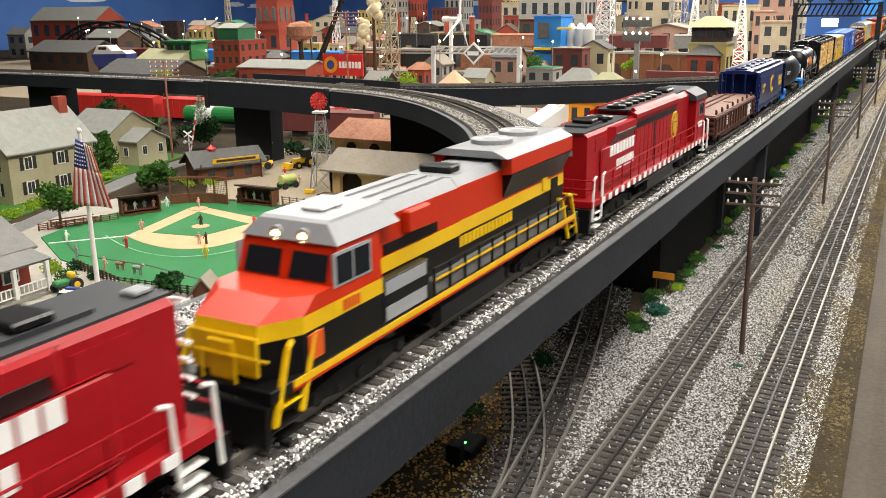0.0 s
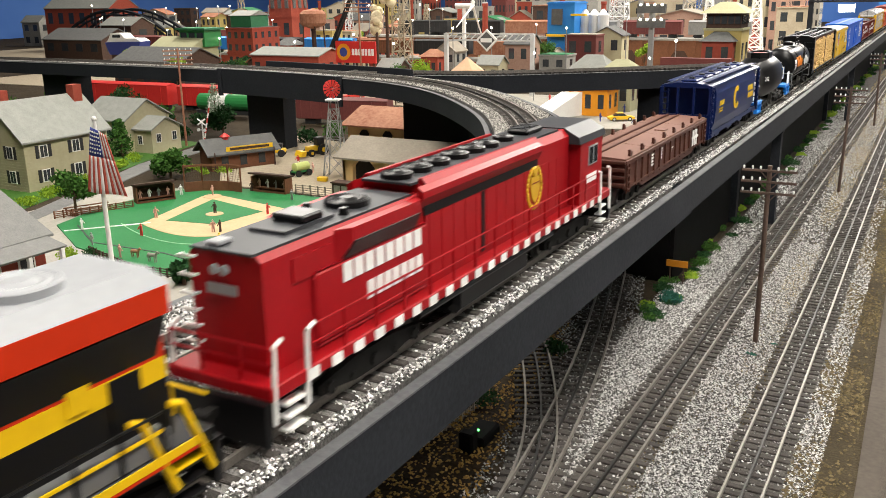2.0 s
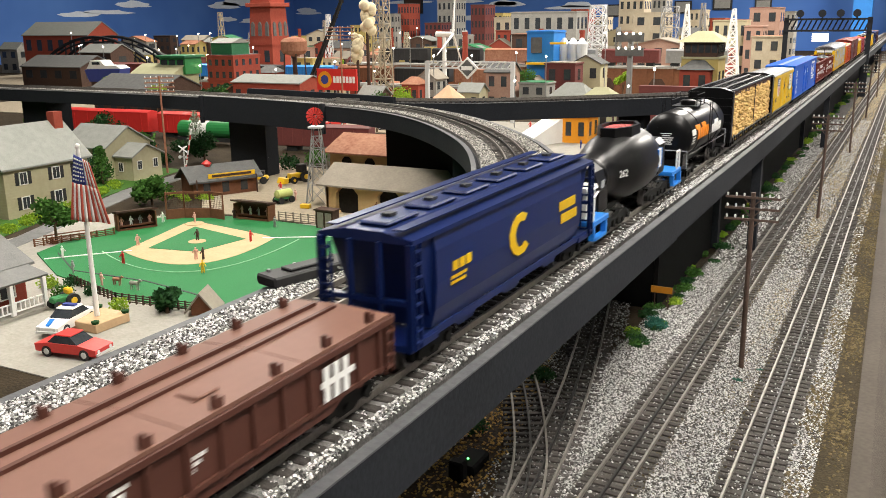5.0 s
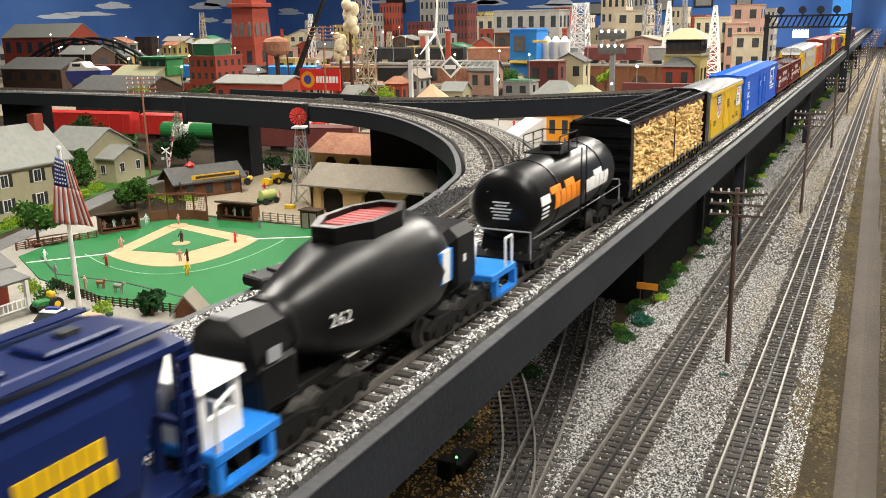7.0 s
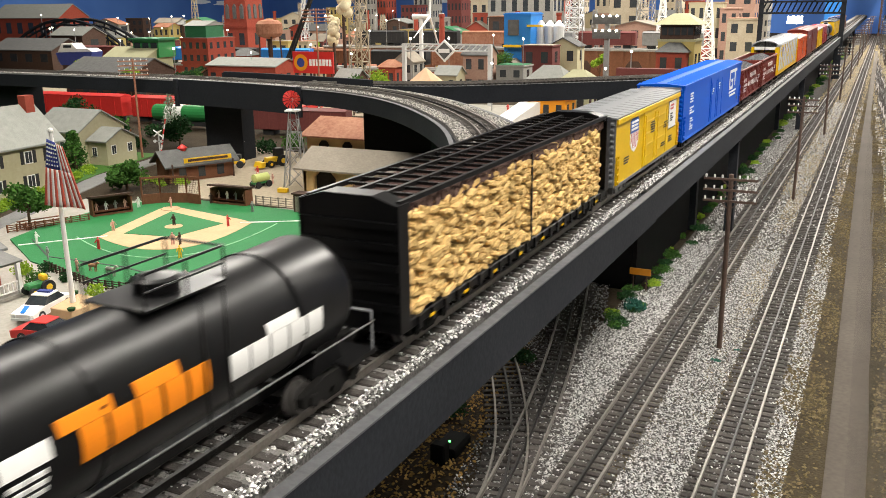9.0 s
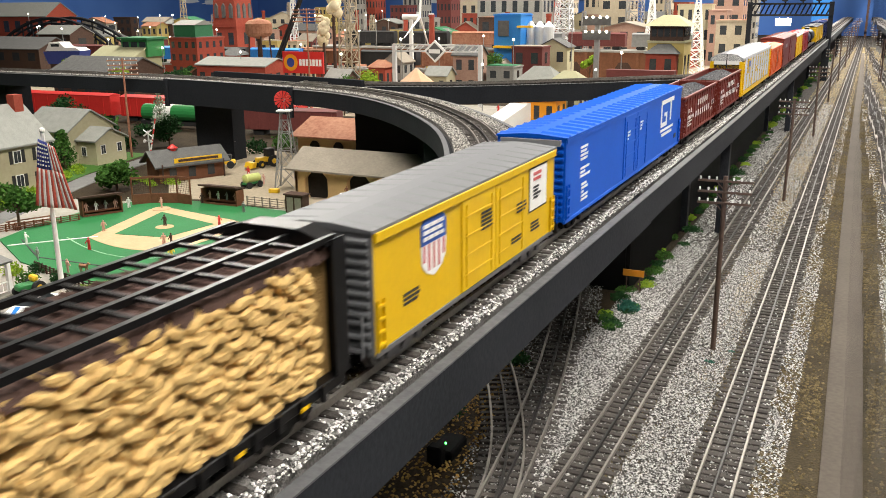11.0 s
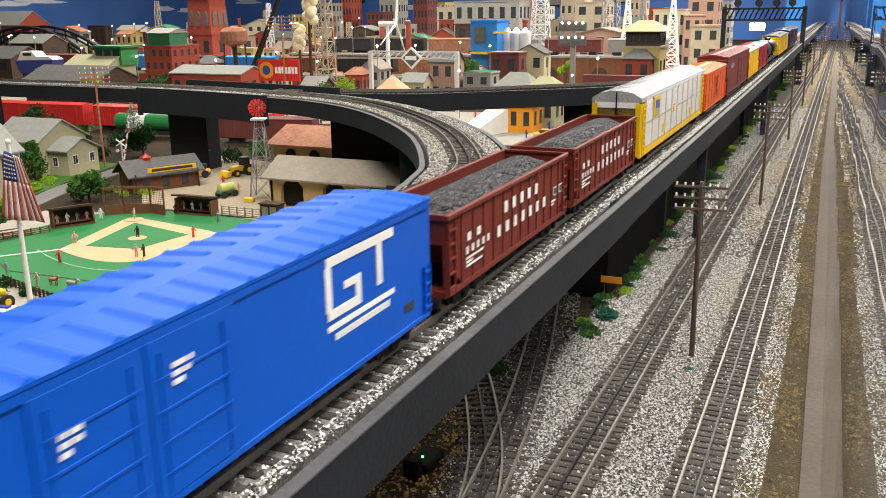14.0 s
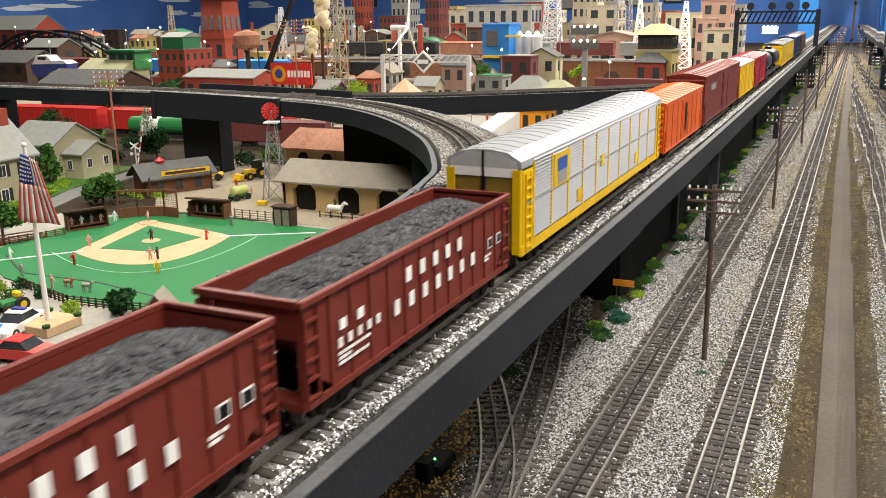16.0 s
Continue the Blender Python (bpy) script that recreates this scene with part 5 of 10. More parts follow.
pl = both(Shape(), 0.0310, 0.0316, 0.090, 0.128, 0.0455, 0.0775).make("placard", PA["white"], e, "white placard with coloured bars")
both(Shape(), 0.0309, 0.0312, 0.0885, 0.1295, 0.0440, 0.0790).make("placard_border", PA["black"], pl)
text_lines(Shape(), 0.0316, 0.097, 0.072, (0.018, 0.016), 0.0024, 6).make("placard_print", PA["mark_red"], pl)
text_lines(Shape(), 0.0316, 0.097, 0.062, (0.014, 0.010, 0.016, 0.012), 0.0016, 9).make("placard_print", PA["roof_grey"], pl)
for y0, z, n in ((-0.006, 0.064, 5), (0.060, 0.056, 3), (-0.115, 0.040, 3), (0.094, 0.034, 3), (0.050, 0.032, 2)):
    text_lines(Shape(), 0.0322 if -0.01 < y0 < 0.09 else 0.0311, y0, z, [0.020] * n, 0.0016, int(abs(y0) * 1000)).make("lettering", PA["roof_grey"], e, "dark small lettering as plain bars")

e, h = box_car("long bright blue box car with white emblem and ribbed roof", 3.214, 3.713, "blue", "blue", "blue", 0.0925, 26, [(-0.051, 0.0005), (0.0015, 0.053)], 0, 11, peak=-0.0006)
Shape().box(-0.0270, 0.0270, -h - 0.0022, -h + 0.001, 0.0825, 0.0875).make("end_plate", PA["light_grey"], e, "pale plate at the roof end")
g = Shape()
for y0, y1, z0, z1 in ((0.126, 0.1315, 0.0545, 0.0775), (0.1275, 0.166, 0.0775, 0.0825), (0.1275, 0.161, 0.0500, 0.0550), (0.1555, 0.161, 0.0550, 0.0665), (0.144, 0.1555, 0.0625, 0.0665), (0.166, 0.199, 0.0775, 0.0825), (0.179, 0.185, 0.0540, 0.0775)):
    both(g, 0.0310, 0.0316, y0, y1, z0, z1)
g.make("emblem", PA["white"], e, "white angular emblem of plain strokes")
both(Shape(), 0.0310, 0.0315, 0.127, 0.199, 0.0440, 0.0470).make("emblem_line", PA["white"], e)
letter_bars(Shape(), 0.0310, 0.134, 0.194, 0.0380, 0.0415, 14).make("lettering", PA["white"], e, "small white lettering as plain bars")
for y0, z, rows in ((-0.205, 0.074, (0.022, 0.018, 0.022, 0.020)), (-0.205, 0.055, (0.026, 0.014, 0.030)), (-0.200, 0.040, (0.018, 0.020, 0.010, 0.022, 0.022)), (-0.041, 0.066, (0.012, 0.010, 0.006)), (0.014, 0.070, (0.012, 0.010, 0.006))):
    text_lines(Shape(), 0.0322 if y0 > -0.1 else 0.0310, y0, z, rows, 0.0021, int(z * 1000)).make("lettering", PA["white"], e, "small white lettering as plain bars")
both(Shape(), 0.0310, 0.0314, 0.212, 0.224, 0.0265, 0.0320).make("plate", PA["roof_grey"], e, "small dark plate")


# -- open hoppers with coal --
def coal_hopper(a, b):
    e, L = car("coal_hopper", "oxide-red open hopper heaped with coal, white block lettering", a, b)
    h = L / 2
    top = 0.0700
    sides = Shape()
    for s in (-1, 1):
        v = []
        for x in (0.0300, 0.0290):
            v += [(s * x, -h + 0.004, 0.036), (s * x, -h + 0.030, 0.0185), (s * x, h - 0.030, 0.0185), (s * x, h - 0.004, 0.036), (s * x, h - 0.002, top), (s * x, -h + 0.002, top)]
        sides.solid(v, [(0, 1, 2, 3, 4, 5), (6, 7, 8, 9, 10, 11)] + [(i, (i + 1) % 6, 6 + (i + 1) % 6, 6 + i) for i in range(6)])
    sides.make("side", PA["oxide"], e)
    for s in (-1, 1):
        en = Shape()
        en.box(-0.029, 0.029, *sorted((s * (h - 0.003), s * (h - 0.002))), 0.052, top)
        v = [(-0.029, s * (h - 0.003), 0.053), (0.029, s * (h - 0.003), 0.053), (0.029, s * (h - 0.060), 0.019), (-0.029, s * (h - 0.060), 0.019)]
        v += [(x, y, z - 0.0015) for x, y, z in v]
        en.solid(v, [(0, 1, 2, 3), (4, 5, 6, 7), (0, 1, 5, 4), (1, 2, 6, 5), (2, 3, 7, 6), (3, 0, 4, 7)])
        coupler(e, s * h, s)
        en.make("slope_sheet", PA["oxide"], e)
    rim = Shape()
    both(rim, 0.0288, 0.0320, -h, h, top - 0.0016, top + 0.0022, 0.0006)
    for s in (-1, 1):
        rim.box(-0.0288, 0.0288, *sorted((s * (h - 0.003), s * h)), top - 0.0016, top + 0.0022)
    rim.make("top_rim", PA["oxide"], e)
    rb = Shape()
    for k in range(12):
        y = -h + 0.026 + k * (L - 0.052) / 11
        both(rb, 0.0300, 0.0311, y - 0.0011, y + 0.0011, 0.020, top - 0.0016)
    both(rb, 0.0295, 0.0314, -h + 0.004, h - 0.004, 0.0165, 0.0200)
    rb.make("side_ribs", PA["oxide"], e)
    for s in (-1, 1):
        ef = Shape()
        for x in (-0.0285, -0.009, 0.009, 0.0285):
            ef.box(x - 0.0012, x + 0.0012, *sorted((s * (h - 0.004), s * (h - 0.0015))), 0.0165, 0.054)
        ef.box(-0.030, 0.030, *sorted((s * (h - 0.012), s * (h - 0.0005))), 0.0160, 0.0205)
        ef.make("end_frame", PA["oxide"], e)
        for q in (-1, 1):
            ladder(e, PA["oxide"], q * 0.0302, s * (h - 0.008) - 0.006, 0.017, top - 0.004, 5, 0.012)
        ladder(e, PA["oxide"], -0.029, s * h, 0.018, top - 0.003, 5, 0.010, along="x")
    for k in range(3):
        y = (k - 1) * 0.062
        Shape().prism([(y - 0.026, 0.0190), (y + 0.026, 0.0190), (y + 0.008, 0.0065), (y - 0.008, 0.0065)], -0.024, 0.024, "x").make("hopper_chute", PA["under"], e)
    letter_bars(Shape(), 0.0311, -0.030, 0.060, 0.0515, 0.0600, 5, 0.36).make("lettering", PA["white"], e, "white block lettering as plain bars")
    letter_bars(Shape(), 0.0311, -0.045, 0.082, 0.0360, 0.0445, 7, 0.34).make("lettering", PA["white"], e, "white block lettering as plain bars")
    letter_bars(Shape(), 0.0311, -0.103, -0.068, 0.0475, 0.0530, 2, 0.36).make("lettering", PA["white"], e, "white block lettering as plain bars")
    letter_bars(Shape(), 0.0311, -0.105, -0.056, 0.0385, 0.0435, 5, 0.4).make("number_bars", PA["white"], e, "road number as plain bars")
    text_lines(Shape(), 0.0311, -0.105, 0.0345, (0.032, 0.012, 0.030), 0.0016, 4).make("lettering", PA["white"], e, "small white lettering as plain bars")
    text_lines(Shape(), 0.0311, 0.088, 0.0350, (0.012, 0.010), 0.0016, 5).make("lettering", PA["white"], e, "small white lettering as plain bars")
    for y in (0.094, 0.110):
        q = both(Shape(), 0.0311, 0.0315, y, y + 0.0085, 0.040, 0.0475).make("stencil", PA["white"], e, "white framed stencil")
        both(Shape(), 0.0315, 0.0317, y + 0.001, y + 0.0075, 0.041, 0.0465).make("stencil_field", PA["black"], q)
    # coal: a heap of lumps on a rounded bed
    rng = np.random.RandomState(3)
    nx, ny = 9, 60
    v, f = [], []
    for j in range(ny + 1):
        for i in range(nx + 1):
            x, y = -0.0285 + 0.057 * i / nx, -h + 0.005 + (L - 0.010) * j / ny
            edge = min(1.0, min(j, ny - j) / 7)
            v.append((x, y, 0.0575 + 0.0145 * (1 - (x / 0.0285) ** 2) * (0.35 + 0.65 * edge) + rng.uniform(-0.001, 0.001)))
    for j in range(ny):
        for i in range(nx):
            k = j * (nx + 1) + i
            f.append((k, k + 1, k + nx + 2, k + nx + 1))
    add_mesh("coal_bed", v, f, PA["coal"], e, "black coal")
    lv, lf = [], []
    n = 2300
    xs, ys = rng.uniform(-0.028, 0.028, n), rng.uniform(-h + 0.005, h - 0.005, n)
    for x, y in zip(xs, ys):
        edge = min(1.0, (h - 0.005 - abs(y)) / (L / ny * 7))
        z = 0.0578 + 0.0145 * (1 - (x / 0.0285) ** 2) * (0.35 + 0.65 * edge)
        k = len(lv)
        r = rng.uniform(0.0014, 0.0029)
        q = rng.uniform(0, 6.28)
        c, s_ = math.cos(q), math.sin(q)
        for a, b, d in ((1, 0, 0), (-1, 0, 0), (0, 1, 0), (0, -1, 0), (0, 0, 0.7), (0, 0, -0.7)):
            a, b, d = a * rng.uniform(0.6, 1.2), b * rng.uniform(0.6, 1.2), d * rng.uniform(0.6, 1.1)
            lv.append((x + r * (a * c - b * s_), y + r * (a * s_ + b * c), z + r * d))
        lf += [(k, k + 2, k + 4), (k + 2, k + 1, k + 4), (k + 1, k + 3, k + 4), (k + 3, k, k + 4), (k + 2, k, k + 5), (k + 1, k + 2, k + 5), (k + 3, k + 1, k + 5), (k, k + 3, k + 5)]
    lumps = add_mesh("coal_heap", lv, lf, PA["coal"], e, "loose coal lumps")
    tagged(lumps, kind="stuff")
    truck(e, -h + 0.040), truck(e, h - 0.040)
    return e


HOP = coal_hopper(3.738, 4.011)
CARS.append((copy_thing(HOP, pose(0, 0, 0)), (4.030 + 4.305) / 2, 0))


# -- autorack --
def autorack():
    e, L = car("autorack_car", "yellow autorack with slatted silver sides and silver roof", 4.328, 4.852)
    h = L / 2
    top = 0.0985
    # body in dark roof grey: its colour stands in for shade between slats
    Shape().box(-0.0300, 0.0300, -h + 0.003, h - 0.003, 0.0200, top - 0.010).make("body", PA["roof_grey"], e)
    both(Shape(), 0.0285, 0.0316, -h + 0.002, h - 0.002, 0.0165, 0.0245).make("side_sill", PA["yellow"], e, "yellow side sill")
    sl = Shape()
    for k in range(22):
        z = 0.0265 + k * 0.0029
        for s in (-1, 1):
            v = []
            for y in (-h + 0.030, h - 0.030):
                v += [(s * 0.0300, y, z), (s * 0.0318, y, z + 0.0002), (s * 0.0300, y, z + 0.0019)]
            sl.solid(v, [(0, 1, 2), (3, 4, 5), (0, 1, 4, 3), (1, 2, 5, 4), (2, 0, 3, 5)])
    sl.make("slats", PA["silver"], e, "fine silver slats")
    for k in range(11):
        y = -h + 0.030 + k * (L - 0.060) / 10
        both(Shape(), 0.0300, 0.0318, y - 0.0013, y + 0.0013, 0.0245, top - 0.012).make("side_post", PA["yellow"], e, "thin yellow side post")
    both(Shape(), 0.0300, 0.0318, -h + 0.010, h - 0.010, 0.0560, 0.0578).make("belt_rail", PA["silver"], e)
    for s in (-1, 1):
        Shape().box(-0.0312, 0.0312, *sorted((s * (h - 0.030), s * (h - 0.006))), 0.0200, top - 0.016).make("end_section", PA["yellow"], e, "yellow end section")
        dr = Shape()
        for x0, x1 in ((-0.024, -0.0008), (0.0008, 0.024)):
            dr.box(x0, x1, *sorted((s * (h - 0.006), s * (h - 0.003))), 0.020, 0.078, 0.0008)
        dr.make("end_door", PA["yellow"], e, "yellow end doors")
        v = Shape().prism([(-0.029, 0.078), (0.029, 0.078), (0.027, 0.090), (0.014, 0.097), (-0.014, 0.097), (-0.027, 0.090)], *sorted((s * (h - 0.008), s * (h - 0.002))))
        v.make("end_hood", PA["white"], e, "white end hood")
        Shape().box(-0.0008, 0.0008, *sorted((s * (h - 0.003), s * (h - 0.0012))), 0.020, 0.098).make("door_gap", PA["black"], e)
        for q in (-1, 1):
            ladder(e, PA["yellow"], q * 0.0312, s * (h - 0.016) - 0.006, 0.018, 0.080, 8, 0.012)
        Shape().box(-0.0305, -0.024, *sorted((s * (h - 0.006), s * (h - 0.001))), 0.018, 0.084).box(0.024, 0.0305, *sorted((s * (h - 0.006), s * (h - 0.001))), 0.018, 0.084).make("corner_post", PA["yellow"], e)
        coupler(e, s * h, s)
    Shape().prism([(-0.0312, 0.0850), (0.0312, 0.0850), (0.0306, 0.0905), (0.020, 0.0968), (0.006, 0.0990), (-0.006, 0.0990), (-0.020, 0.0968), (-0.0306, 0.0905)], -h + 0.002, h - 0.002).make("roof", PA["silver"], e, "silver arched roof")
    rr = Shape()
    for k in range(26):
        y = -h + 0.01 + k * (L - 0.02) / 25
        rr.prism([(-0.0302, 0.0912), (-0.020, 0.0972), (-0.006, 0.0994), (0.006, 0.0994), (0.020, 0.0972), (0.0302, 0.0912), (0.020, 0.0966), (0.006, 0.0988), (-0.006, 0.0988), (-0.020, 0.0966)], y - 0.0008, y + 0.0008)
    rr.make("roof_ribs", PA["silver"], e)
    pn = both(Shape(), 0.0300, 0.0320, -0.181, -0.137, 0.056, 0.0845).make("panel", PA["yellow"], e, "yellow panel behind the shield")
    both(Shape(), 0.0320, 0.0324, -0.172, -0.146, 0.0690, 0.0800).make("emblem_top", PA["mark_blue"], pn)
    both(Shape(), 0.0320, 0.0324, -0.171, -0.147, 0.0580, 0.0690).make("emblem", PA["light_grey"], pn)
    for y, z in ((-0.03, 0.05), (0.12, 0.03), (-0.11, 0.03)):
        both(Shape(), 0.0300, 0.0320, y, y + 0.012, z, z + 0.012).make("plate", PA["yellow"], e, "small yellow plate")
    Shape().box(-0.028, -0.022, -h - 0.0016, -h, 0.030, 0.038).make("placard", PA["white"], e, "white placard")
    truck(e, -h + 0.050), truck(e, h - 0.050)


autorack()
e, h = box_car("orange-red box car with dark doors", 4.878, 5.180, "orange", "orange", "orange", 0.0840, 12, [(-0.03, 0.03)], 8, 7)
both(Shape(), 0.0328, 0.0332, -0.006, 0.006, 0.03, 0.07).make("emblem", PA["black"], e, "dark round emblem")
e, h = box_car("tall rust-red box car with pale markings", 5.200, 5.662, "oxide", "oxide", "oxide", 0.0960, 16, [(-0.02, 0.05)], 0, 9)
letter_bars(Shape(), 0.0311, -0.16, -0.10, 0.066, 0.076, 4).make("lettering", PA["light_grey"], e, "pale lettering as plain bars")
e, h = box_car("yellow refrigerator car with red ends", 5.680, 5.960, "yellow", "light_grey", "orange_red", 0.0850, 12, [(-0.03, 0.03)], 10, 7)
e, h = box_car("red box car with plain sides", 5.985, 6.270, "red", "red", "red", 0.0850, 12, [(-0.03, 0.03)], 0, 7)


def small_tank(a, b, mat, label):
    e, L = car("tank_car", label, a, b)
    h = L / 2
    Shape().lathe([(-h + 0.012, 0.006), (-h + 0.014, 0.020), (-h + 0.022, 0.0275), (h - 0.022, 0.0275), (h - 0.014, 0.020), (h - 0.012, 0.006)], "y", (0, 0, 0.049), 24).make("tank", PA[mat], e, smooth=True)
    Shape().box(-0.029, 0.029, -h + 0.002, h - 0.002, 0.0155, 0.0200).make("frame", PA["black"], e)
    Shape().lathe([(0.074, 0.010), (0.083, 0.010), (0.085, 0.006)], "z", (0, 0, 0), 16).make("dome", PA[mat], e)
    for s in (-1, 1):
        coupler(e, s * h, s)
        Shape().box(-0.018, 0.018, s * (h - 0.04) - 0.006, s * (h - 0.04) + 0.006, 0.020, 0.036).make("saddle", PA["black"], e)
    truck(e, -h + 0.036), truck(e, h - 0.036)


small_tank(6.295, 6.530, "black", "black tank car with dome")
small_tank(6.555, 6.790, "black", "black tank car with dome")
e, h = box_car("yellow box car with dark roof", 6.815, 7.090, "yellow", "roof_grey", "yellow", 0.0850, 12, [(-0.03, 0.03)], 0, 7)
e, h = box_car("yellow box car with dark roof", 7.115, 7.390, "yellow", "roof_grey", "yellow", 0.0850, 12, [(-0.03, 0.03)], 0, 7)
e, h = box_car("dark navy box car with ribbed sides", 7.415, 7.80, "navy", "navy", "navy", 0.0900, 12, [(-0.03, 0.03)], 12, 7)
e, h = box_car("dark brown box car with ribbed sides", 7.83, 8.2, "brown", "brown", "brown", 0.0880, 12, [(-0.03, 0.03)], 12, 7)


# ---- ballast, ground patches, bushes ----
def scatter_mesh(name, pts, rmin, rmax, mat, label, category, parent=None, flat=0.7, seed=1):
    """Many small rough stones as one object."""
    rng = np.random.RandomState(seed)
    n = len(pts)
    base = np.array([(1, 0, 0), (-1, 0, 0), (0, 1, 0), (0, -1, 0), (0, 0, flat), (0, 0, -flat)], float)
    v = base[None] * rng.uniform(0.55, 1.25, (n, 6, 1)) * rng.uniform(rmin, rmax, (n, 1, 1))
    q = rng.uniform(0, 6.283, n)
    c, s = np.cos(q)[:, None], np.sin(q)[:, None]
    tilt = rng.uniform(-0.6, 0.6, n)[:, None]
    x, y, z = v[..., 0] * c - v[..., 1] * s, v[..., 0] * s + v[..., 1] * c, v[..., 2]
    z = z + x * tilt
    v = np.stack([x, y, z], -1) + np.array(pts)[:, None, :]
    tri = np.array([(0, 2, 4), (2, 1, 4), (1, 3, 4), (3, 0, 4), (2, 0, 5), (1, 2, 5), (3, 1, 5), (0, 3, 5)])
    f = (tri[None] + 6 * np.arange(n)[:, None, None]).reshape(-1, 3)
    me = bpy.data.meshes.new(name)
    me.from_pydata(v.reshape(-1, 3).tolist(), [], f.tolist())
    me.materials.append(mat)
    ob = new(name, me)
    if parent:
        ob.parent = parent
    return tagged(ob, label, category, kind="stuff")


def patch(name, pts, z, mat, label, category="ground"):
    n = len(pts)
    sh = Shape().solid([(x, y, z - 0.012) for x, y in pts] + [(x, y, z) for x, y in pts], [tuple(range(n - 1, -1, -1)), tuple(range(n, 2 * n))] + [(i, (i + 1) % n, n + (i + 1) % n, n + i) for i in range(n)])
    return tagged(sh.make(name, mat), label, category, kind="structure")


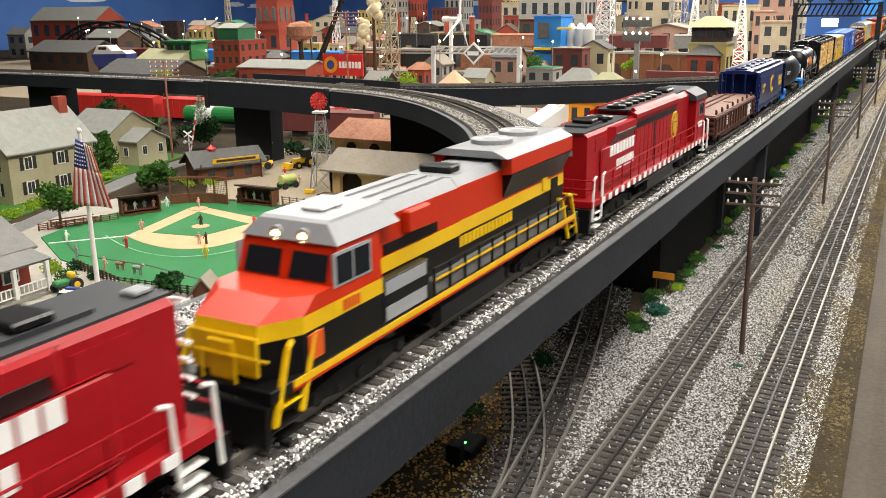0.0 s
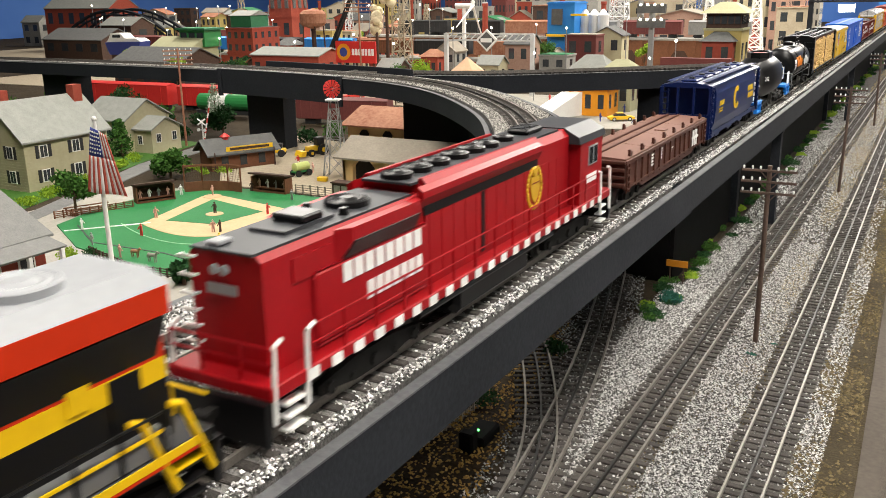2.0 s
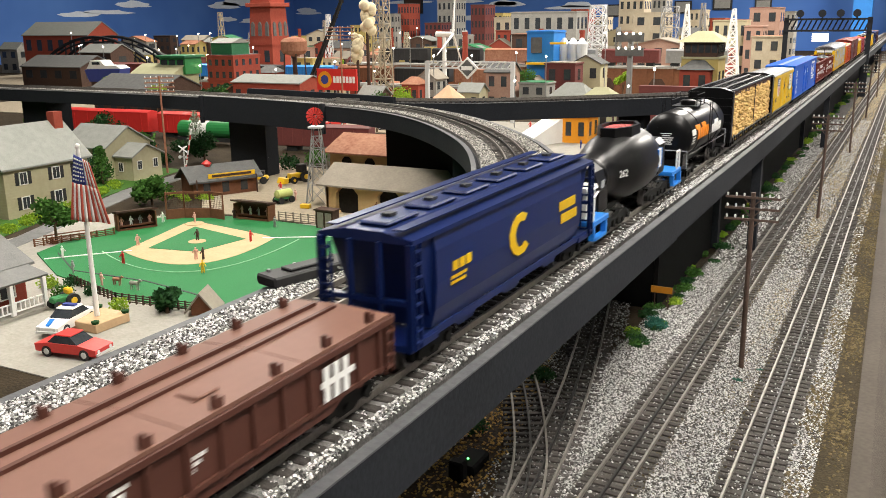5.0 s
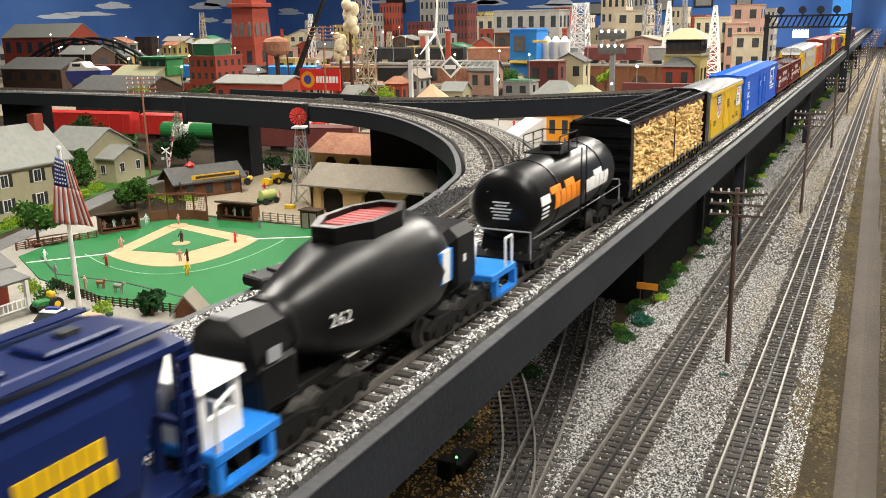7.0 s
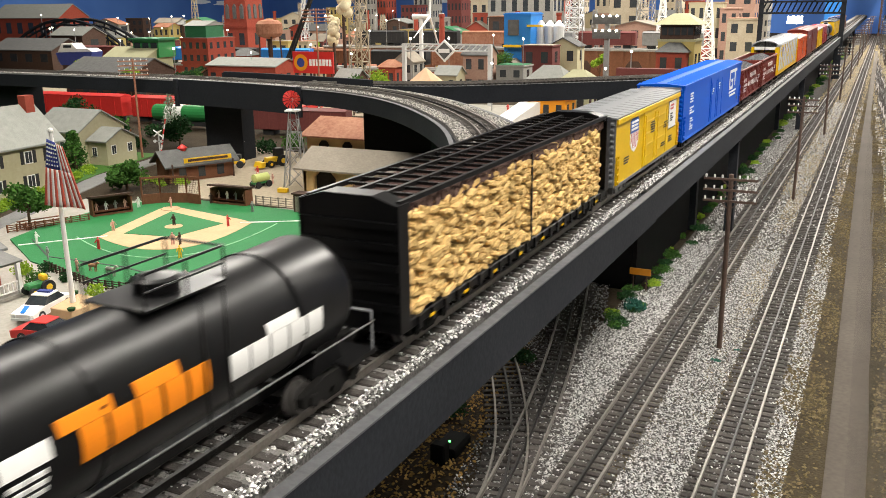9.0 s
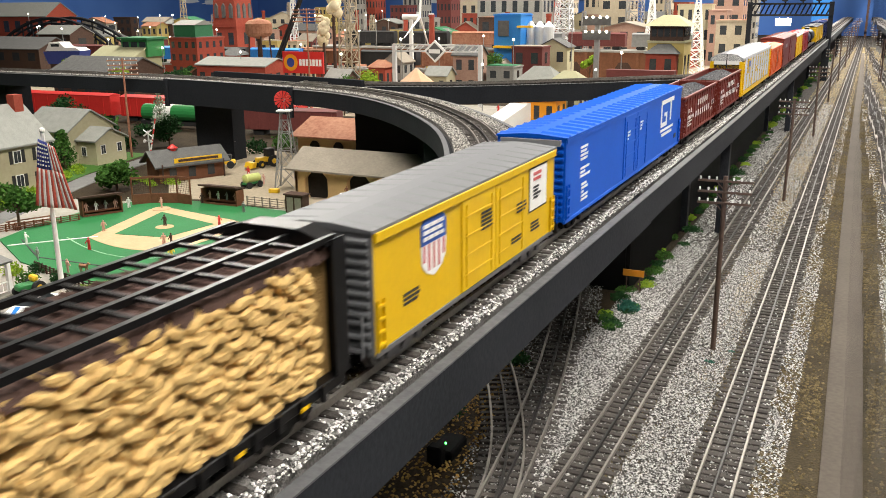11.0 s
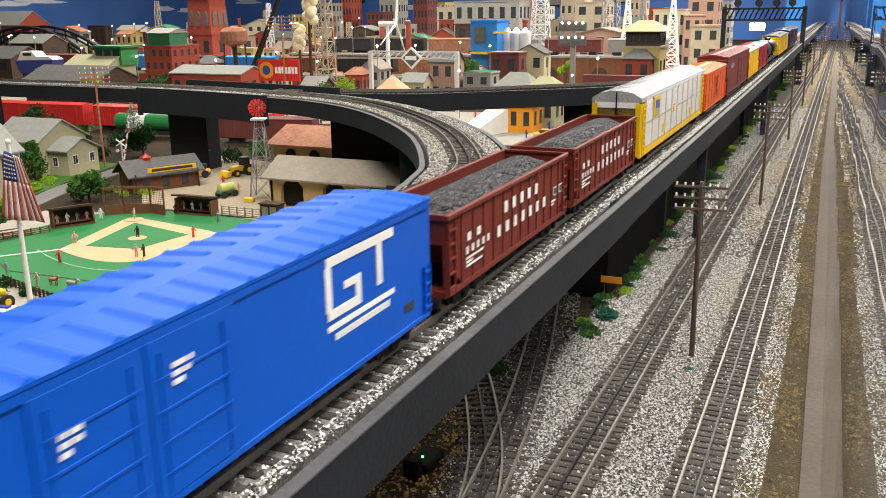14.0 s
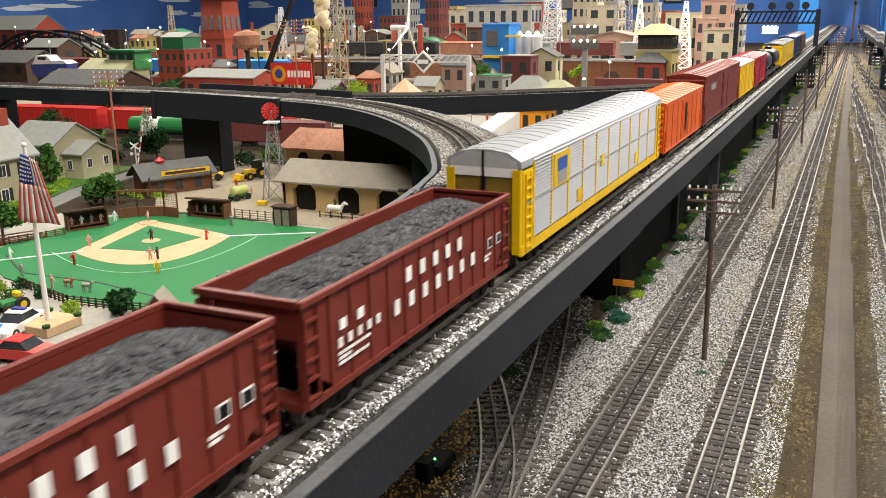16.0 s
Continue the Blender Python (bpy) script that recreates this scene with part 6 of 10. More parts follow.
MAT.update({
    # near black for the added boards that stand in for underdeck shade
    "near_black": material("underdeck_black", (0.003, 0.003, 0.003), (0.006, 0.006, 0.006), 40, 0.95),
    "gravel": material("gravel_lot", (0.24, 0.20, 0.145), (0.40, 0.34, 0.25), 90, 0.95, bump=0.5, fine=8),
    "tan": material("tan_scatter", (0.030, 0.023, 0.011), (0.155, 0.120, 0.062), 40, 0.95, bump=0.6, fine=12, vary=0.9),
    "shoulder": material("brown_scatter", (0.012, 0.009, 0.005), (0.060, 0.046, 0.026), 30, 0.95, bump=0.8, fine=14),
    "straw": material("straw_scatter", (0.16, 0.12, 0.065), (0.40, 0.33, 0.20), 40, 0.95, bump=0.5, fine=12, vary=0.9),
    "golden": material("golden_scatter", (0.14, 0.080, 0.022), (0.46, 0.29, 0.085), 40, 0.95, bump=0.5, fine=12, vary=0.9),
    "leaf": material("leaf_green", (0.018, 0.060, 0.010), (0.070, 0.165, 0.028), 60, 0.8, vary=0.9),
    "leaf_dark": material("leaf_dark", (0.008, 0.030, 0.010), (0.028, 0.085, 0.025), 60, 0.85, vary=0.9),
    "leaf_lime": material("leaf_lime", (0.12, 0.24, 0.015), (0.30, 0.42, 0.035), 60, 0.8, vary=0.8),
    "leaf_blue": material("leaf_teal", (0.010, 0.06, 0.045), (0.03, 0.12, 0.085), 60, 0.85, vary=0.8),
    "leaf_red": material("leaf_russet", (0.16, 0.04, 0.012), (0.34, 0.11, 0.03), 60, 0.85, vary=0.8),
    "leaf_pale": material("leaf_pale", (0.16, 0.22, 0.15), (0.34, 0.40, 0.30), 60, 0.85, vary=0.8),
    "bark": material("bark", (0.05, 0.032, 0.02), (0.12, 0.08, 0.05), 80, 0.9, bump=0.5),
    "cream": material("cream_siding", (0.36, 0.325, 0.205), (0.45, 0.41, 0.275), 20, 0.7, bump=0.1),
    "roof_grey": material("shingle_grey", (0.19, 0.195, 0.18), (0.29, 0.295, 0.27), 60, 0.85, bump=0.3),
    "roof_dark": material("shingle_dark", (0.075, 0.075, 0.075), (0.14, 0.14, 0.135), 60, 0.85, bump=0.3),
    "roof_mid": material("shingle_mid_grey", (0.14, 0.14, 0.135), (0.21, 0.21, 0.20), 60, 0.85, bump=0.3),
    "roof_tan": material("shingle_tan", (0.21, 0.185, 0.150), (0.30, 0.265, 0.215), 30, 0.85, bump=0.25),
    "roof_rust": material("roof_rust", (0.20, 0.07, 0.04), (0.42, 0.22, 0.14), 16, 0.8, bump=0.2),
    "stable": material("stable_tan", (0.50, 0.34, 0.15), (0.58, 0.41, 0.20), 30, 0.75, bump=0.1),
    "dark_in": material("dark_interior", (0.015, 0.013, 0.011), (0.03, 0.026, 0.022), 30, 0.9),
    "brown_wood": material("brown_wood", (0.13, 0.055, 0.030), (0.20, 0.09, 0.05), 90, 0.8, bump=0.4),
    "dark_wood": material("dark_wood", (0.045, 0.027, 0.020), (0.09, 0.055, 0.042), 90, 0.8, bump=0.4),
    "brick": material("brick_red", (0.24, 0.045, 0.028), (0.32, 0.075, 0.05), 70, 0.85, bump=0.4),
    "steel": material("dull_steel", (0.20, 0.20, 0.20), (0.32, 0.32, 0.31), 60, 0.5, 0.3),
    "steel_pale": material("pale_steel", (0.52, 0.53, 0.53), (0.66, 0.66, 0.65), 60, 0.45, 0.2),
    "glass_dark": material("window_glass", (0.02, 0.025, 0.03), (0.05, 0.055, 0.06), 40, 0.12),
    "yellow_toy": material("yellow_enamel", (0.70, 0.42, 0.01), (0.78, 0.50, 0.02), 40, 0.4),
    "lime_toy": material("lime_enamel", (0.42, 0.47, 0.14), (0.5, 0.55, 0.2), 40, 0.45),
    "green_toy": material("green_enamel", (0.02, 0.16, 0.04), (0.03, 0.22, 0.06), 40, 0.4),
    "red_toy": material("red_enamel", (0.48, 0.02, 0.02), (0.60, 0.04, 0.03), 40, 0.4),
    "pink": material("figure_pink", (0.55, 0.30, 0.24), (0.62, 0.36, 0.30), 90, 0.7),
    "black_toy": material("black_rubber", (0.015, 0.015, 0.016), (0.03, 0.03, 0.03), 50, 0.6),
    "flag_red": material("flag_red", (0.46, 0.085, 0.06), (0.54, 0.12, 0.08), 50, 0.75),
    "flag_blue": material("flag_blue", (0.03, 0.045, 0.20), (0.045, 0.06, 0.25), 50, 0.75),
    "concrete": material("concrete", (0.25, 0.235, 0.20), (0.36, 0.34, 0.30), 30, 0.85, bump=0.3),
    "asphalt": material("grey_road", (0.12, 0.12, 0.12), (0.2, 0.2, 0.19), 40, 0.9, bump=0.4),
})

rs = np.random.RandomState(11)
patch("ballast_bed", [(-0.245, 0.2), (-0.005, 0.2), (-0.030, 3.0), (-0.045, 11.5), (-0.235, 11.5), (-0.250, 3.0), (-0.262, 1.3), (-0.245, 0.75)], 0.0036, MAT["ballast_bed"], "grey ballast bed of the yard")
patch("shoulder", [(-0.022, 0.2), (0.022, 0.2), (0.021, 0.7), (0.010, 1.6), (0.000, 2.5), (-0.016, 5.0), (-0.044, 8.0), (-0.050, 8.0), (-0.040, 4.0), (-0.034, 1.8)], 0.0044, MAT["shoulder"], "strip of brown ground cover beside the edge board")


def near_track(x, y, lines):
    return min(abs(x - np.interp(y, [q[1] for q in l], [q[0] for q in l])) for l in lines)


def yard_points(n, y0, y1, x0, x1, keep):
    out = []
    while len(out) < n:
        x, y = rs.uniform(x0, x1), y0 + (y1 - y0) * rs.rand()
        if keep(x, y):
            out.append((x, y, 0.0038 + 0.0008 * rs.rand()))
    return out


ta = lambda y: -0.1862 + 0.0066 * y
tb = lambda y: -0.0665 + 0.001 * y
tc = lambda y: np.interp(y, [0.4, 0.6, 0.85, 1.18, 1.7], [-0.225, -0.243, -0.285, -0.362, -0.49])


def keep_bed(x, y):
    if min(abs(x - ta(y) - 0.0165), abs(x - ta(y) + 0.0165), abs(x - tb(y) - 0.0165), abs(x - tb(y) + 0.0165)) < 0.0018:
        return False
    if min(abs(x - ta(y)), abs(x - tb(y))) < 0.030:
        return rs.rand() < 0.10
    return x > max(tc(y) + 0.026, -0.272 if y < 1.2 else -0.25) - 0.008 * rs.rand()


scatter_mesh("ballast", yard_points(84000, 0.35, 1.5, -0.28, -0.012, keep_bed), 0.0008, 0.0019, MAT["stone"], "loose white and grey ballast stones", "ballast", seed=2)
scatter_mesh("ballast", yard_points(30000, 1.5, 4.0, -0.26, -0.020, keep_bed), 0.0013, 0.0025, MAT["stone"], "loose white and grey ballast stones", "ballast", seed=3)
scatter_mesh("ballast", yard_points(7000, 0.45, 1.4, -0.36, -0.22, lambda x, y: abs(x - tc(y)) < 0.05 and rs.rand() < 0.5), 0.0010, 0.0020, MAT["stone_grey"], "dull grey ballast stones below the viaduct", "ballast", seed=4)
scatter_mesh("ground_cover", yard_points(12000, 0.3, 4.0, -0.036, 0.020, lambda x, y: x < 0.020 - 0.007 * y and rs.rand() < 0.55 + 0.45 * math.sin(23 * y + 40 * x)), 0.0009, 0.0032, MAT["tan"], "tan and brown ground cover beside the edge board", "ground cover", seed=5)
scatter_mesh("ground_cover", yard_points(3500, 1.2, 5.0, -0.16, -0.08, lambda x, y: rs.rand() < 0.5 + 0.5 * math.sin(9 * y) * math.sin(60 * x)), 0.0008, 0.0018, MAT["tan"], "patches of tan ground cover between tracks", "ground cover", seed=6)
scatter_mesh("ground_cover", yard_points(8000, 0.35, 1.2, -0.52, -0.27, lambda x, y: x < tc(y) - 0.040), 0.0010, 0.0026, MAT["golden"], "golden ground cover under the viaduct", "ground cover", seed=7)

scatter_mesh("ground_cover", yard_points(5000, 0.55, 1.6, -0.17, -0.085, lambda x, y: rs.rand() < 0.35 + 0.65 * math.sin(7 * y + 1) * math.sin(45 * x)), 0.0006, 0.0014, MAT["tan"], "thin tan dust between the yard tracks", "ground cover", seed=16)
scatter_mesh("ground_cover", yard_points(9000, 2.0, 9.0, -0.20, -0.02, lambda x, y: min(abs(x - ta(y)), abs(x - tb(y))) > 0.02), 0.0016, 0.0034, MAT["straw"], "straw-coloured ground cover along the far yard tracks", "ground cover", seed=17)
scatter_mesh("ground_cover", yard_points(5000, 0.9, 2.6, -0.125, -0.095, lambda x, y: rs.rand() < 0.5 + 0.5 * math.sin(11 * y)), 0.0007, 0.0016, MAT["straw"], "straw-coloured patches between the tracks", "ground cover", seed=19)
# deck ballast
deck_bed = Shape()
deck_bed.ribbon([(-0.278, y) for y in (0.9, 11.4)], [(-0.1985, 0.9), (-0.198, 11.4)], DECK - 0.006, DECK + 0.0018)
deck_bed.ribbon([(wide_left(y) + 0.006, y) for y in (-4.5, 0.5, 0.7, 0.78, 0.86)], [(-0.2025, -4.5), (-0.2005, 0.5), (-0.2, 0.7), (-0.2, 0.78), (-0.1995, 0.86)], DECK - 0.006, DECK + 0.0020)
deck_bed.ribbon(side_line(cl, 0.055), side_line(cl, -0.055), DECK - 0.006, DECK + 0.0022)
tagged(deck_bed.make("ballast_bed", MAT["deck_bed"]), "grey ballast on the viaduct decks", "ballast", kind="structure")


CURVE_Y, CURVE_X = [q[1] for q in CURVE if q[1] < 1.0], [q[0] for q in CURVE if q[1] < 1.0]


def deck_points(n):
    out = []
    while len(out) < n:
        y = -0.1 + 3.8 * rs.rand() ** 1.6
        left = wide_left(y) + 0.006 if y < 0.89 else -0.278
        x = rs.uniform(left, -0.1985 + 0.004 * min(y, 1.5))
        d = min(abs(x - MAINX - 0.004 * min(y, 1.5)), abs(x - np.interp(y, CURVE_Y, CURVE_X)) if y < 0.95 else 1)
        if y > 0.53 and y < 0.90 and x < -0.386:
            continue
        if abs(d - 0.0165) < 0.002 or d < 0.029 and rs.rand() > 0.16:
            continue
        out.append((x, y, DECK + 0.0020 + 0.0010 * rs.rand()))
    return out


scatter_mesh("ballast", deck_points(84000), 0.0007, 0.0016, MAT["deck_stone"], "loose white ballast stones on the viaduct", "ballast", seed=8)
pts = []
cv = [np.array(q) for q in CURVE if 0.88 < q[1] and q[0] > -2.6]
for k in range(42000):
    i = rs.randint(0, len(cv) - 1)
    d = cv[i + 1] - cv[i]
    d = d / np.linalg.norm(d)
    o = rs.uniform(-0.054, 0.054)
    if abs(abs(o) - 0.0165) < 0.0025 or abs(o) < 0.029 and rs.rand() > 0.12:
        continue
    p = cv[i] + (cv[i + 1] - cv[i]) * rs.rand() + np.array((-d[1], d[0])) * o
    pts.append((p[0], p[1], DECK + 0.0024 + 0.0008 * rs.rand()))
dark = [(rs.uniform(-0.44, -0.384), rs.uniform(0.54, 0.90)) for _ in range(7000)]
scatter_mesh("ballast", [(x, y, DECK + 0.0022 + 0.0012 * rs.rand()) for x, y in dark if x > wide_left(y) + 0.007 and abs(abs(x - np.interp(y, CURVE_Y, CURVE_X)) - 0.0165) > 0.0025], 0.0008, 0.0019, MAT["dark_gravel"], "dark grey ballast beside the turnout", "ballast", seed=18)
scatter_mesh("ballast", pts, 0.0010, 0.0022, MAT["curve_stone"], "grey ballast stones on the curved viaduct", "ballast", seed=9)


def clump(sh, c, r, n, rng, leaf=0.0045, squash=0.85):
    """Leaves as small bent quads spread through a rough ball."""
    for _ in range(n):
        d = Vector((rng.gauss(0, 1), rng.gauss(0, 1), rng.gauss(0, 1))).normalized() * r * rng.uniform(0.45, 1.08)
        p = Vector(c) + Vector((d.x, d.y, d.z * squash))
        a = Vector((rng.uniform(-1, 1), rng.uniform(-1, 1), rng.uniform(-1, 1))).normalized()
        b = a.orthogonal().normalized()
        s = leaf * rng.uniform(0.6, 1.3)
        k = len(sh.v)
        sh.v += [tuple(p + a * s), tuple(p + b * s * 0.6 + a.cross(b) * s * 0.3), tuple(p - a * s), tuple(p - b * s * 0.6)]
        sh.f += [(k, k + 1, k + 3), (k + 1, k + 2, k + 3)]


def raw_mesh(name, sh, mat, parent=None):
    me = bpy.data.meshes.new(name)
    me.from_pydata(sh.v, [], sh.f)
    me.materials.append(mat)
    ob = new(name, me)
    if parent:
        ob.parent = parent
    return ob


def tree(x, y, height, r, mat="leaf", label="small green model tree with rounded crown", n=5, z=0.0, seed=1, conifer=False):
    rng = random.Random(seed)
    t = thing("tree", label, "tree", "model trees", m=pose(x, y, z))
    Shape().rod((0, 0, 0), (0, 0, height * 0.6), 0.0035, 0.002, 7).make("trunk", MAT["bark"], t)
    sh = Shape()
    if conifer:
        for k in range(9):
            u = k / 8
            clump(sh, (0, 0, height * (0.18 + 0.8 * u)), r * (1.05 - 0.85 * u), 70, rng, 0.004, 0.6)
    else:
        for k in range(n):
            a = rng.uniform(0, 6.28)
            d = rng.uniform(0.25, 0.75) * r
            c = (d * math.cos(a), d * math.sin(a), height - r * rng.uniform(0.5, 1.4))
            Shape().rod((0, 0, height * 0.4), c, 0.0016, 0.0008, 5).make("limb", MAT["bark"], t)
            clump(sh, c, r * rng.uniform(0.5, 0.75), 240, rng)
    raw_mesh("crown", sh, MAT[mat], t)
    return t


def bush(x, y, r, mat="leaf", label="rough green bush", z=0.0, seed=1, n=130, flat=0.8):
    rng = random.Random(seed)
    sh = Shape()
    for k in range(3):
        clump(sh, (rng.uniform(-0.4, 0.4) * r, rng.uniform(-0.4, 0.4) * r, r * flat * 0.6), r * rng.uniform(0.6, 0.85), n, rng, max(0.0020, r * 0.11), flat)
    ob = raw_mesh("bush", sh, MAT[mat])
    ob.matrix_basis = pose(x, y, z)
    return tagged(ob, label, "bush", "bushes")


tree(-1.475, 1.091, 0.095, 0.036, "leaf", seed=1)
tree(-1.588, 1.464, 0.082, 0.040, "leaf", seed=2, n=7)
tree(-1.930, 1.620, 0.105, 0.042, "leaf", "dense green cone-shaped tree beside the house", seed=3, conifer=True)
tree(-1.965, 1.640, 0.095, 0.040, "leaf_dark", "dense dark tree beside the house", seed=4, conifer=True)
tree(-1.80, 1.08, 0.060, 0.030, "leaf_red", "russet autumn tree beside the cream house", seed=5)
tree(-1.85, 1.04, 0.055, 0.034, "leaf_dark", "dark green tree beside the cream house", seed=6)
tree(-2.10, 2.18, 0.15, 0.040, "leaf_pale", "pale frosted conifer behind the houses", seed=7, conifer=True)
tree(-2.62, 2.22, 0.12, 0.050, "leaf_dark", seed=8)
tree(-2.42, 2.15, 0.10, 0.045, "leaf_dark", seed=9)
tree(-1.95, 2.05, 0.10, 0.045, "leaf_dark", seed=10)
tree(-2.8, 2.12, 0.13, 0.05, "leaf", seed=12)
tree(-0.945, 0.857, 0.040, 0.020, "leaf_dark", "small dark green tree by the fence", seed=11)
bush(-1.025, 0.837, 0.020, "leaf_lime", "yellow-green bush by the fence", seed=3)
for k, (bx_, by_, br_) in enumerate(((-1.085, 0.640, 0.022), (-1.10, 0.60, 0.026), (-1.06, 0.60, 0.020), (-1.165, 0.845, 0.020), (-1.225, 0.87, 0.022))):
    bush(bx_, by_, br_, ("leaf", "leaf_lime", "leaf")[k % 3], "rounded garden bush beside the porch house", seed=140 + k)
bush(-1.20, 0.90, 0.018, "leaf_dark", "dark bush by the fence", seed=4)
bush(-1.13, 0.872, 0.016, "leaf_dark", "dark bush by the fence", seed=5)
for k in range(26):
    u = k / 25
    bush(-1.66 - 0.20 * u + random.uniform(-0.02, 0.02), 1.10 + 0.50 * u + random.uniform(-0.02, 0.02), random.uniform(0.016, 0.026), "leaf_lime", "bright lime-green hedge bush by the houses", seed=30 + k, n=70, flat=0.6)
for k in range(9):
    bush(-1.50 - 0.022 * k, 1.53 + random.uniform(-0.05, 0.05), random.uniform(0.012, 0.02), "leaf_lime", "bright lime-green hedge bush behind the backstop", seed=60 + k, n=60, flat=0.6)
for k in range(78):
    u = k / 77
    y = 1.02 + 6.5 * u ** 1.6
    bush(-0.264 + random.uniform(-0.018, 0.016) + 0.014 * u, y, random.uniform(0.009, 0.019) * (1 + 0.6 * u), ("leaf_dark", "leaf", "leaf_dark", "leaf", "leaf_lime")[k % 5], "low green scrub along the foot of the viaduct", seed=80 + k, n=140, flat=0.6)
bush(-0.250, 1.105, 0.020, "leaf_blue", "round blue-green shrub on the ballast", seed=121, n=200)
bush(-0.335, 0.86, 0.020, "leaf_dark", "dark bush under the viaduct", seed=122)
bush(-0.35, 0.70, 0.016, "leaf_dark", "dark bush under the viaduct", seed=123)
bush(-0.098, 1.006, 0.005, "leaf_blue", "tiny tuft by the pole", seed=124)
bush(-0.118, 0.962, 0.006, "leaf_blue", "tiny tuft by the pole", seed=125)

for k in range(30):
    x = -3.3 + 1.9 * random.random()
    if k % 2:
        bush(x, random.uniform(2.08, 2.24), random.uniform(0.03, 0.055), ("leaf_dark", "leaf", "leaf_dark")[k % 3], "dark scrub below the cross viaduct", seed=300 + k, n=110)
    else:
        bush(x - 0.1, random.uniform(1.92, 2.05), random.uniform(0.025, 0.045), ("leaf_dark", "leaf_dark", "leaf_red")[k % 3] if k % 4 else "leaf_dark", "dark scrub below the cross viaduct", seed=300 + k, n=110)

# viaduct piers
for k, y in enumerate((1.62, 3.1, 5.2, 7.4)):
    p = thing("viaduct_pier", "black timber pier under the viaduct", "pier", "viaduct piers", m=pose(-0.238, y, 0))
    for x in (-0.035, 0.035):
        Shape().box(x - 0.008, x + 0.008, -0.010, 0.010, 0, DECK - 0.050).make("post", MAT["deck"], p)
    Shape().box(-0.045, 0.045, -0.012, 0.012, DECK - 0.050, DECK - 0.038).make("cap", MAT["deck"], p)
for k, (x, y, w, d) in enumerate(((-1.645, 1.93, 0.066, 0.028), (-0.70, 1.45, 0.035, 0.035), (-0.48, 1.16, 0.03, 0.03), (-2.55, 1.96, 0.06, 0.05), (-0.62, 2.28, 0.035, 0.03), (-3.4, 1.94, 0.06, 0.05), (-1.05, 2.02, 0.04, 0.03))):
    p = thing("viaduct_pier", "broad matt black pier under the curved viaduct", "pier", "viaduct piers", m=pose(x, y, 0))
    Shape().box(-w, w, -d, d, 0, DECK - 0.0385, 0.001).make("post", MAT["deck"], p)
# added black boards: they stand in for the deep shade below the decks
tagged(Shape().box(-0.43, -0.41, -1.0, 0.70, 0.0, 0.187).make("backing_board", MAT["near_black"]), "added matt black board for the dark under the wide viaduct", "board", kind="structure")
tagged(Shape().box(-0.50, -0.284, 1.20, 1.22, 0.0, 0.186).make("backing_board", MAT["near_black"]), "added matt black board for the dark under the viaduct", "board", kind="structure")
tagged(Shape().box(-0.283, -0.277, 1.20, 11.0, 0.0, 0.187).make("backing_board", MAT["near_black"]), "added matt black board that darkens the viaduct's underside", "board", kind="structure")
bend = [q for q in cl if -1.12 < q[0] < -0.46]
tagged(Shape().ribbon(side_line(bend, -0.012), side_line(bend, -0.020), 0.0, 0.187).make("backing_board", MAT["near_black"]), "added matt black board for the dark under the curved viaduct", "board", kind="structure")
span = [q for q in cl if -1.77 < q[0] < -1.25]
g = thing("bridge_girder", "deep matt black girder on the curved viaduct", "girder", kind="structure")
Shape().ribbon(side_line(span, 0.072), side_line(span, 0.0625), DECK - 0.064, DECK + 0.004).make("girder_board", MAT["deck"], g)
Shape().ribbon(side_line(span, 0.0725), side_line(span, 0.0620), DECK + 0.004, DECK + 0.0052).make("fascia_edge", MAT["deck_edge"], g, "worn grey top edge")
for q in (span[0], span[-1]):
    Shape().box(q[0] - 0.006, q[0] + 0.006, q[1] - 0.082, q[1] - 0.072, DECK - 0.070, DECK + 0.006, 0.001).make("end_post", MAT["deck"], g)
back = [q for q in cl if -1.72 < q[0] < -1.14]
tagged(Shape().ribbon(side_line(back, -0.066), side_line(back, -0.076), DECK - 0.045, DECK + 0.018).make("parapet", MAT["deck"]), "low black parapet board behind the curved track", "parapet", kind="structure")
sb = thing("switch_cover", "flat black switch machine cover beside the turnout", "switch machine", m=pose(-0.397, 0.490, DECK + 0.002, 0, 0, -16))
Shape().box(-0.014, 0.012, -0.046, 0.046, 0, 0.009, 0.0015).make("cover", MAT["black_toy"], sb)
Shape().box(-0.008, 0.006, -0.026, 0.020, 0.009, 0.0115, 0.0008).make("lid", MAT["black_toy"], sb)
for yy in (-0.036, -0.010, 0.030):
    Shape().lathe([(0.009, 0.0018), (0.0108, 0.0018), (0.0112, 0.0006)], "z", (-0.010, yy, 0), 8).make("screw", MAT["steel"], sb)
Shape().rod((0.012, 0.018, 0.005), (0.034, 0.026, 0.004), 0.0009, seg=6).make("throw_rod", MAT["steel"], sb)
tagged(Shape().box(-0.434, -0.404, 0.592, 0.600, DECK - 0.006, DECK + 0.006, 0.001).make("end_board", MAT["deck"]), "short black board across the deck end", "board", kind="structure")
tagged(Shape().box(-2.45, -1.05, 2.62, 2.64, 0.0, 0.03).make("trim", MAT["dark_wood"]), "low dark edge behind the viaduct", "edge", kind="structure")

s = thing("low_sign", "small orange sign among the bushes", "sign", m=pose(-0.268, 1.19, 0))
Shape().box(-0.016, 0.016, -0.001, 0.001, 0.030, 0.040).make("panel", paint("sign_orange", (0.55, 0.22, 0.02)), s)
Shape().rod((-0.010, 0, 0), (-0.010, 0, 0.030), 0.001).make("post", MAT["dark_wood"], s)
Shape().rod((0.010, 0, 0), (0.010, 0, 0.030), 0.001).make("post", MAT["dark_wood"], s)
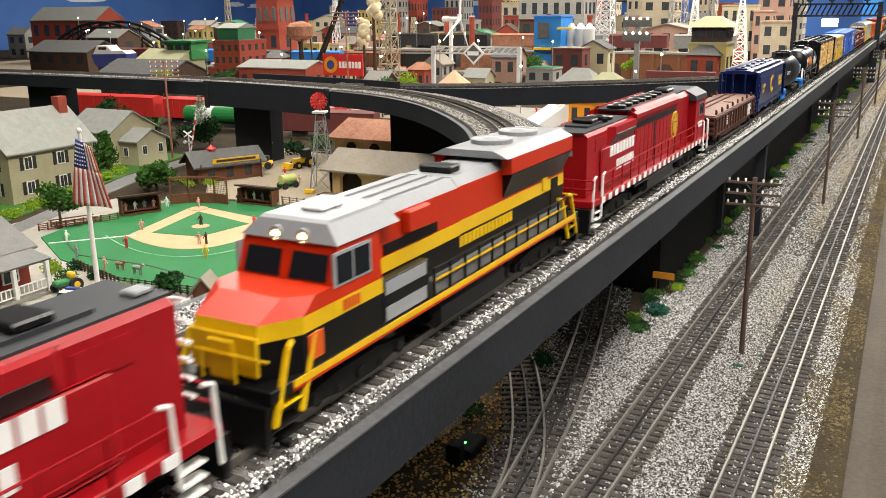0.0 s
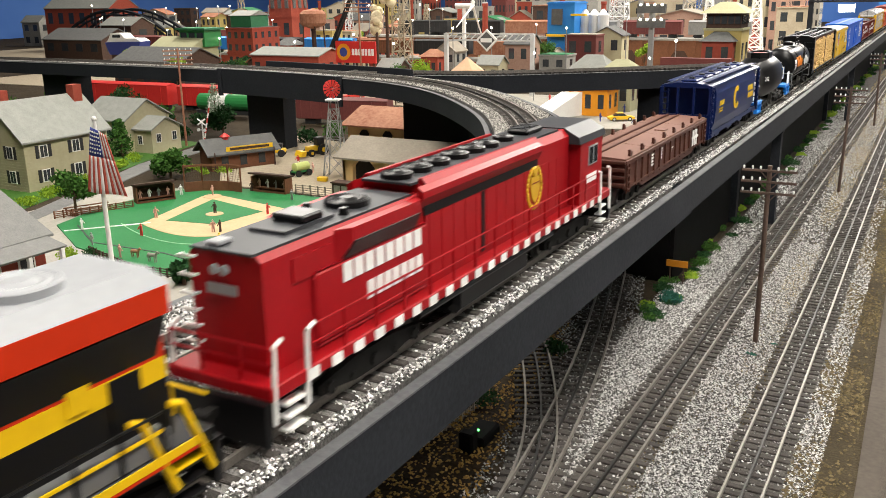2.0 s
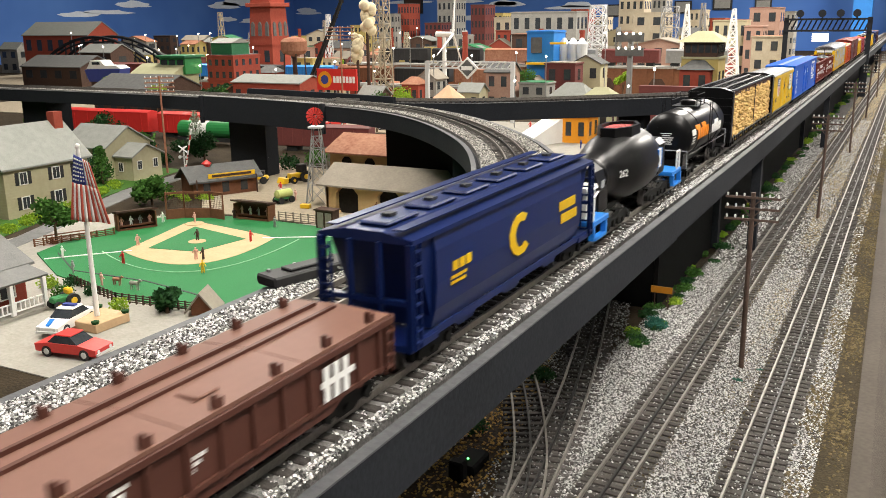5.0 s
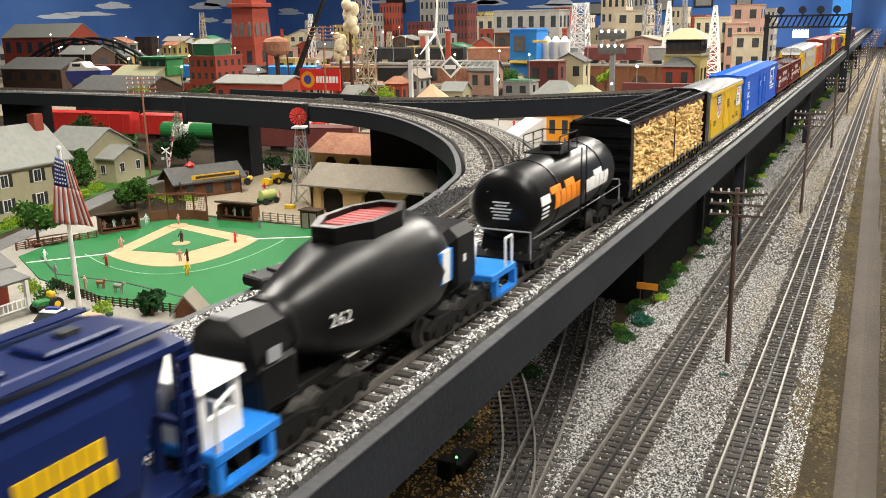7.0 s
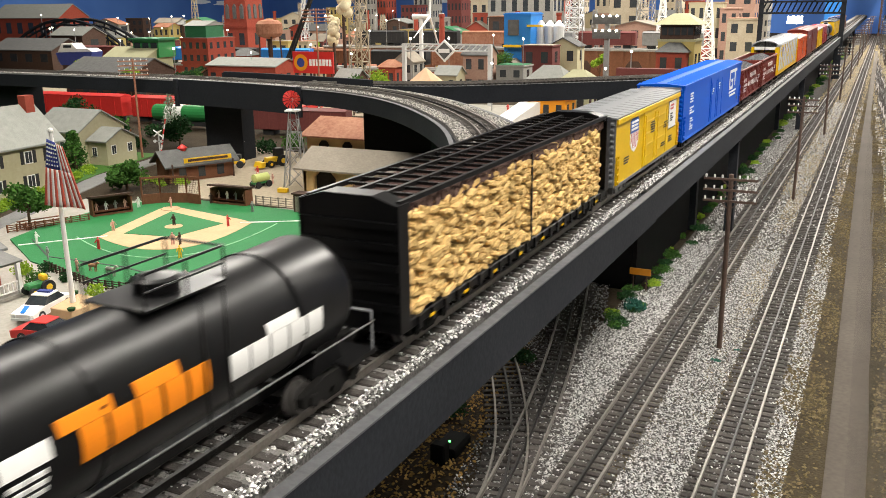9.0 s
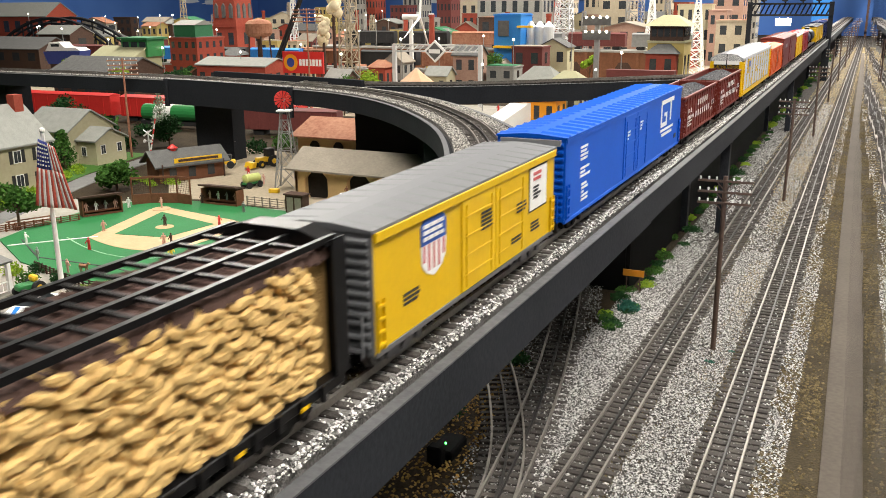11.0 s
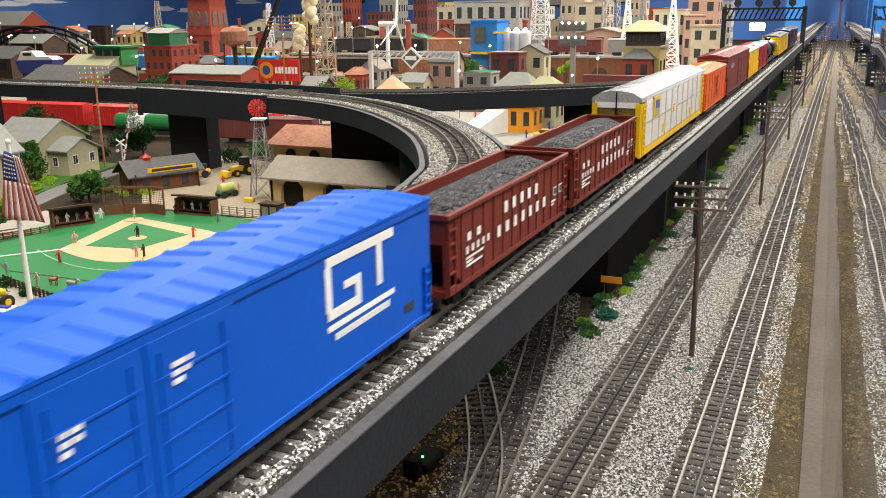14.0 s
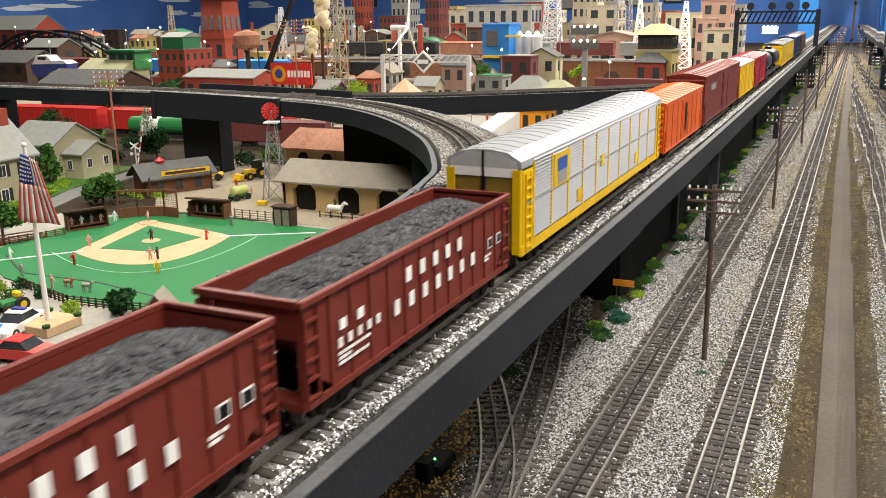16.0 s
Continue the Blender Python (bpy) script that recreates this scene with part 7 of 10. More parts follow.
g = thing("switch_motor", "small black switch machine with a green lamp", "switch machine", m=pose(-0.318, 0.63, 0))
Shape().box(-0.012, 0.012, -0.02, 0.02, 0, 0.012, 0.002).make("case", MAT["near_black"], g)
Shape().ball((0, -0.006, 0.0132), 0.0012).make("lamp", material("green_lamp", (0.1, 1.0, 0.15), (0.1, 1.0, 0.15), 5, 0.4, glow=6.0), g, "lit green lamp")
Shape().box(-0.008, 0.008, -0.035, -0.022, 0, 0.022, 0.002).make("lever_box", MAT["near_black"], g)

# ---- ball field ----
patch("lawn", [(-1.60, 0.6), (-0.46, 0.6), (-0.46, 1.0), (-0.62, 1.3), (-0.85, 1.5), (-1.0, 1.47), (-1.60, 1.35)], 0.0015, MAT["concrete"], "pale paved ground around the ball field")
patch("gravel_lot", [(-1.42, 1.455), (-0.72, 1.455), (-0.86, 1.62), (-1.10, 1.80), (-1.35, 2.05), (-1.75, 2.12), (-1.72, 1.80), (-1.55, 1.60)], 0.002, MAT["gravel"], "pale gravel lot of the farmyard")
patch("road", [(-1.50, 0.98), (-1.56, 1.00), (-1.80, 1.56), (-1.86, 1.85), (-1.80, 1.86), (-1.74, 1.58)], 0.0022, MAT["asphalt"], "grey road past the houses")
patch("lawn", [(-2.6, 1.0), (-1.60, 1.0), (-1.82, 1.6), (-1.9, 1.9), (-2.6, 1.9)], 0.0012, MAT["leaf"], "green garden ground around the houses")
field = [(-1.275, 0.925), (-1.44, 1.015), (-1.475, 1.14), (-1.475, 1.28), (-1.44, 1.385), (-1.36, 1.43), (-1.18, 1.435), (-0.84, 1.425), (-0.66, 1.22), (-0.56, 0.96), (-0.88, 0.885), (-1.05, 0.878)]
patch("ball_field", field, 0.0040, MAT["grass"], "bright green model ball field", "ball field")
H, F, S, T = (-1.333, 1.336), (-1.112, 1.295), (-1.127, 1.119), (-1.281, 1.106)
arc = []
for k in range(17):
    u = k / 16
    a = Vector((T[0] - 0.012, T[1] - 0.012)) * (1 - u) ** 2 + Vector((-1.001, 0.973)) * 2 * u * (1 - u) + Vector((F[0] + 0.022, F[1] + 0.010)) * u * u
    arc.append((a.x, a.y))
patch("infield_dirt", [(H[0] - 0.022, H[1] - 0.01), *arc, (F[0] - 0.01, F[1] + 0.022), (H[0] + 0.01, H[1] + 0.016)], 0.0046, MAT["sand"], "sand-coloured infield", "infield")
mix = lambda p, c, u: (p[0] + (c[0] - p[0]) * u, p[1] + (c[1] - p[1]) * u)
C = ((H[0] + F[0] + S[0] + T[0]) / 4, (H[1] + F[1] + S[1] + T[1]) / 4)
patch("infield_grass", [mix(H, C, 0.18), mix(F, C, 0.26), mix(S, C, 0.34), mix(T, C, 0.24)], 0.0052, MAT["grass"], "green diamond inside the infield", "infield")
for c, r in ((C, 0.018), (H, 0.020)):
    patch("mound", [(c[0] + r * math.cos(k * 0.3927), c[1] + r * math.sin(k * 0.3927)) for k in range(16)], 0.0058, MAT["sand"], "round sand mound", "mound")
for a, b in ((T, (-1.385, 0.988)), (F, (-0.945, 1.392))):
    a, b = Vector(a), Vector(b)
    n = Vector((-(b - a).y, (b - a).x)).normalized() * 0.0022
    patch("foul_line", [tuple(a + n), tuple(a - n), tuple(b - n), tuple(b + n)], 0.0050, MAT["white"], "white chalk foul line", "line")
outer = []
for k in range(25):
    u = k / 24
    outer.append(Vector((T[0] - 0.05, T[1] - 0.03)) * (1 - u) ** 2 + Vector((-0.951, 0.883)) * 2 * u * (1 - u) + Vector((F[0] + 0.075, F[1] + 0.025)) * u * u)
tagged(Shape().ribbon([tuple(p) for p in outer], side_line([np.array(p) for p in outer], 0.0022), 0.0035, 0.0049).make("field_line", material("pale_line", (0.25, 0.45, 0.27), (0.3, 0.5, 0.32), 30, 0.8)), "pale arc line on the outfield", "line", kind="structure")
tagged(Shape().ribbon([(-1.40, 1.03), (-1.27, 0.955), (-1.10, 0.962), (-0.9, 0.93)], [(-1.40, 1.033), (-1.27, 0.959), (-1.10, 0.966), (-0.9, 0.934)], 0.0035, 0.0046).make("field_seam", MAT["black_toy"]), "dark seam in the field mat", "seam", kind="structure")


def figurine(x, y, z, mat, label, h=0.024, turn=0.0):
    k = h / 0.024
    sh = Shape()
    for s in (-1, 1):
        sh.rod((s * 0.0022 * k, 0, 0), (s * 0.0014 * k, 0, 0.011 * k), 0.0013 * k, 0.0016 * k, 6)
        sh.rod((s * 0.0028 * k, 0, 0.0185 * k), (s * 0.0055 * k, -0.003 * k, 0.0120 * k), 0.0010 * k, seg=5)
    sh.lathe([(0.0105 * k, 0.0022 * k), (0.015 * k, 0.0026 * k), (0.0185 * k, 0.0030 * k), (0.0198 * k, 0.0012 * k)], "z", seg=8)
    sh.ball((0, 0, 0.0218 * k), 0.0019 * k, 7, 5)
    ob = sh.make("figurine", mat)
    ob.matrix_basis = pose(x, y, z, 0, 0, turn)
    return tagged(ob, label, "figurine", "figurines on the field")


FM = [MAT["white"], MAT["red_toy"], MAT["dark_wood"], MAT["pink"], MAT["yellow_toy"], MAT["steel"], MAT["flag_blue"]]
for k, (x, y, m) in enumerate(((-1.223, 1.030, 1), (-1.045, 1.046, 4), (-1.115, 1.262, 1), (-1.255, 0.945, 5), (-1.150, 1.385, 5), (-1.116, 1.106, 3), (-1.104, 1.112, 2), (-1.337, 1.342, 3), (C[0] - 0.004, C[1] + 0.006, 2), (-1.300, 1.140, 3), (-1.36, 1.01, 0), (-1.147, 0.912, 3), (-1.290, 1.418, 2), (-1.41, 1.32, 0))):
    figurine(x, y, 0.0056 if k in (5, 6, 7, 8) else 0.0042, FM[m], ("small player figurine in a light uniform", "small player figurine in a red uniform", "small player figurine in dark clothes", "small player figurine in pink and white", "small figurine in a yellow shirt", "small player figurine in grey", "small figurine in blue")[m], turn=k * 47)


def animal(x, y, mat, k, label, name="toy_dog", turn=0.0, z=0.004):
    e = thing(name, label, name.split("_")[1], m=pose(x, y, z, 0, 0, turn))
    Shape().lathe([(-0.010 * k, 0.001 * k), (-0.009 * k, 0.0035 * k), (0.0, 0.0038 * k), (0.009 * k, 0.0038 * k), (0.011 * k, 0.001 * k)], "x", (0, 0, 0.0125 * k), 9).make("body", mat, e)
    Shape().rod((0.009 * k, 0, 0.0135 * k), (0.0135 * k, 0, 0.0195 * k), 0.0024 * k, 0.0018 * k).rod((0.0130 * k, 0, 0.0198 * k), (0.0185 * k, 0, 0.0178 * k), 0.0021 * k, 0.0013 * k).make("head", mat, e)
    for a in (-0.0075, 0.0075):
        for b in (-0.002, 0.002):
            Shape().rod((a * k, b * k, 0.011 * k), (a * k, b * k, 0), 0.0013 * k, 0.0009 * k, 6).make("leg", mat, e)
    Shape().rod((-0.010 * k, 0, 0.014 * k), (-0.0135 * k, 0, 0.008 * k), 0.0010 * k, 0.0006 * k, 5).make("tail", mat, e)
    return e


animal(-1.077, 0.918, MAT["concrete"], 0.95, "small pale dog figure on the grass")
animal(-1.125, 0.925, MAT["roof_rust"], 0.85, "small brown and white dog figure on the grass")
animal(-0.985, 1.535, MAT["white"], 1.75, "white horse figure beside the stable", "toy_horse", 0, 0.002)
figurine(-0.985, 1.535, 0.026, MAT["brown_wood"], "small rider figurine in brown on the horse", 0.020)


# ---- buildings of the town ----
def window(parent, face, u, z, w, h, at, mat_frame="white", shutters=False):
    """A framed window on a wall face: '+x' at x = at, or '-y' at y = at."""
    def bx(u0, u1, z0, z1, d0, d1):
        return Shape().box(at + d0, at + d1, u0, u1, z0, z1) if face == "+x" else Shape().box(u0, u1, at - d1, at - d0, z0, z1)
    f = bx(u - w / 2, u + w / 2, z, z + h, 0.0, 0.0018).make("window", MAT[mat_frame], parent)
    bx(u - w * 0.40, u - w * 0.03, z + h * 0.06, z + h * 0.94, 0.0018, 0.0022).make("pane", MAT["glass_dark"], f)
    bx(u + w * 0.03, u + w * 0.40, z + h * 0.06, z + h * 0.94, 0.0018, 0.0022).make("pane", MAT["glass_dark"], f)
    if shutters:
        for s in (-1, 1):
            bx(u + s * w * 0.78 - w * 0.20, u + s * w * 0.78 + w * 0.20, z, z + h, 0.0, 0.0014).make("shutter", MAT["black_toy"], parent)
    return f


def gable_roof(x0, x1, y0, y1, eave, ridge, mat, parent, axis="y", over=0.008, thick=0.004):
    if axis == "y":
        m = (x0 + x1) / 2
        prof = [(x0 - over, eave - over * (ridge - eave) / (m - x0)), (m, ridge), (x1 + over, eave - over * (ridge - eave) / (m - x0))]
        prof += [(a, b + thick) for a, b in reversed(prof)]
        return Shape().prism(prof, y0 - over, y1 + over, "y").make("roof", mat, parent)
    m = (y0 + y1) / 2
    prof = [(y0 - over, eave - over * (ridge - eave) / (m - y0)), (m, ridge), (y1 + over, eave - over * (ridge - eave) / (m - y0))]
    prof += [(a, b + thick) for a, b in reversed(prof)]
    return Shape().prism(prof, x0 - over, x1 + over, "x").make("roof", mat, parent)


def gable_walls(x0, x1, y0, y1, eave, ridge, mat, parent, axis="y"):
    if axis == "y":
        prof, a, b, ax = [(x0, 0), (x1, 0), (x1, eave), ((x0 + x1) / 2, ridge), (x0, eave)], y0, y1, "y"
    else:
        prof, a, b, ax = [(y0, 0), (y1, 0), (y1, eave), ((y0 + y1) / 2, ridge), (y0, eave)], x0, x1, "x"
    return Shape().prism(prof, a, b, ax).make("wall", mat, parent)


def siding(x0, x1, y0, y1, eave, mat, parent, step=0.0065):
    sh = Shape()
    k = int(eave / step)
    for i in range(k):
        z = i * step
        sh.box(x1, x1 + 0.0006, y0, y1, z + step * 0.1, z + step * 0.75)
        sh.box(x0, x1, y0 - 0.0006, y0, z + step * 0.1, z + step * 0.75)
    return tagged(sh.make("clapboard", mat, parent), kind="stuff")


# cream two-storey house
h = thing("house", "cream two-storey house with grey roof and black shutters", "house", "houses of the town")
gable_walls(-1.935, -1.760, 1.195, 1.430, 0.122, 0.200, MAT["cream"], h)
siding(-1.935, -1.760, 1.195, 1.430, 0.120, MAT["cream"], h)
gable_roof(-1.935, -1.760, 1.195, 1.430, 0.122, 0.200, MAT["roof_grey"], h, "y", 0.010)
for y in (1.245, 1.335, 1.400):
    window(h, "+x", y, 0.075, 0.022, 0.030, -1.760, shutters=True)
    window(h, "+x", y, 0.018, 0.022, 0.030, -1.760, shutters=True)
for x in (-1.89, -1.81):
    window(h, "-y", x, 0.075, 0.022, 0.030, 1.195, shutters=True)
    window(h, "-y", x, 0.018, 0.022, 0.030, 1.195, shutters=True)
Shape().box(-1.890, -1.865, 1.22, 1.25, 0.150, 0.225).make("chimney", MAT["brick"], h)
Shape().box(-1.850, -1.825, 1.40, 1.425, 0.160, 0.225).make("chimney", MAT["brick"], h)

h = thing("house", "cream house with grey hip roofs and attached wing", "house", "houses of the town")
gable_walls(-2.13, -1.955, 1.66, 1.83, 0.095, 0.145, MAT["cream"], h, "x")
gable_roof(-2.13, -1.955, 1.66, 1.83, 0.095, 0.145, MAT["roof_grey"], h, "x")
gable_walls(-1.955, -1.885, 1.69, 1.80, 0.070, 0.098, MAT["cream"], h, "x")
gable_roof(-1.955, -1.885, 1.69, 1.80, 0.070, 0.098, MAT["roof_grey"], h, "x")
for y in (1.715, 1.775):
    window(h, "+x", y, 0.030, 0.018, 0.026, -1.885)
window(h, "-y", -1.93, 0.025, 0.018, 0.026, 1.69)
for x in (-2.08, -2.02):
    window(h, "-y", x, 0.045, 0.018, 0.028, 1.66)

# porch house
h = thing("house", "brick house with grey roof and white porch posts", "house", "houses of the town")
gable_walls(-1.42, -1.190, 0.60, 0.800, 0.070, 0.128, MAT["brick"], h, "y")
gable_roof(-1.42, -1.190, 0.60, 0.800, 0.070, 0.128, MAT["roof_mid"], h, "y", 0.012)
por = Shape().solid([(-1.195, 0.60, 0.066), (-1.135, 0.60, 0.053), (-1.135, 0.800, 0.053), (-1.195, 0.800, 0.066), (-1.195, 0.60, 0.070), (-1.132, 0.60, 0.057), (-1.132, 0.800, 0.057), (-1.195, 0.800, 0.070)], [(0, 1, 2, 3), (4, 5, 6, 7), (0, 1, 5, 4), (1, 2, 6, 5), (2, 3, 7, 6), (3, 0, 4, 7)]).make("porch_roof", MAT["roof_mid"], h)
for y in (0.62, 0.675, 0.735, 0.793):
    Shape().box(-1.1405, -1.1345, y - 0.003, y + 0.003, 0.006, 0.054).make("porch_post", MAT["white"], h)
Shape().box(-1.19, -1.13, 0.60, 0.800, 0, 0.006).make("porch_floor", MAT["concrete"], h)
for z in (0.010, 0.024):
    Shape().box(-1.1385, -1.1365, 0.62, 0.793, z, z + 0.0018).make("porch_rail", MAT["white"], h)
for k in range(22):
    y = 0.624 + k * 0.0078
    Shape().box(-1.1382, -1.1368, y - 0.0008, y + 0.0008, 0.0118, 0.024).make("baluster", MAT["white"], h)
for y in (0.645, 0.705, 0.765):
    window(h, "+x", y, 0.016, 0.030, 0.036, -1.190)
Shape().box(-1.36, -1.33, 0.74, 0.77, 0.08, 0.155).make("chimney", MAT["brick"], h)

# stable
h = thing("stable", "long tan stable with dark octagonal openings and grey roof", "stable")
x0, x1, y0, y1 = -1.143, -0.792, 1.570, 1.690
Shape().box(x0, x1, y0 + 0.012, y1, 0, 0.072).make("wall", MAT["dark_in"], h)
fr = Shape()
fr.box(x0, x1, y0, y0 + 0.012, 0.062, 0.074)
edges = [x0]
for c in (-1.086, -0.974, -0.870):
    w = 0.030
    fr.box(edges[-1], c - w, y0, y0 + 0.012, 0, 0.062)
    for s in (-1, 1):
        fr.prism([(c + s * w, 0.062), (c + s * w, 0.049), (c + s * (w - 0.012), 0.062)], y0, y0 + 0.012, "y")
        fr.prism([(c + s * w, 0.0), (c + s * w, 0.010), (c + s * (w - 0.008), 0.0)], y0, y0 + 0.012, "y")
    edges.append(c + w)
fr.box(edges[-1], x1, y0, y0 + 0.012, 0, 0.062)
fr.box(x0 - 0.001, x0 + 0.006, y0, y1, 0, 0.074)
fr.make("front_wall", MAT["stable"], h)
Shape().prism([(y0, 0.072), (y1, 0.072), ((y0 + y1) / 2, 0.104)], x0, x0 + 0.006, "x").make("gable", MAT["stable"], h)
gable_roof(x0, x1, y0, y1, 0.074, 0.106, MAT["roof_tan"], h, "x", 0.016)
Shape().rod((-0.835, y0 - 0.018, 0.070), (-0.815, y0 - 0.018, 0.070), 0.004).make("lamp", MAT["black_toy"], h)
h = thing("stable", "tan barn with rusty red roof and dark openings", "stable")
gable_walls(-1.47, -1.16, 2.06, 2.26, 0.062, 0.100, MAT["stable"], h, "x")
gable_roof(-1.47, -1.16, 2.06, 2.26, 0.062, 0.100, MAT["roof_rust"], h, "x", 0.016)
for x in (-1.41, -1.33, -1.25, -1.19):
    Shape().prism([(x - 0.016, 0.004), (x + 0.016, 0.004), (x + 0.016, 0.036), (x + 0.007, 0.047), (x - 0.007, 0.047), (x - 0.016, 0.036)], 2.056, 2.064, "y").make("opening", MAT["dark_in"], h, "dark opening")
for y in (2.10, 2.16, 2.22):
    Shape().box(-1.162, -1.158, y - 0.016, y + 0.016, 0.006, 0.046).make("opening", MAT["dark_in"], h, "dark opening")

# station with cupola and sign
h = thing("small_station", "brown wooden station with grey roof, red cupola and yellow sign", "station", m=pose(-1.545, 1.66, 0, 0, 0, 62))
gable_walls(-0.085, 0.085, -0.045, 0.045, 0.048, 0.074, MAT["brown_wood"], h, "x")
gable_roof(-0.085, 0.085, -0.045, 0.045, 0.048, 0.074, MAT["roof_dark"], h, "x", 0.014)
cup = Shape().lathe([(0.072, 0.010), (0.080, 0.010), (0.080, 0.014), (0.090, 0.001)], "z", (-0.03, 0, 0), 8).make("cupola", MAT["red_toy"], h, "small red cupola")
Shape().box(-0.05, 0.075, -0.062, -0.0605, 0.050, 0.062).make("sign", MAT["yellow_toy"], h, "yellow sign with plain bar")
Shape().box(-0.040, 0.065, -0.0627, -0.062, 0.053, 0.059).make("sign_bar", MAT["dark_wood"], h)
for x in (-0.05, 0.0, 0.05):
    Shape().box(x - 0.009, x + 0.009, -0.0465, -0.045, 0.010, 0.036).make("window", MAT["glass_dark"], h)
for x in (-0.08, 0.08):
    Shape().box(x - 0.0015, x + 0.0015, -0.060, -0.057, 0, 0.050).make("post", MAT["dark_wood"], h)

# backstop, dugouts, outhouse, fences
h = thing("backstop", "brown wooden backstop with netted upper frames", "backstop", m=pose(-1.363, 1.371, 0, 0, 0, 24))
for k, (a, b) in enumerate((((-0.065, 0.0), (-0.030, 0.018)), ((-0.030, 0.018), (0.030, 0.018)), ((0.030, 0.018), (0.065, 0.0)))):
    n = Shape()
    n.ribbon([a, b], [(a[0], a[1] + 0.003), (b[0], b[1] + 0.003)], 0.0, 0.026)
    n.make("panel", MAT["brown_wood"], h)
    t = Shape().ribbon([a, b], [(a[0], a[1] + 0.003), (b[0], b[1] + 0.003)], 0.060, 0.065)
    t.make("top_rail", MAT["brown_wood"], h)
    for p in (a, b):
        Shape().box(p[0] - 0.0016, p[0] + 0.0016, p[1], p[1] + 0.003, 0, 0.066).make("post", MAT["brown_wood"], h)
    net = Shape()
    for i in range(7):
        z = 0.028 + i * 0.0048
        net.rod((a[0], a[1] + 0.0015, z), (b[0], b[1] + 0.0015, z), 0.0003, seg=4)
    for i in range(1, 8):
        u = i / 8
        q = (a[0] + (b[0] - a[0]) * u, a[1] + (b[1] - a[1]) * u + 0.0015)
        net.rod((*q, 0.026), (*q, 0.062), 0.0003, seg=4)
    net.make("net", MAT["dark_wood"], h)


def dugout(x, y, turn, w):
    d = thing("dugout", "brown wooden dugout with seated figurines", "dugout", "dugouts", m=pose(x, y, 0.002, 0, 0, turn))
    Shape().box(-w, w, 0.020, 0.023, 0, 0.038).make("back", MAT["dark_wood"], d)
    for s in (-1, 1):
        Shape().box(s * w - 0.0015, s * w + 0.0015, -0.004, 0.023, 0, 0.036).make("side", MAT["brown_wood"], d)
    Shape().solid([(-w - 0.004, -0.010, 0.042), (w + 0.004, -0.010, 0.042), (w + 0.004, 0.026, 0.036), (-w - 0.004, 0.026, 0.036), (-w - 0.004, -0.010, 0.046), (w + 0.004, -0.010, 0.046), (w + 0.004, 0.026, 0.040), (-w - 0.004, 0.026, 0.040)], [(0, 1, 2, 3), (4, 5, 6, 7), (0, 1, 5, 4), (1, 2, 6, 5), (2, 3, 7, 6), (3, 0, 4, 7)]).make("roof", MAT["dark_wood"], d)
    Shape().box(-w + 0.002, w - 0.002, 0.006, 0.016, 0.008, 0.0105).make("bench", MAT["brown_wood"], d)
    Shape().box(-w, w, -0.004, -0.002, 0.0, 0.006).make("front_board", MAT["brown_wood"], d)
    c, s_ = math.cos(math.radians(turn)), math.sin(math.radians(turn))
    for k in range(4):
        u = -w + (k + 0.5) * w / 2
        figurine(x + u * c - 0.010 * s_, y + u * s_ + 0.010 * c, 0.0125, FM[(3, 0, 5, 3)[k]], "small seated player figurine in the dugout", 0.019, turn)


dugout(-1.415, 1.250, 62, 0.040), dugout(-1.245, 1.425, 2, 0.046)
h = thing("outhouse", "small dark wooden hut with two pale doors", "hut", m=pose(-1.045, 1.432, 0.002))
Shape().box(-0.022, 0.022, -0.012, 0.012, 0, 0.040).make("wall", MAT["dark_wood"], h)
Shape().box(-0.025, 0.025, -0.015, 0.015, 0.040, 0.043).make("roof", MAT["dark_wood"], h)
for x in (-0.010, 0.010):
    Shape().box(x - 0.0075, x + 0.0075, -0.0132, -0.012, 0.003, 0.036).make("door", MAT["roof_tan"], h, "pale door")


def rail_fence(x0, y0, x1, y1, z, n, mat, label, h=0.018, rails=3):
    e = thing("fence", label, "fence", "fences")
    for k in range(n):
        u = k / (n - 1)
        x, y = x0 + (x1 - x0) * u, y0 + (y1 - y0) * u
        Shape().box(x - 0.0012, x + 0.0012, y - 0.0012, y + 0.0012, z, z + h).make("post", mat, e)
    for r in range(rails):
        zz = z + h * (r + 0.7) / rails * 0.95
        Shape().rod((x0, y0, zz), (x1, y1, zz), 0.0009, seg=5).make("rail", mat, e)
    return e


rail_fence(-0.371, 0.519, -0.352, 0.689, 0.0, 24, MAT["roof_tan"], "low weathered fence below the viaduct", 0.012, 3)
rail_fence(-1.19, 1.450, -1.09, 1.452, 0.002, 6, MAT["roof_tan"], "weathered log fence by the farmyard", 0.022, 4)
rail_fence(-1.02, 1.528, -0.86, 1.535, 0.002, 7, MAT["dark_wood"], "dark rail fence beside the stable", 0.014, 2)
rail_fence(-1.215, 0.905, -1.06, 0.862, 0.002, 13, MAT["dark_wood"], "dark fence along the field", 0.016, 4)
rail_fence(-1.06, 0.862, -0.90, 0.880, 0.002, 13, MAT["dark_wood"], "dark fence along the field", 0.016, 4)
rail_fence(-1.49, 1.05, -1.42, 1.19, 0.002, 10, MAT["brown_wood"], "low brown stand fence by the field", 0.016, 4)
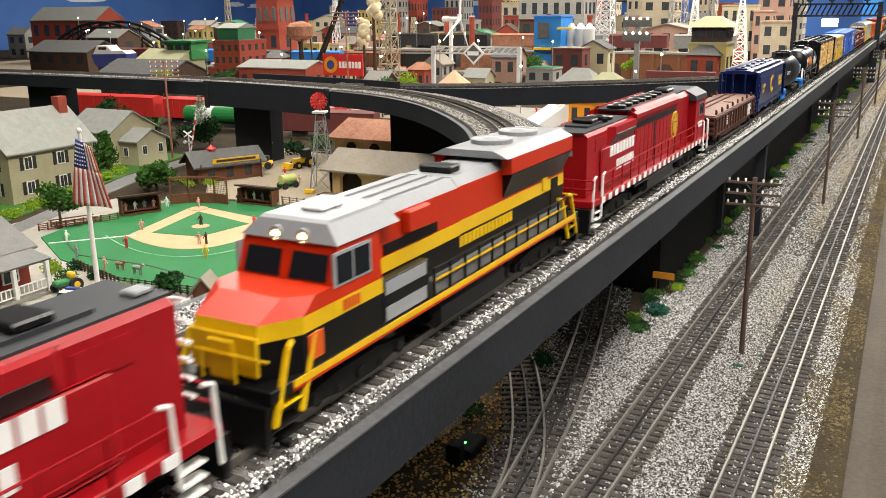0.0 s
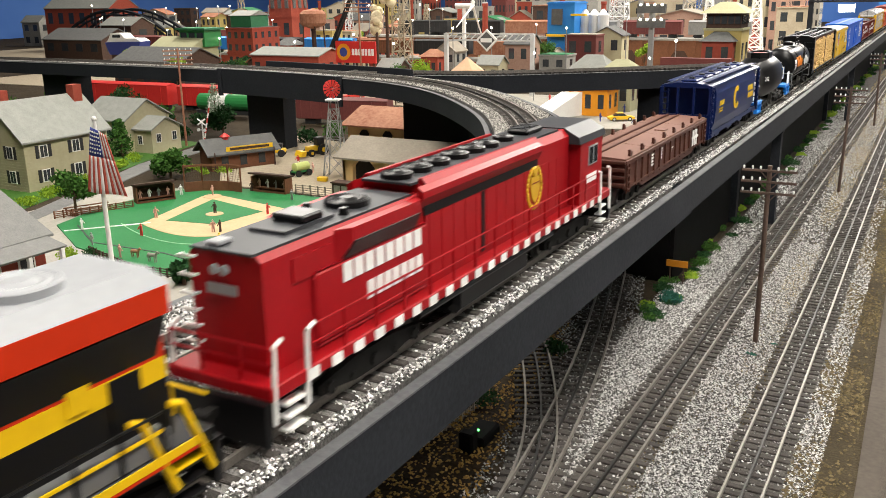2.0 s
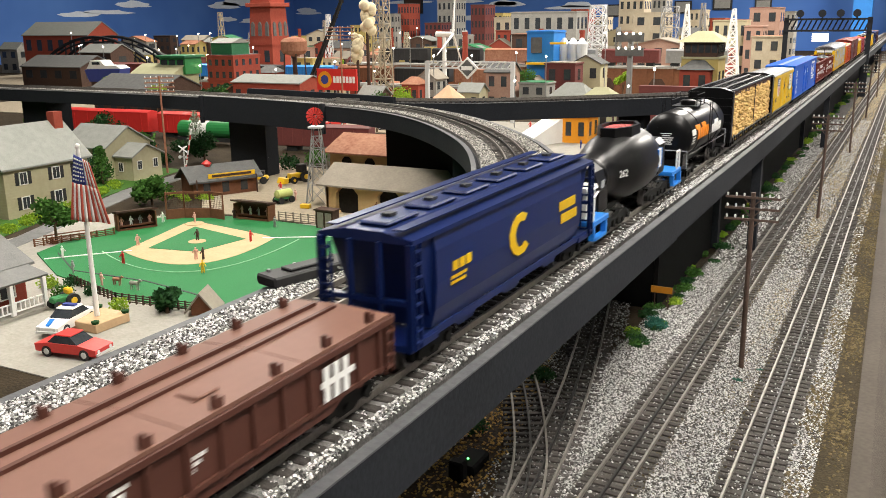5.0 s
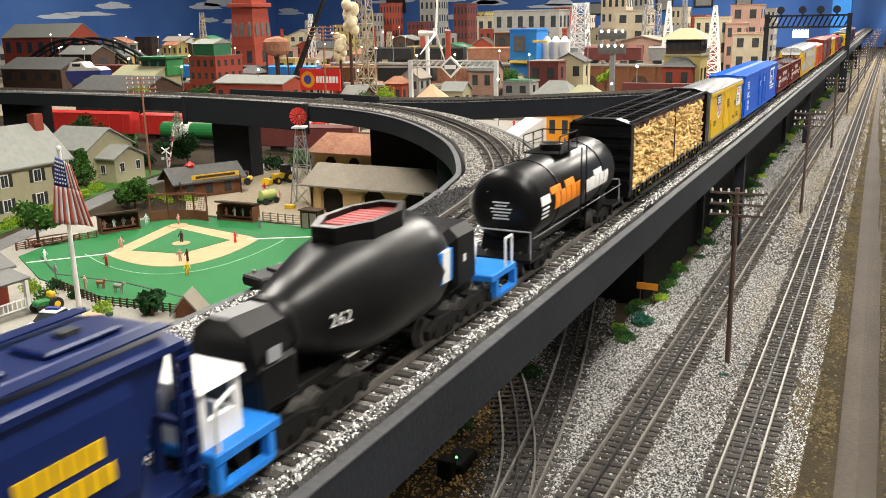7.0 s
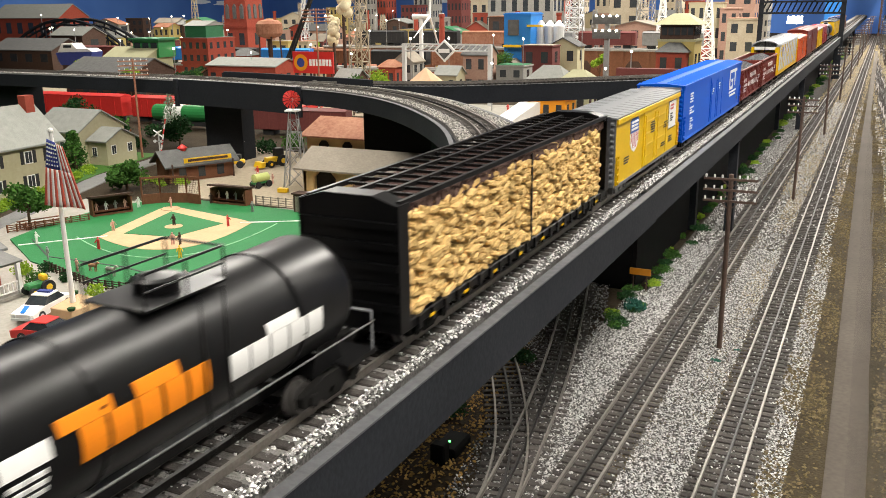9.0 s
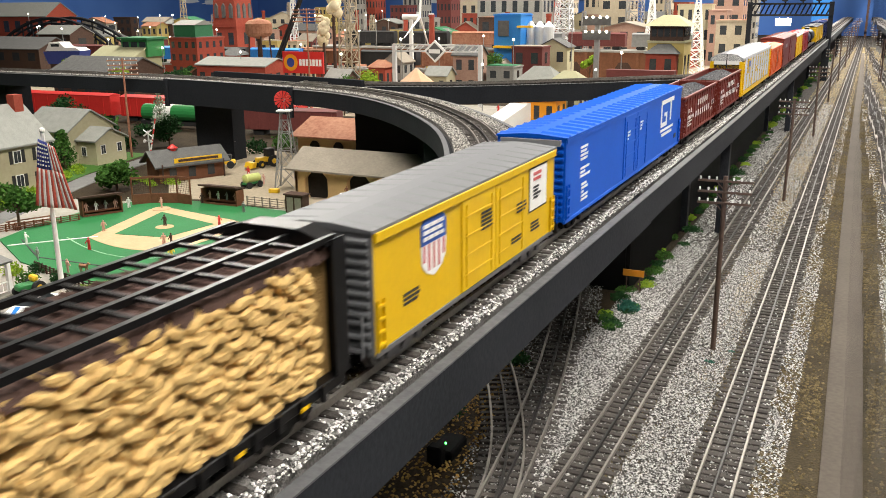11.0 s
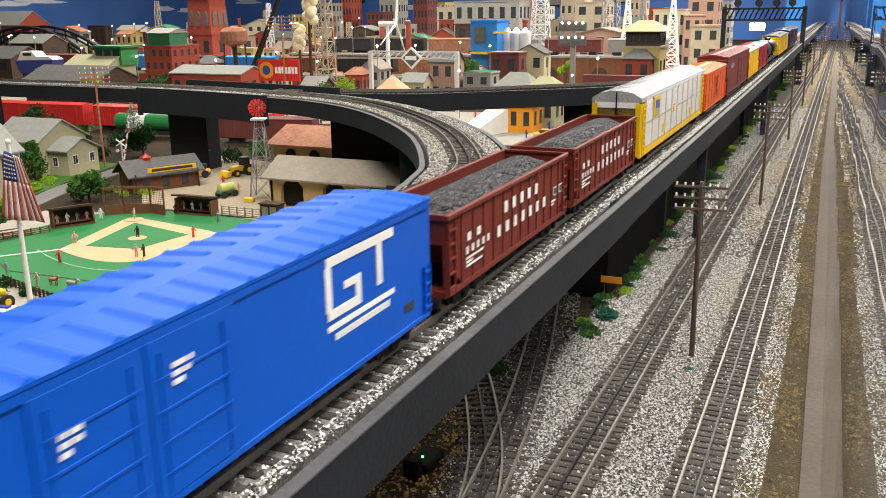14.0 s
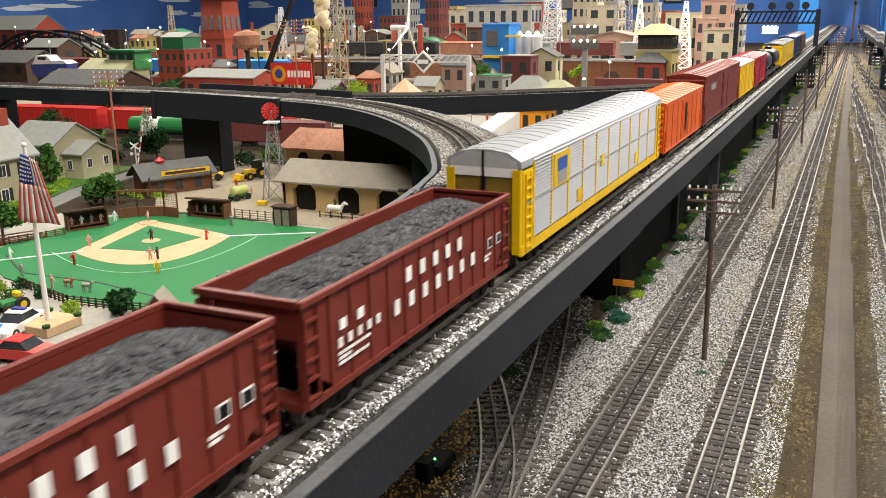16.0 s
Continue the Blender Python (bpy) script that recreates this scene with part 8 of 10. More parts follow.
for k in range(3):
    b = thing("bench", "small brown bleacher bench by the field", "bench", "bleacher benches", m=pose(-1.455 - 0.012 * k, 1.12, 0.002, 0, 0, 65))
    Shape().box(-0.045, 0.045, -0.003, 0.003, 0.006 + 0.004 * k, 0.0075 + 0.004 * k).make("seat", MAT["brown_wood"], b)
    for x in (-0.04, 0.04):
        Shape().box(x - 0.001, x + 0.001, -0.003, 0.003, 0, 0.006 + 0.004 * k).make("leg", MAT["brown_wood"], b)

# windmill
w = thing("windmill", "grey lattice farm windmill with a red wheel", "windmill", m=pose(-1.213, 1.64, 0.002, 0, 0, 20))
for sx in (-1, 1):
    for sy in (-1, 1):
        Shape().rod((sx * 0.026, sy * 0.026, 0), (sx * 0.008, sy * 0.008, 0.185), 0.0018, 0.0014, 6).make("leg", MAT["steel"], w)
lv = [0.0, 0.05, 0.095, 0.135, 0.165]
for k in range(4):
    a, b = 0.026 - 0.018 * lv[k] / 0.185, 0.026 - 0.018 * lv[k + 1] / 0.185
    for sx, sy, tx, ty in ((-1, -1, 1, -1), (1, -1, 1, 1), (1, 1, -1, 1), (-1, 1, -1, -1)):
        Shape().rod((sx * a, sy * a, lv[k]), (tx * b, ty * b, lv[k + 1]), 0.0008, seg=5).rod((tx * a, ty * a, lv[k]), (sx * b, sy * b, lv[k + 1]), 0.0008, seg=5).rod((sx * b, sy * b, lv[k + 1]), (tx * b, ty * b, lv[k + 1]), 0.0008, seg=5).make("brace", MAT["steel"], w)
Shape().box(-0.016, 0.016, -0.016, 0.016, 0.185, 0.189).make("platform", MAT["steel_pale"], w)
Shape().rod((0, 0, 0.189), (0, 0, 0.215), 0.002).rod((0, -0.008, 0.213), (0, 0.026, 0.213), 0.0015).make("head", MAT["steel"], w)
wheel = Shape().lathe([(-0.010, 0.003), (-0.006, 0.003)], "y", (0, 0, 0.213), 10)
for k in range(14):
    a = 2 * math.pi * k / 14
    c, s_ = math.cos(a), math.sin(a)
    p = lambda r, o, d: (r * c - o * s_, -0.008 + d, 0.213 + r * s_ + o * c)
    wheel.solid([p(0.005, -0.0010, 0), p(0.021, -0.0036, 0.0012), p(0.021, 0.0036, -0.0012), p(0.005, 0.0010, 0), p(0.005, -0.0010, 0.0006), p(0.021, -0.0036, 0.0018), p(0.021, 0.0036, -0.0006), p(0.005, 0.0010, 0.0006)], [(0, 1, 2, 3), (4, 5, 6, 7), (0, 1, 5, 4), (1, 2, 6, 5), (2, 3, 7, 6), (3, 0, 4, 7)])
wheel.make("wheel", MAT["red_toy"], w, "red bladed wheel")
Shape().box(-0.0008, 0.0008, 0.020, 0.042, 0.205, 0.222).make("vane", MAT["red_toy"], w, "red tail vane")


# crossing gates
def gate(x, y, turn):
    e = thing("crossing_gate", "silver crossing signal with raised red and white arm", "crossing gate", "crossing gates", m=pose(x, y, 0, 0, 0, turn))
    Shape().lathe([(0, 0.010), (0.006, 0.009), (0.008, 0.004)], "z", seg=10).make("base", MAT["steel_pale"], e)
    Shape().rod((0, 0, 0.006), (0, 0, 0.085), 0.0022).make("post", MAT["steel_pale"], e)
    cb = Shape()
    for s in (-1, 1):
        cb.rod((-s * 0.013, -0.003, 0.070), (s * 0.013, -0.003, 0.088), 0.0022, seg=4)
    cb.make("crossbuck", MAT["white"], e)
    for s in (-1, 1):
        Shape().rod((s * 0.011, -0.002, 0.056), (s * 0.011, -0.006, 0.056), 0.0045, seg=10).make("signal_lamp", MAT["steel_pale"], e)
    Shape().box(-0.012, 0.012, -0.003, -0.001, 0.0545, 0.0575).make("lamp_bar", MAT["steel"], e)
    d = Vector((0.030, 0, 0.118))
    for k in range(8):
        a, b = Vector((0.004, -0.004, 0.018)) + d * (k / 8), Vector((0.004, -0.004, 0.018)) + d * ((k + 1) / 8)
        Shape().rod(a, b, 0.0020, seg=6).make("arm", MAT["white"] if k % 2 else MAT["red_toy"], e)
    return e


gate(-1.815, 1.82, 10), gate(-1.595, 1.905, 170)

# farm machines
t = thing("road_grader", "yellow toy bulldozer on the gravel lot", "vehicle", m=pose(-1.54, 1.80, 0.002, 0, 0, 30))
Shape().box(-0.035, 0.035, -0.012, 0.012, 0.010, 0.022, 0.003).make("body", MAT["yellow_toy"], t)
Shape().prism([(-0.052, 0.004), (-0.036, 0.006), (-0.036, 0.020), (-0.044, 0.022)], -0.022, 0.022, "y").make("bucket", MAT["yellow_toy"], t)
Shape().box(0.005, 0.026, -0.010, 0.010, 0.022, 0.036, 0.002).make("cab", MAT["black_toy"], t)
for x in (-0.024, 0.024):
    for s in (-1, 1):
        Shape().lathe([(s * 0.012, 0.010), (s * 0.018, 0.010)], "y", (x, 0, 0.010), 14).make("wheel", MAT["black_toy"], t)
t = thing("tractor", "yellow and black toy tractor loader", "vehicle", m=pose(-1.44, 1.86, 0.002, 0, 0, 70))
Shape().box(-0.030, 0.018, -0.009, 0.009, 0.014, 0.028, 0.002).make("body", MAT["yellow_toy"], t)
Shape().box(0.0, 0.024, -0.011, 0.011, 0.028, 0.050, 0.002).make("cab", MAT["black_toy"], t)
for x, r in ((-0.022, 0.010), (0.016, 0.016)):
    for s in (-1, 1):
        Shape().lathe([(s * 0.010, r), (s * 0.017, r), (s * 0.017, r * 0.5), (s * 0.015, r * 0.45)], "y", (x, 0, r), 16).make("wheel", MAT["black_toy"], t)
        Shape().lathe([(s * 0.0172, r * 0.45), (s * 0.0178, r * 0.40)], "y", (x, 0, r), 12).make("hub", MAT["yellow_toy"], t)
Shape().prism([(-0.058, 0.004), (-0.044, 0.004), (-0.040, 0.018), (-0.052, 0.018)], -0.018, 0.018, "y").make("bucket", MAT["yellow_toy"], t)
t = thing("tank_wagon", "pale green toy tank wagon on black wheels", "vehicle", m=pose(-1.302, 1.615, 0.002, 0, 0, 75))
Shape().lathe([(-0.022, 0.004), (-0.020, 0.011), (0.020, 0.011), (0.022, 0.004)], "x", (0, 0, 0.023), 16).make("tank", MAT["lime_toy"], t)
Shape().box(-0.024, 0.024, -0.008, 0.008, 0.010, 0.014).make("frame", MAT["green_toy"], t)
for x in (-0.016, 0.016):
    for s in (-1, 1):
        Shape().lathe([(s * 0.010, 0.008), (s * 0.014, 0.008)], "y", (x, 0, 0.008), 12).make("wheel", MAT["black_toy"], t)
t = thing("crate", "bright yellow crate on the gravel lot", "crate", m=pose(-1.215, 1.585, 0.002, 0, 0, 12))
Shape().box(-0.012, 0.012, -0.007, 0.007, 0, 0.010, 0.001).make("box", MAT["yellow_toy"], t)
for k, (x, y, m) in enumerate(((-1.40, 1.73, 1), (-1.345, 1.66, 0), (-1.30, 1.66, 3), (-1.32, 1.90, 0), (-1.27, 1.85, 4))):
    figurine(x, y, 0.002, FM[m], "small worker figurine in the farmyard", 0.026, k * 60)
t = thing("lawn_tractor", "green toy tractor with yellow seat beside the porch house", "vehicle", m=pose(-1.115, 0.808, 0.0015, 0, 0, 80))
Shape().box(-0.020, 0.014, -0.008, 0.008, 0.010, 0.020, 0.002).make("body", MAT["green_toy"], t)
Shape().box(0.004, 0.014, -0.007, 0.007, 0.020, 0.030, 0.002).make("seat", MAT["yellow_toy"], t)
for x, r in ((-0.014, 0.007), (0.010, 0.011)):
    for s in (-1, 1):
        Shape().lathe([(s * 0.008, r), (s * 0.014, r)], "y", (x, 0, r), 14).make("wheel", MAT["black_toy"], t)
        Shape().lathe([(s * 0.0141, r * 0.5), (s * 0.0148, r * 0.45)], "y", (x, 0, r), 10).make("hub", MAT["yellow_toy"], t)


def toy_car(x, y, turn, mat, label, k=1.0, stripe=None):
    e = thing("toy_car", label, "car", "toy cars", m=pose(x, y, 0.0015, 0, 0, turn))
    Shape().prism([(-0.048 * k, 0.007 * k), (0.048 * k, 0.007 * k), (0.049 * k, 0.016 * k), (0.022 * k, 0.020 * k), (-0.030 * k, 0.020 * k), (-0.049 * k, 0.017 * k)], -0.018 * k, 0.018 * k, "y").make("body", mat, e)
    v = []
    for z, a, b, w in ((0.0195 * k, -0.030 * k, 0.020 * k, 0.0165 * k), (0.0295 * k, -0.018 * k, 0.006 * k, 0.0135 * k)):
        v += [(a, -w, z), (b, -w, z), (b, w, z), (a, w, z)]
    Shape().solid(v, [(0, 1, 2, 3), (4, 7, 6, 5)] + [(i, (i + 1) % 4, 4 + (i + 1) % 4, 4 + i) for i in range(4)]).make("cabin_glass", MAT["glass_dark"], e)
    Shape().box(-0.019 * k, 0.007 * k, -0.0138 * k, 0.0138 * k, 0.0292 * k, 0.0312 * k, 0.0006).make("roof", mat, e)
    for a in (-0.030 * k, 0.030 * k):
        for s in (-1, 1):
            w = Shape().lathe([(s * 0.013 * k, 0.0078 * k), (s * 0.0186 * k, 0.0078 * k), (s * 0.0186 * k, 0.005 * k)], "y", (a, 0, 0.0078 * k), 14).make("wheel", MAT["black_toy"], e)
            Shape().lathe([(s * 0.0187 * k, 0.0045 * k), (s * 0.0191 * k, 0.003 * k)], "y", (a, 0, 0.0078 * k), 10).make("rim", MAT["steel_pale"], w)
    for s in (-1, 1):
        Shape().rod((0.0485 * k, s * 0.012 * k, 0.0130 * k), (0.0495 * k, s * 0.012 * k, 0.0130 * k), 0.0026 * k).make("headlight", MAT["insulator"], e)
    Shape().box(0.0485 * k, 0.051 * k, -0.017 * k, 0.017 * k, 0.0075 * k, 0.0105 * k).make("bumper", MAT["steel_pale"], e)
    if stripe:
        Shape().solid([(0.024 * k, -0.012 * k, 0.0200 * k), (0.046 * k, -0.004 * k, 0.0170 * k), (0.046 * k, 0.002 * k, 0.0170 * k), (0.024 * k, -0.004 * k, 0.0200 * k), (0.024 * k, -0.012 * k, 0.0206 * k), (0.046 * k, -0.004 * k, 0.0176 * k), (0.046 * k, 0.002 * k, 0.0176 * k), (0.024 * k, -0.004 * k, 0.0206 * k)], [(0, 1, 2, 3), (4, 5, 6, 7), (0, 1, 5, 4), (1, 2, 6, 5), (2, 3, 7, 6), (3, 0, 4, 7)]).make("stripe", stripe, e)
        Shape().box(-0.012 * k, -0.004 * k, -0.010 * k, 0.010 * k, 0.0312 * k, 0.0340 * k).make("light_bar", MAT["flag_blue"], e)
    return e


toy_car(-1.030, 0.745, -75, MAT["white"], "white toy police car with a blue hood stripe", 1.0, PA["sky"])
toy_car(-0.932, 0.672, 10, MAT["red_toy"], "bright red toy car near the flagpole", 1.0)

# flagpole on its plinth
f = thing("flagpole", "white flagpole with a striped flag on a tan stone plinth", "flagpole", m=pose(-1.000, 0.772, 0.0015))
Shape().box(-0.032, 0.032, -0.032, 0.032, 0, 0.014, 0.001).make("plinth", MAT["sand"], f, "tan stone plinth")
for sx in (-1, 1):
    for sy in (-1, 1):
        Shape().lathe([(0.014, 0.005), (0.018, 0.006), (0.019, 0.001)], "z", (sx * 0.028, sy * 0.028, 0), 8).make("planter", MAT["leaf_dark"], f)
Shape().rod((0, 0, 0.014), (0, 0, 0.262), 0.0040, 0.0026, 12).make("pole", MAT["white"], f)
Shape().ball((0, 0, 0.2655), 0.0040).make("finial", MAT["white"], f)
# flag: hangs in soft folds, in rows of stripes
nx, nz = 14, 13
top, low, reach = 0.255, 0.150, 0.046


def cloth(u, v):
    """u along the fly, v down the hoist."""
    x = -0.004 - 0.016 * u + (1 - v) * (0.020 + 0.038 * u)
    y = 0.0030 * math.sin(v * 9 + u * 2.0) * (0.3 + u)
    z = top - 0.094 * u - 0.012 * (1 - v) * (1 - 0.4 * u)
    return x * 0.86 + y * 0.4 + 0.003, x * 0.50 - y * 0.7 - 0.006, z


for k in range(13):
    for part_ in ((0.0, 0.42), (0.42, 1.0)):
        if k >= 6 and part_[0] == 0.0:
            m = MAT["flag_blue"]
        else:
            m = MAT["white"] if k % 2 else MAT["flag_red"]
        vs, fs = [], []
        n = 7
        for d in (0.0, 0.0006):
            for i in range(n + 1):
                u = part_[0] + (part_[1] - part_[0]) * i / n
                for w in (k / 13, (k + 1) / 13):
                    p = cloth(u, w)
                    vs.append((p[0], p[1] + d, p[2]))
        b = 2 * (n + 1)
        for i in range(n):
            q = 2 * i
            fs += [(q, q + 2, q + 3, q + 1), (b + q, b + q + 1, b + q + 3, b + q + 2), (q, b + q, b + q + 2, q + 2), (q + 1, q + 3, b + q + 3, b + q + 1)]
        fs += [(0, 1, b + 1, b), (2 * n, b + 2 * n, b + 2 * n + 1, 2 * n + 1)]
        add_mesh("flag_stripe" if m is not MAT["flag_blue"] else "flag_canton", vs, fs, m, f, smooth=True)
for r in range(5):
    for c in range(6):
        p = cloth(0.05 + 0.062 * c, (6.9 + r * 1.25) / 13)
        Shape().box(p[0] - 0.0011, p[0] + 0.0011, p[1] - 0.0011, p[1] - 0.0003, p[2] - 0.0011, p[2] + 0.0011).make("star", MAT["white"], f)

h = thing("doghouse", "small thatched hut by the field", "hut", m=pose(-0.895, 0.885, 0.0015, 0, 0, 25))
Shape().prism([(-0.016, 0.0), (0.016, 0.0), (0.016, 0.014), (0.0, 0.034), (-0.016, 0.014)], -0.016, 0.016).make("wall", MAT["brown_wood"], h)
gable_roof(-0.016, 0.016, -0.016, 0.016, 0.014, 0.034, MAT["roof_tan"], h, "y", 0.008, 0.004)


# rural poles
def town_pole(x, y, h, arms, mat, label, span=0.030):
    p = thing("telegraph_pole", label, "pole", "poles of the town", m=pose(x, y, 0, 0, 0, 35))
    Shape().rod((0, 0, 0), (0, 0, h), 0.0034, 0.0026, 8).make("post", mat, p)
    for k in range(arms):
        z = h - 0.006 - k * 0.013
        a = Shape().box(-span, span, -0.0045, -0.0022, z - 0.0016, z + 0.0016).make("crossarm", mat, p)
        for i in range(6):
            xx = -span * 0.92 + span * 1.84 * i / 5
            Shape().lathe([(z + 0.0016, 0.0012), (z + 0.0050, 0.0014), (z + 0.0062, 0.0005)], "z", (xx, -0.0034, 0), 6).make("insulator", MAT["insulator"], a)


town_pole(-1.90, 1.835, 0.285, 4, MAT["roof_rust"], "tall rust-brown pole with stacked crossarms", 0.042)
town_pole(-1.865, 1.43, 0.118, 2, MAT["dark_wood"], "dark telegraph pole beside the cream house", 0.026)
town_pole(-1.78, 2.60, 0.415, 4, MAT["roof_rust"], "tall rust-brown pole with stacked crossarms", 0.050)


# ---- the far town behind the viaducts ----
MAT.update({
    "green_roof": material("green_copper", (0.02, 0.12, 0.05), (0.04, 0.18, 0.08), 30, 0.6),
    "peach": material("peach_cloth", (0.60, 0.36, 0.22), (0.68, 0.44, 0.29), 30, 0.8),
    "pinkish": material("pinkish_plaster", (0.28, 0.165, 0.125), (0.40, 0.26, 0.20), 20, 0.8),
    "beige": material("beige_plaster", (0.30, 0.255, 0.18), (0.46, 0.40, 0.30), 20, 0.8),
    "mustard": material("mustard_siding", (0.36, 0.28, 0.09), (0.44, 0.35, 0.13), 30, 0.75),
    "olive": material("olive_roof", (0.30, 0.29, 0.17), (0.38, 0.37, 0.24), 30, 0.8),
    "grey_wall": material("grey_concrete", (0.20, 0.195, 0.18), (0.34, 0.33, 0.30), 20, 0.8, bump=0.2),
    "maroon": material("maroon_paint", (0.10, 0.025, 0.022), (0.15, 0.04, 0.035), 30, 0.7),
    "blue_bld": material("blue_cladding", (0.02, 0.16, 0.50), (0.03, 0.22, 0.60), 20, 0.5),
    "cotton": material("smoke_cotton", (0.62, 0.52, 0.33), (0.78, 0.70, 0.50), 30, 0.95, bump=0.8),
    "bulb": material("lit_bulb", (1.0, 0.86, 0.66), (1.0, 0.9, 0.72), 5, 0.4, glow=9.0),
    "cloud": material("painted_cloud", (0.55, 0.62, 0.72), (0.75, 0.79, 0.85), 6, 0.9),
    "orange_toy": material("orange_enamel", (0.62, 0.22, 0.01), (0.70, 0.30, 0.02), 30, 0.5),
})


def far_building(name, label, x0, x1, y0, depth, top, wall, roof="flat", roof_mat="roof_dark", nx=3, nz=3, rise=0.04, axis="x", base=0.0, win="glass_dark", category="building"):
    """A model building with framed openings on the two faces that look to the track."""
    b = thing(name, label, category, "buildings of the far town")
    y1 = y0 + depth
    Shape().box(x0, x1, y0, y1, base, top).make("wall", MAT[wall], b)
    if roof == "flat":
        Shape().box(x0 - 0.004, x1 + 0.004, y0 - 0.004, y1 + 0.004, top, top + 0.007).make("cornice", MAT[wall], b)
        Shape().box(x0 + 0.003, x1 - 0.003, y0 + 0.003, y1 - 0.003, top + 0.007, top + 0.010).make("roof", MAT[roof_mat], b)
    elif roof == "gable":
        if axis == "x":
            Shape().prism([(y0, top), (y1, top), ((y0 + y1) / 2, top + rise)], x0, x1, "x").make("gable", MAT[wall], b)
        else:
            Shape().prism([(x0, top), (x1, top), ((x0 + x1) / 2, top + rise)], y0, y1, "y").make("gable", MAT[wall], b)
        gable_roof(x0, x1, y0, y1, top, top + rise, MAT[roof_mat], b, axis, 0.008, 0.005)
    elif roof == "hip":
        xm, ym, k = (x0 + x1) / 2, (y0 + y1) / 2, 0.22
        o = 0.010
        Shape().solid([(x0 - o, y0 - o, top), (x1 + o, y0 - o, top), (x1 + o, y1 + o, top), (x0 - o, y1 + o, top), (xm - k * (x1 - x0), ym, top + rise), (xm + k * (x1 - x0), ym, top + rise)], [(0, 1, 2, 3), (0, 1, 5, 4), (1, 2, 5), (2, 3, 4, 5), (3, 0, 4)]).make("roof", MAT[roof_mat], b)
    hz = (top - base) / max(nz, 1)
    wx = (x1 - x0) / max(nx, 1)
    for i in range(nx):
        for k in range(nz):
            cx, z = x0 + (i + 0.5) * wx, base + k * hz + hz * 0.28
            Shape().box(cx - wx * 0.22, cx + wx * 0.22, y0 - 0.0014, y0 + 0.001, z, z + hz * 0.5).make("window", MAT[win], b)
    n2 = max(1, int(depth / max(wx, 0.03)))
    for i in range(min(n2, 4)):
        for k in range(nz):
            cy, z = y0 + (i + 0.5) * depth / min(n2, 4), base + k * hz + hz * 0.28
            w = min(wx * 0.22, depth / min(n2, 4) * 0.3)
            Shape().box(x1 - 0.001, x1 + 0.0014, cy - w, cy + w, z, z + hz * 0.5).make("window", MAT[win], b)
    return b


far_building("barn", "red barn house with pale grey roof on the rise", -6.57, -5.80, 5.0, 0.30, 0.345, "brick", "gable", "roof_grey", 6, 2, 0.10)
far_building("barn", "dark brown wooden barn with rusted roof", -4.80, -4.29, 3.6, 0.26, 0.185, "dark_wood", "gable", "roof_dark", 4, 2, 0.06)
far_building("shed", "tall dark shed with grey roof", -4.98, -4.69, 4.2, 0.2, 0.245, "dark_wood", "gable", "roof_grey", 2, 2, 0.05)
far_building("warehouse", "low warehouse with long grey roof behind the viaduct", -3.40, -2.97, 2.90, 0.26, 0.140, "dark_wood", "gable", "roof_dark", 5, 1, 0.055)
far_building("warehouse", "low olive-roofed depot behind the viaduct", -3.52, -3.24, 3.25, 0.2, 0.175, "olive", "gable", "olive", 4, 1, 0.05)
f = far_building("factory", "red brick factory with rows of windows", -3.315, -3.135, 3.60, 0.22, 0.255, "brick", "flat", "roof_dark", 4, 4)
Shape().box(-3.305, -3.165, 3.63, 3.77, 0.265, 0.325).make("roof_house", MAT["green_roof"], f, "green roof house")
Shape().prism([(3.62, 0.325), (3.78, 0.325), (3.70, 0.350)], -3.312, -3.158, "x").make("roof_house_roof", MAT["roof_grey"], f)
Shape().box(-3.320, -3.130, 3.596, 3.602, 0.128, 0.138).make("string_course", MAT["brick"], f)
f = far_building("factory_tower", "tall red brick tower with arched windows", -3.68, -3.50, 4.40, 0.18, 0.290, "brick", "flat", "brick", 2, 2, category="tower")
Shape().solid([(-3.678, 4.402, 0.300), (-3.502, 4.402, 0.300), (-3.502, 4.578, 0.300), (-3.678, 4.578, 0.300), (-3.668, 4.412, 0.520), (-3.512, 4.412, 0.520), (-3.512, 4.568, 0.520), (-3.668, 4.568, 0.520)], [(0, 1, 2, 3), (4, 7, 6, 5)] + [(i, (i + 1) % 4, 4 + (i + 1) % 4, 4 + i) for i in range(4)]).make("upper_tower", MAT["brick"], f)
Shape().box(-3.688, -3.492, 4.392, 4.588, 0.520, 0.545, 0.003).make("cornice", MAT["brick"], f)
Shape().box(-3.665, -3.515, 4.415, 4.565, 0.545, 0.760).make("top_tower", MAT["brick"], f)
for k in range(3):
    x, y = -3.645 + k * 0.055, 4.435 + k * 0.055
    Shape().prism([(x - 0.012, 0.345), (x + 0.012, 0.345), (x + 0.012, 0.415), (x, 0.432), (x - 0.012, 0.415)], 4.396, 4.410, "y").make("window", MAT["roof_dark"], f, "arched dark window")
    Shape().prism([(y - 0.012, 0.345), (y + 0.012, 0.345), (y + 0.012, 0.415), (y, 0.432), (y - 0.012, 0.415)], -3.512, -3.498, "x").make("window", MAT["roof_dark"], f, "arched dark window")
far_building("freight_house", "long pale freight house behind the viaduct", -2.89, -2.49, 3.30, 0.2, 0.150, "brick", "gable", "roof_grey", 6, 1, 0.03)
w = thing("water_tank", "rust-red water tank on thin legs", "water tank", m=pose(-2.735, 3.60, 0))
Shape().lathe([(0.262, 0.010), (0.275, 0.055), (0.290, 0.066), (0.335, 0.066), (0.350, 0.050), (0.360, 0.004)], "z", seg=18).make("tank", MAT["roof_rust"], w)
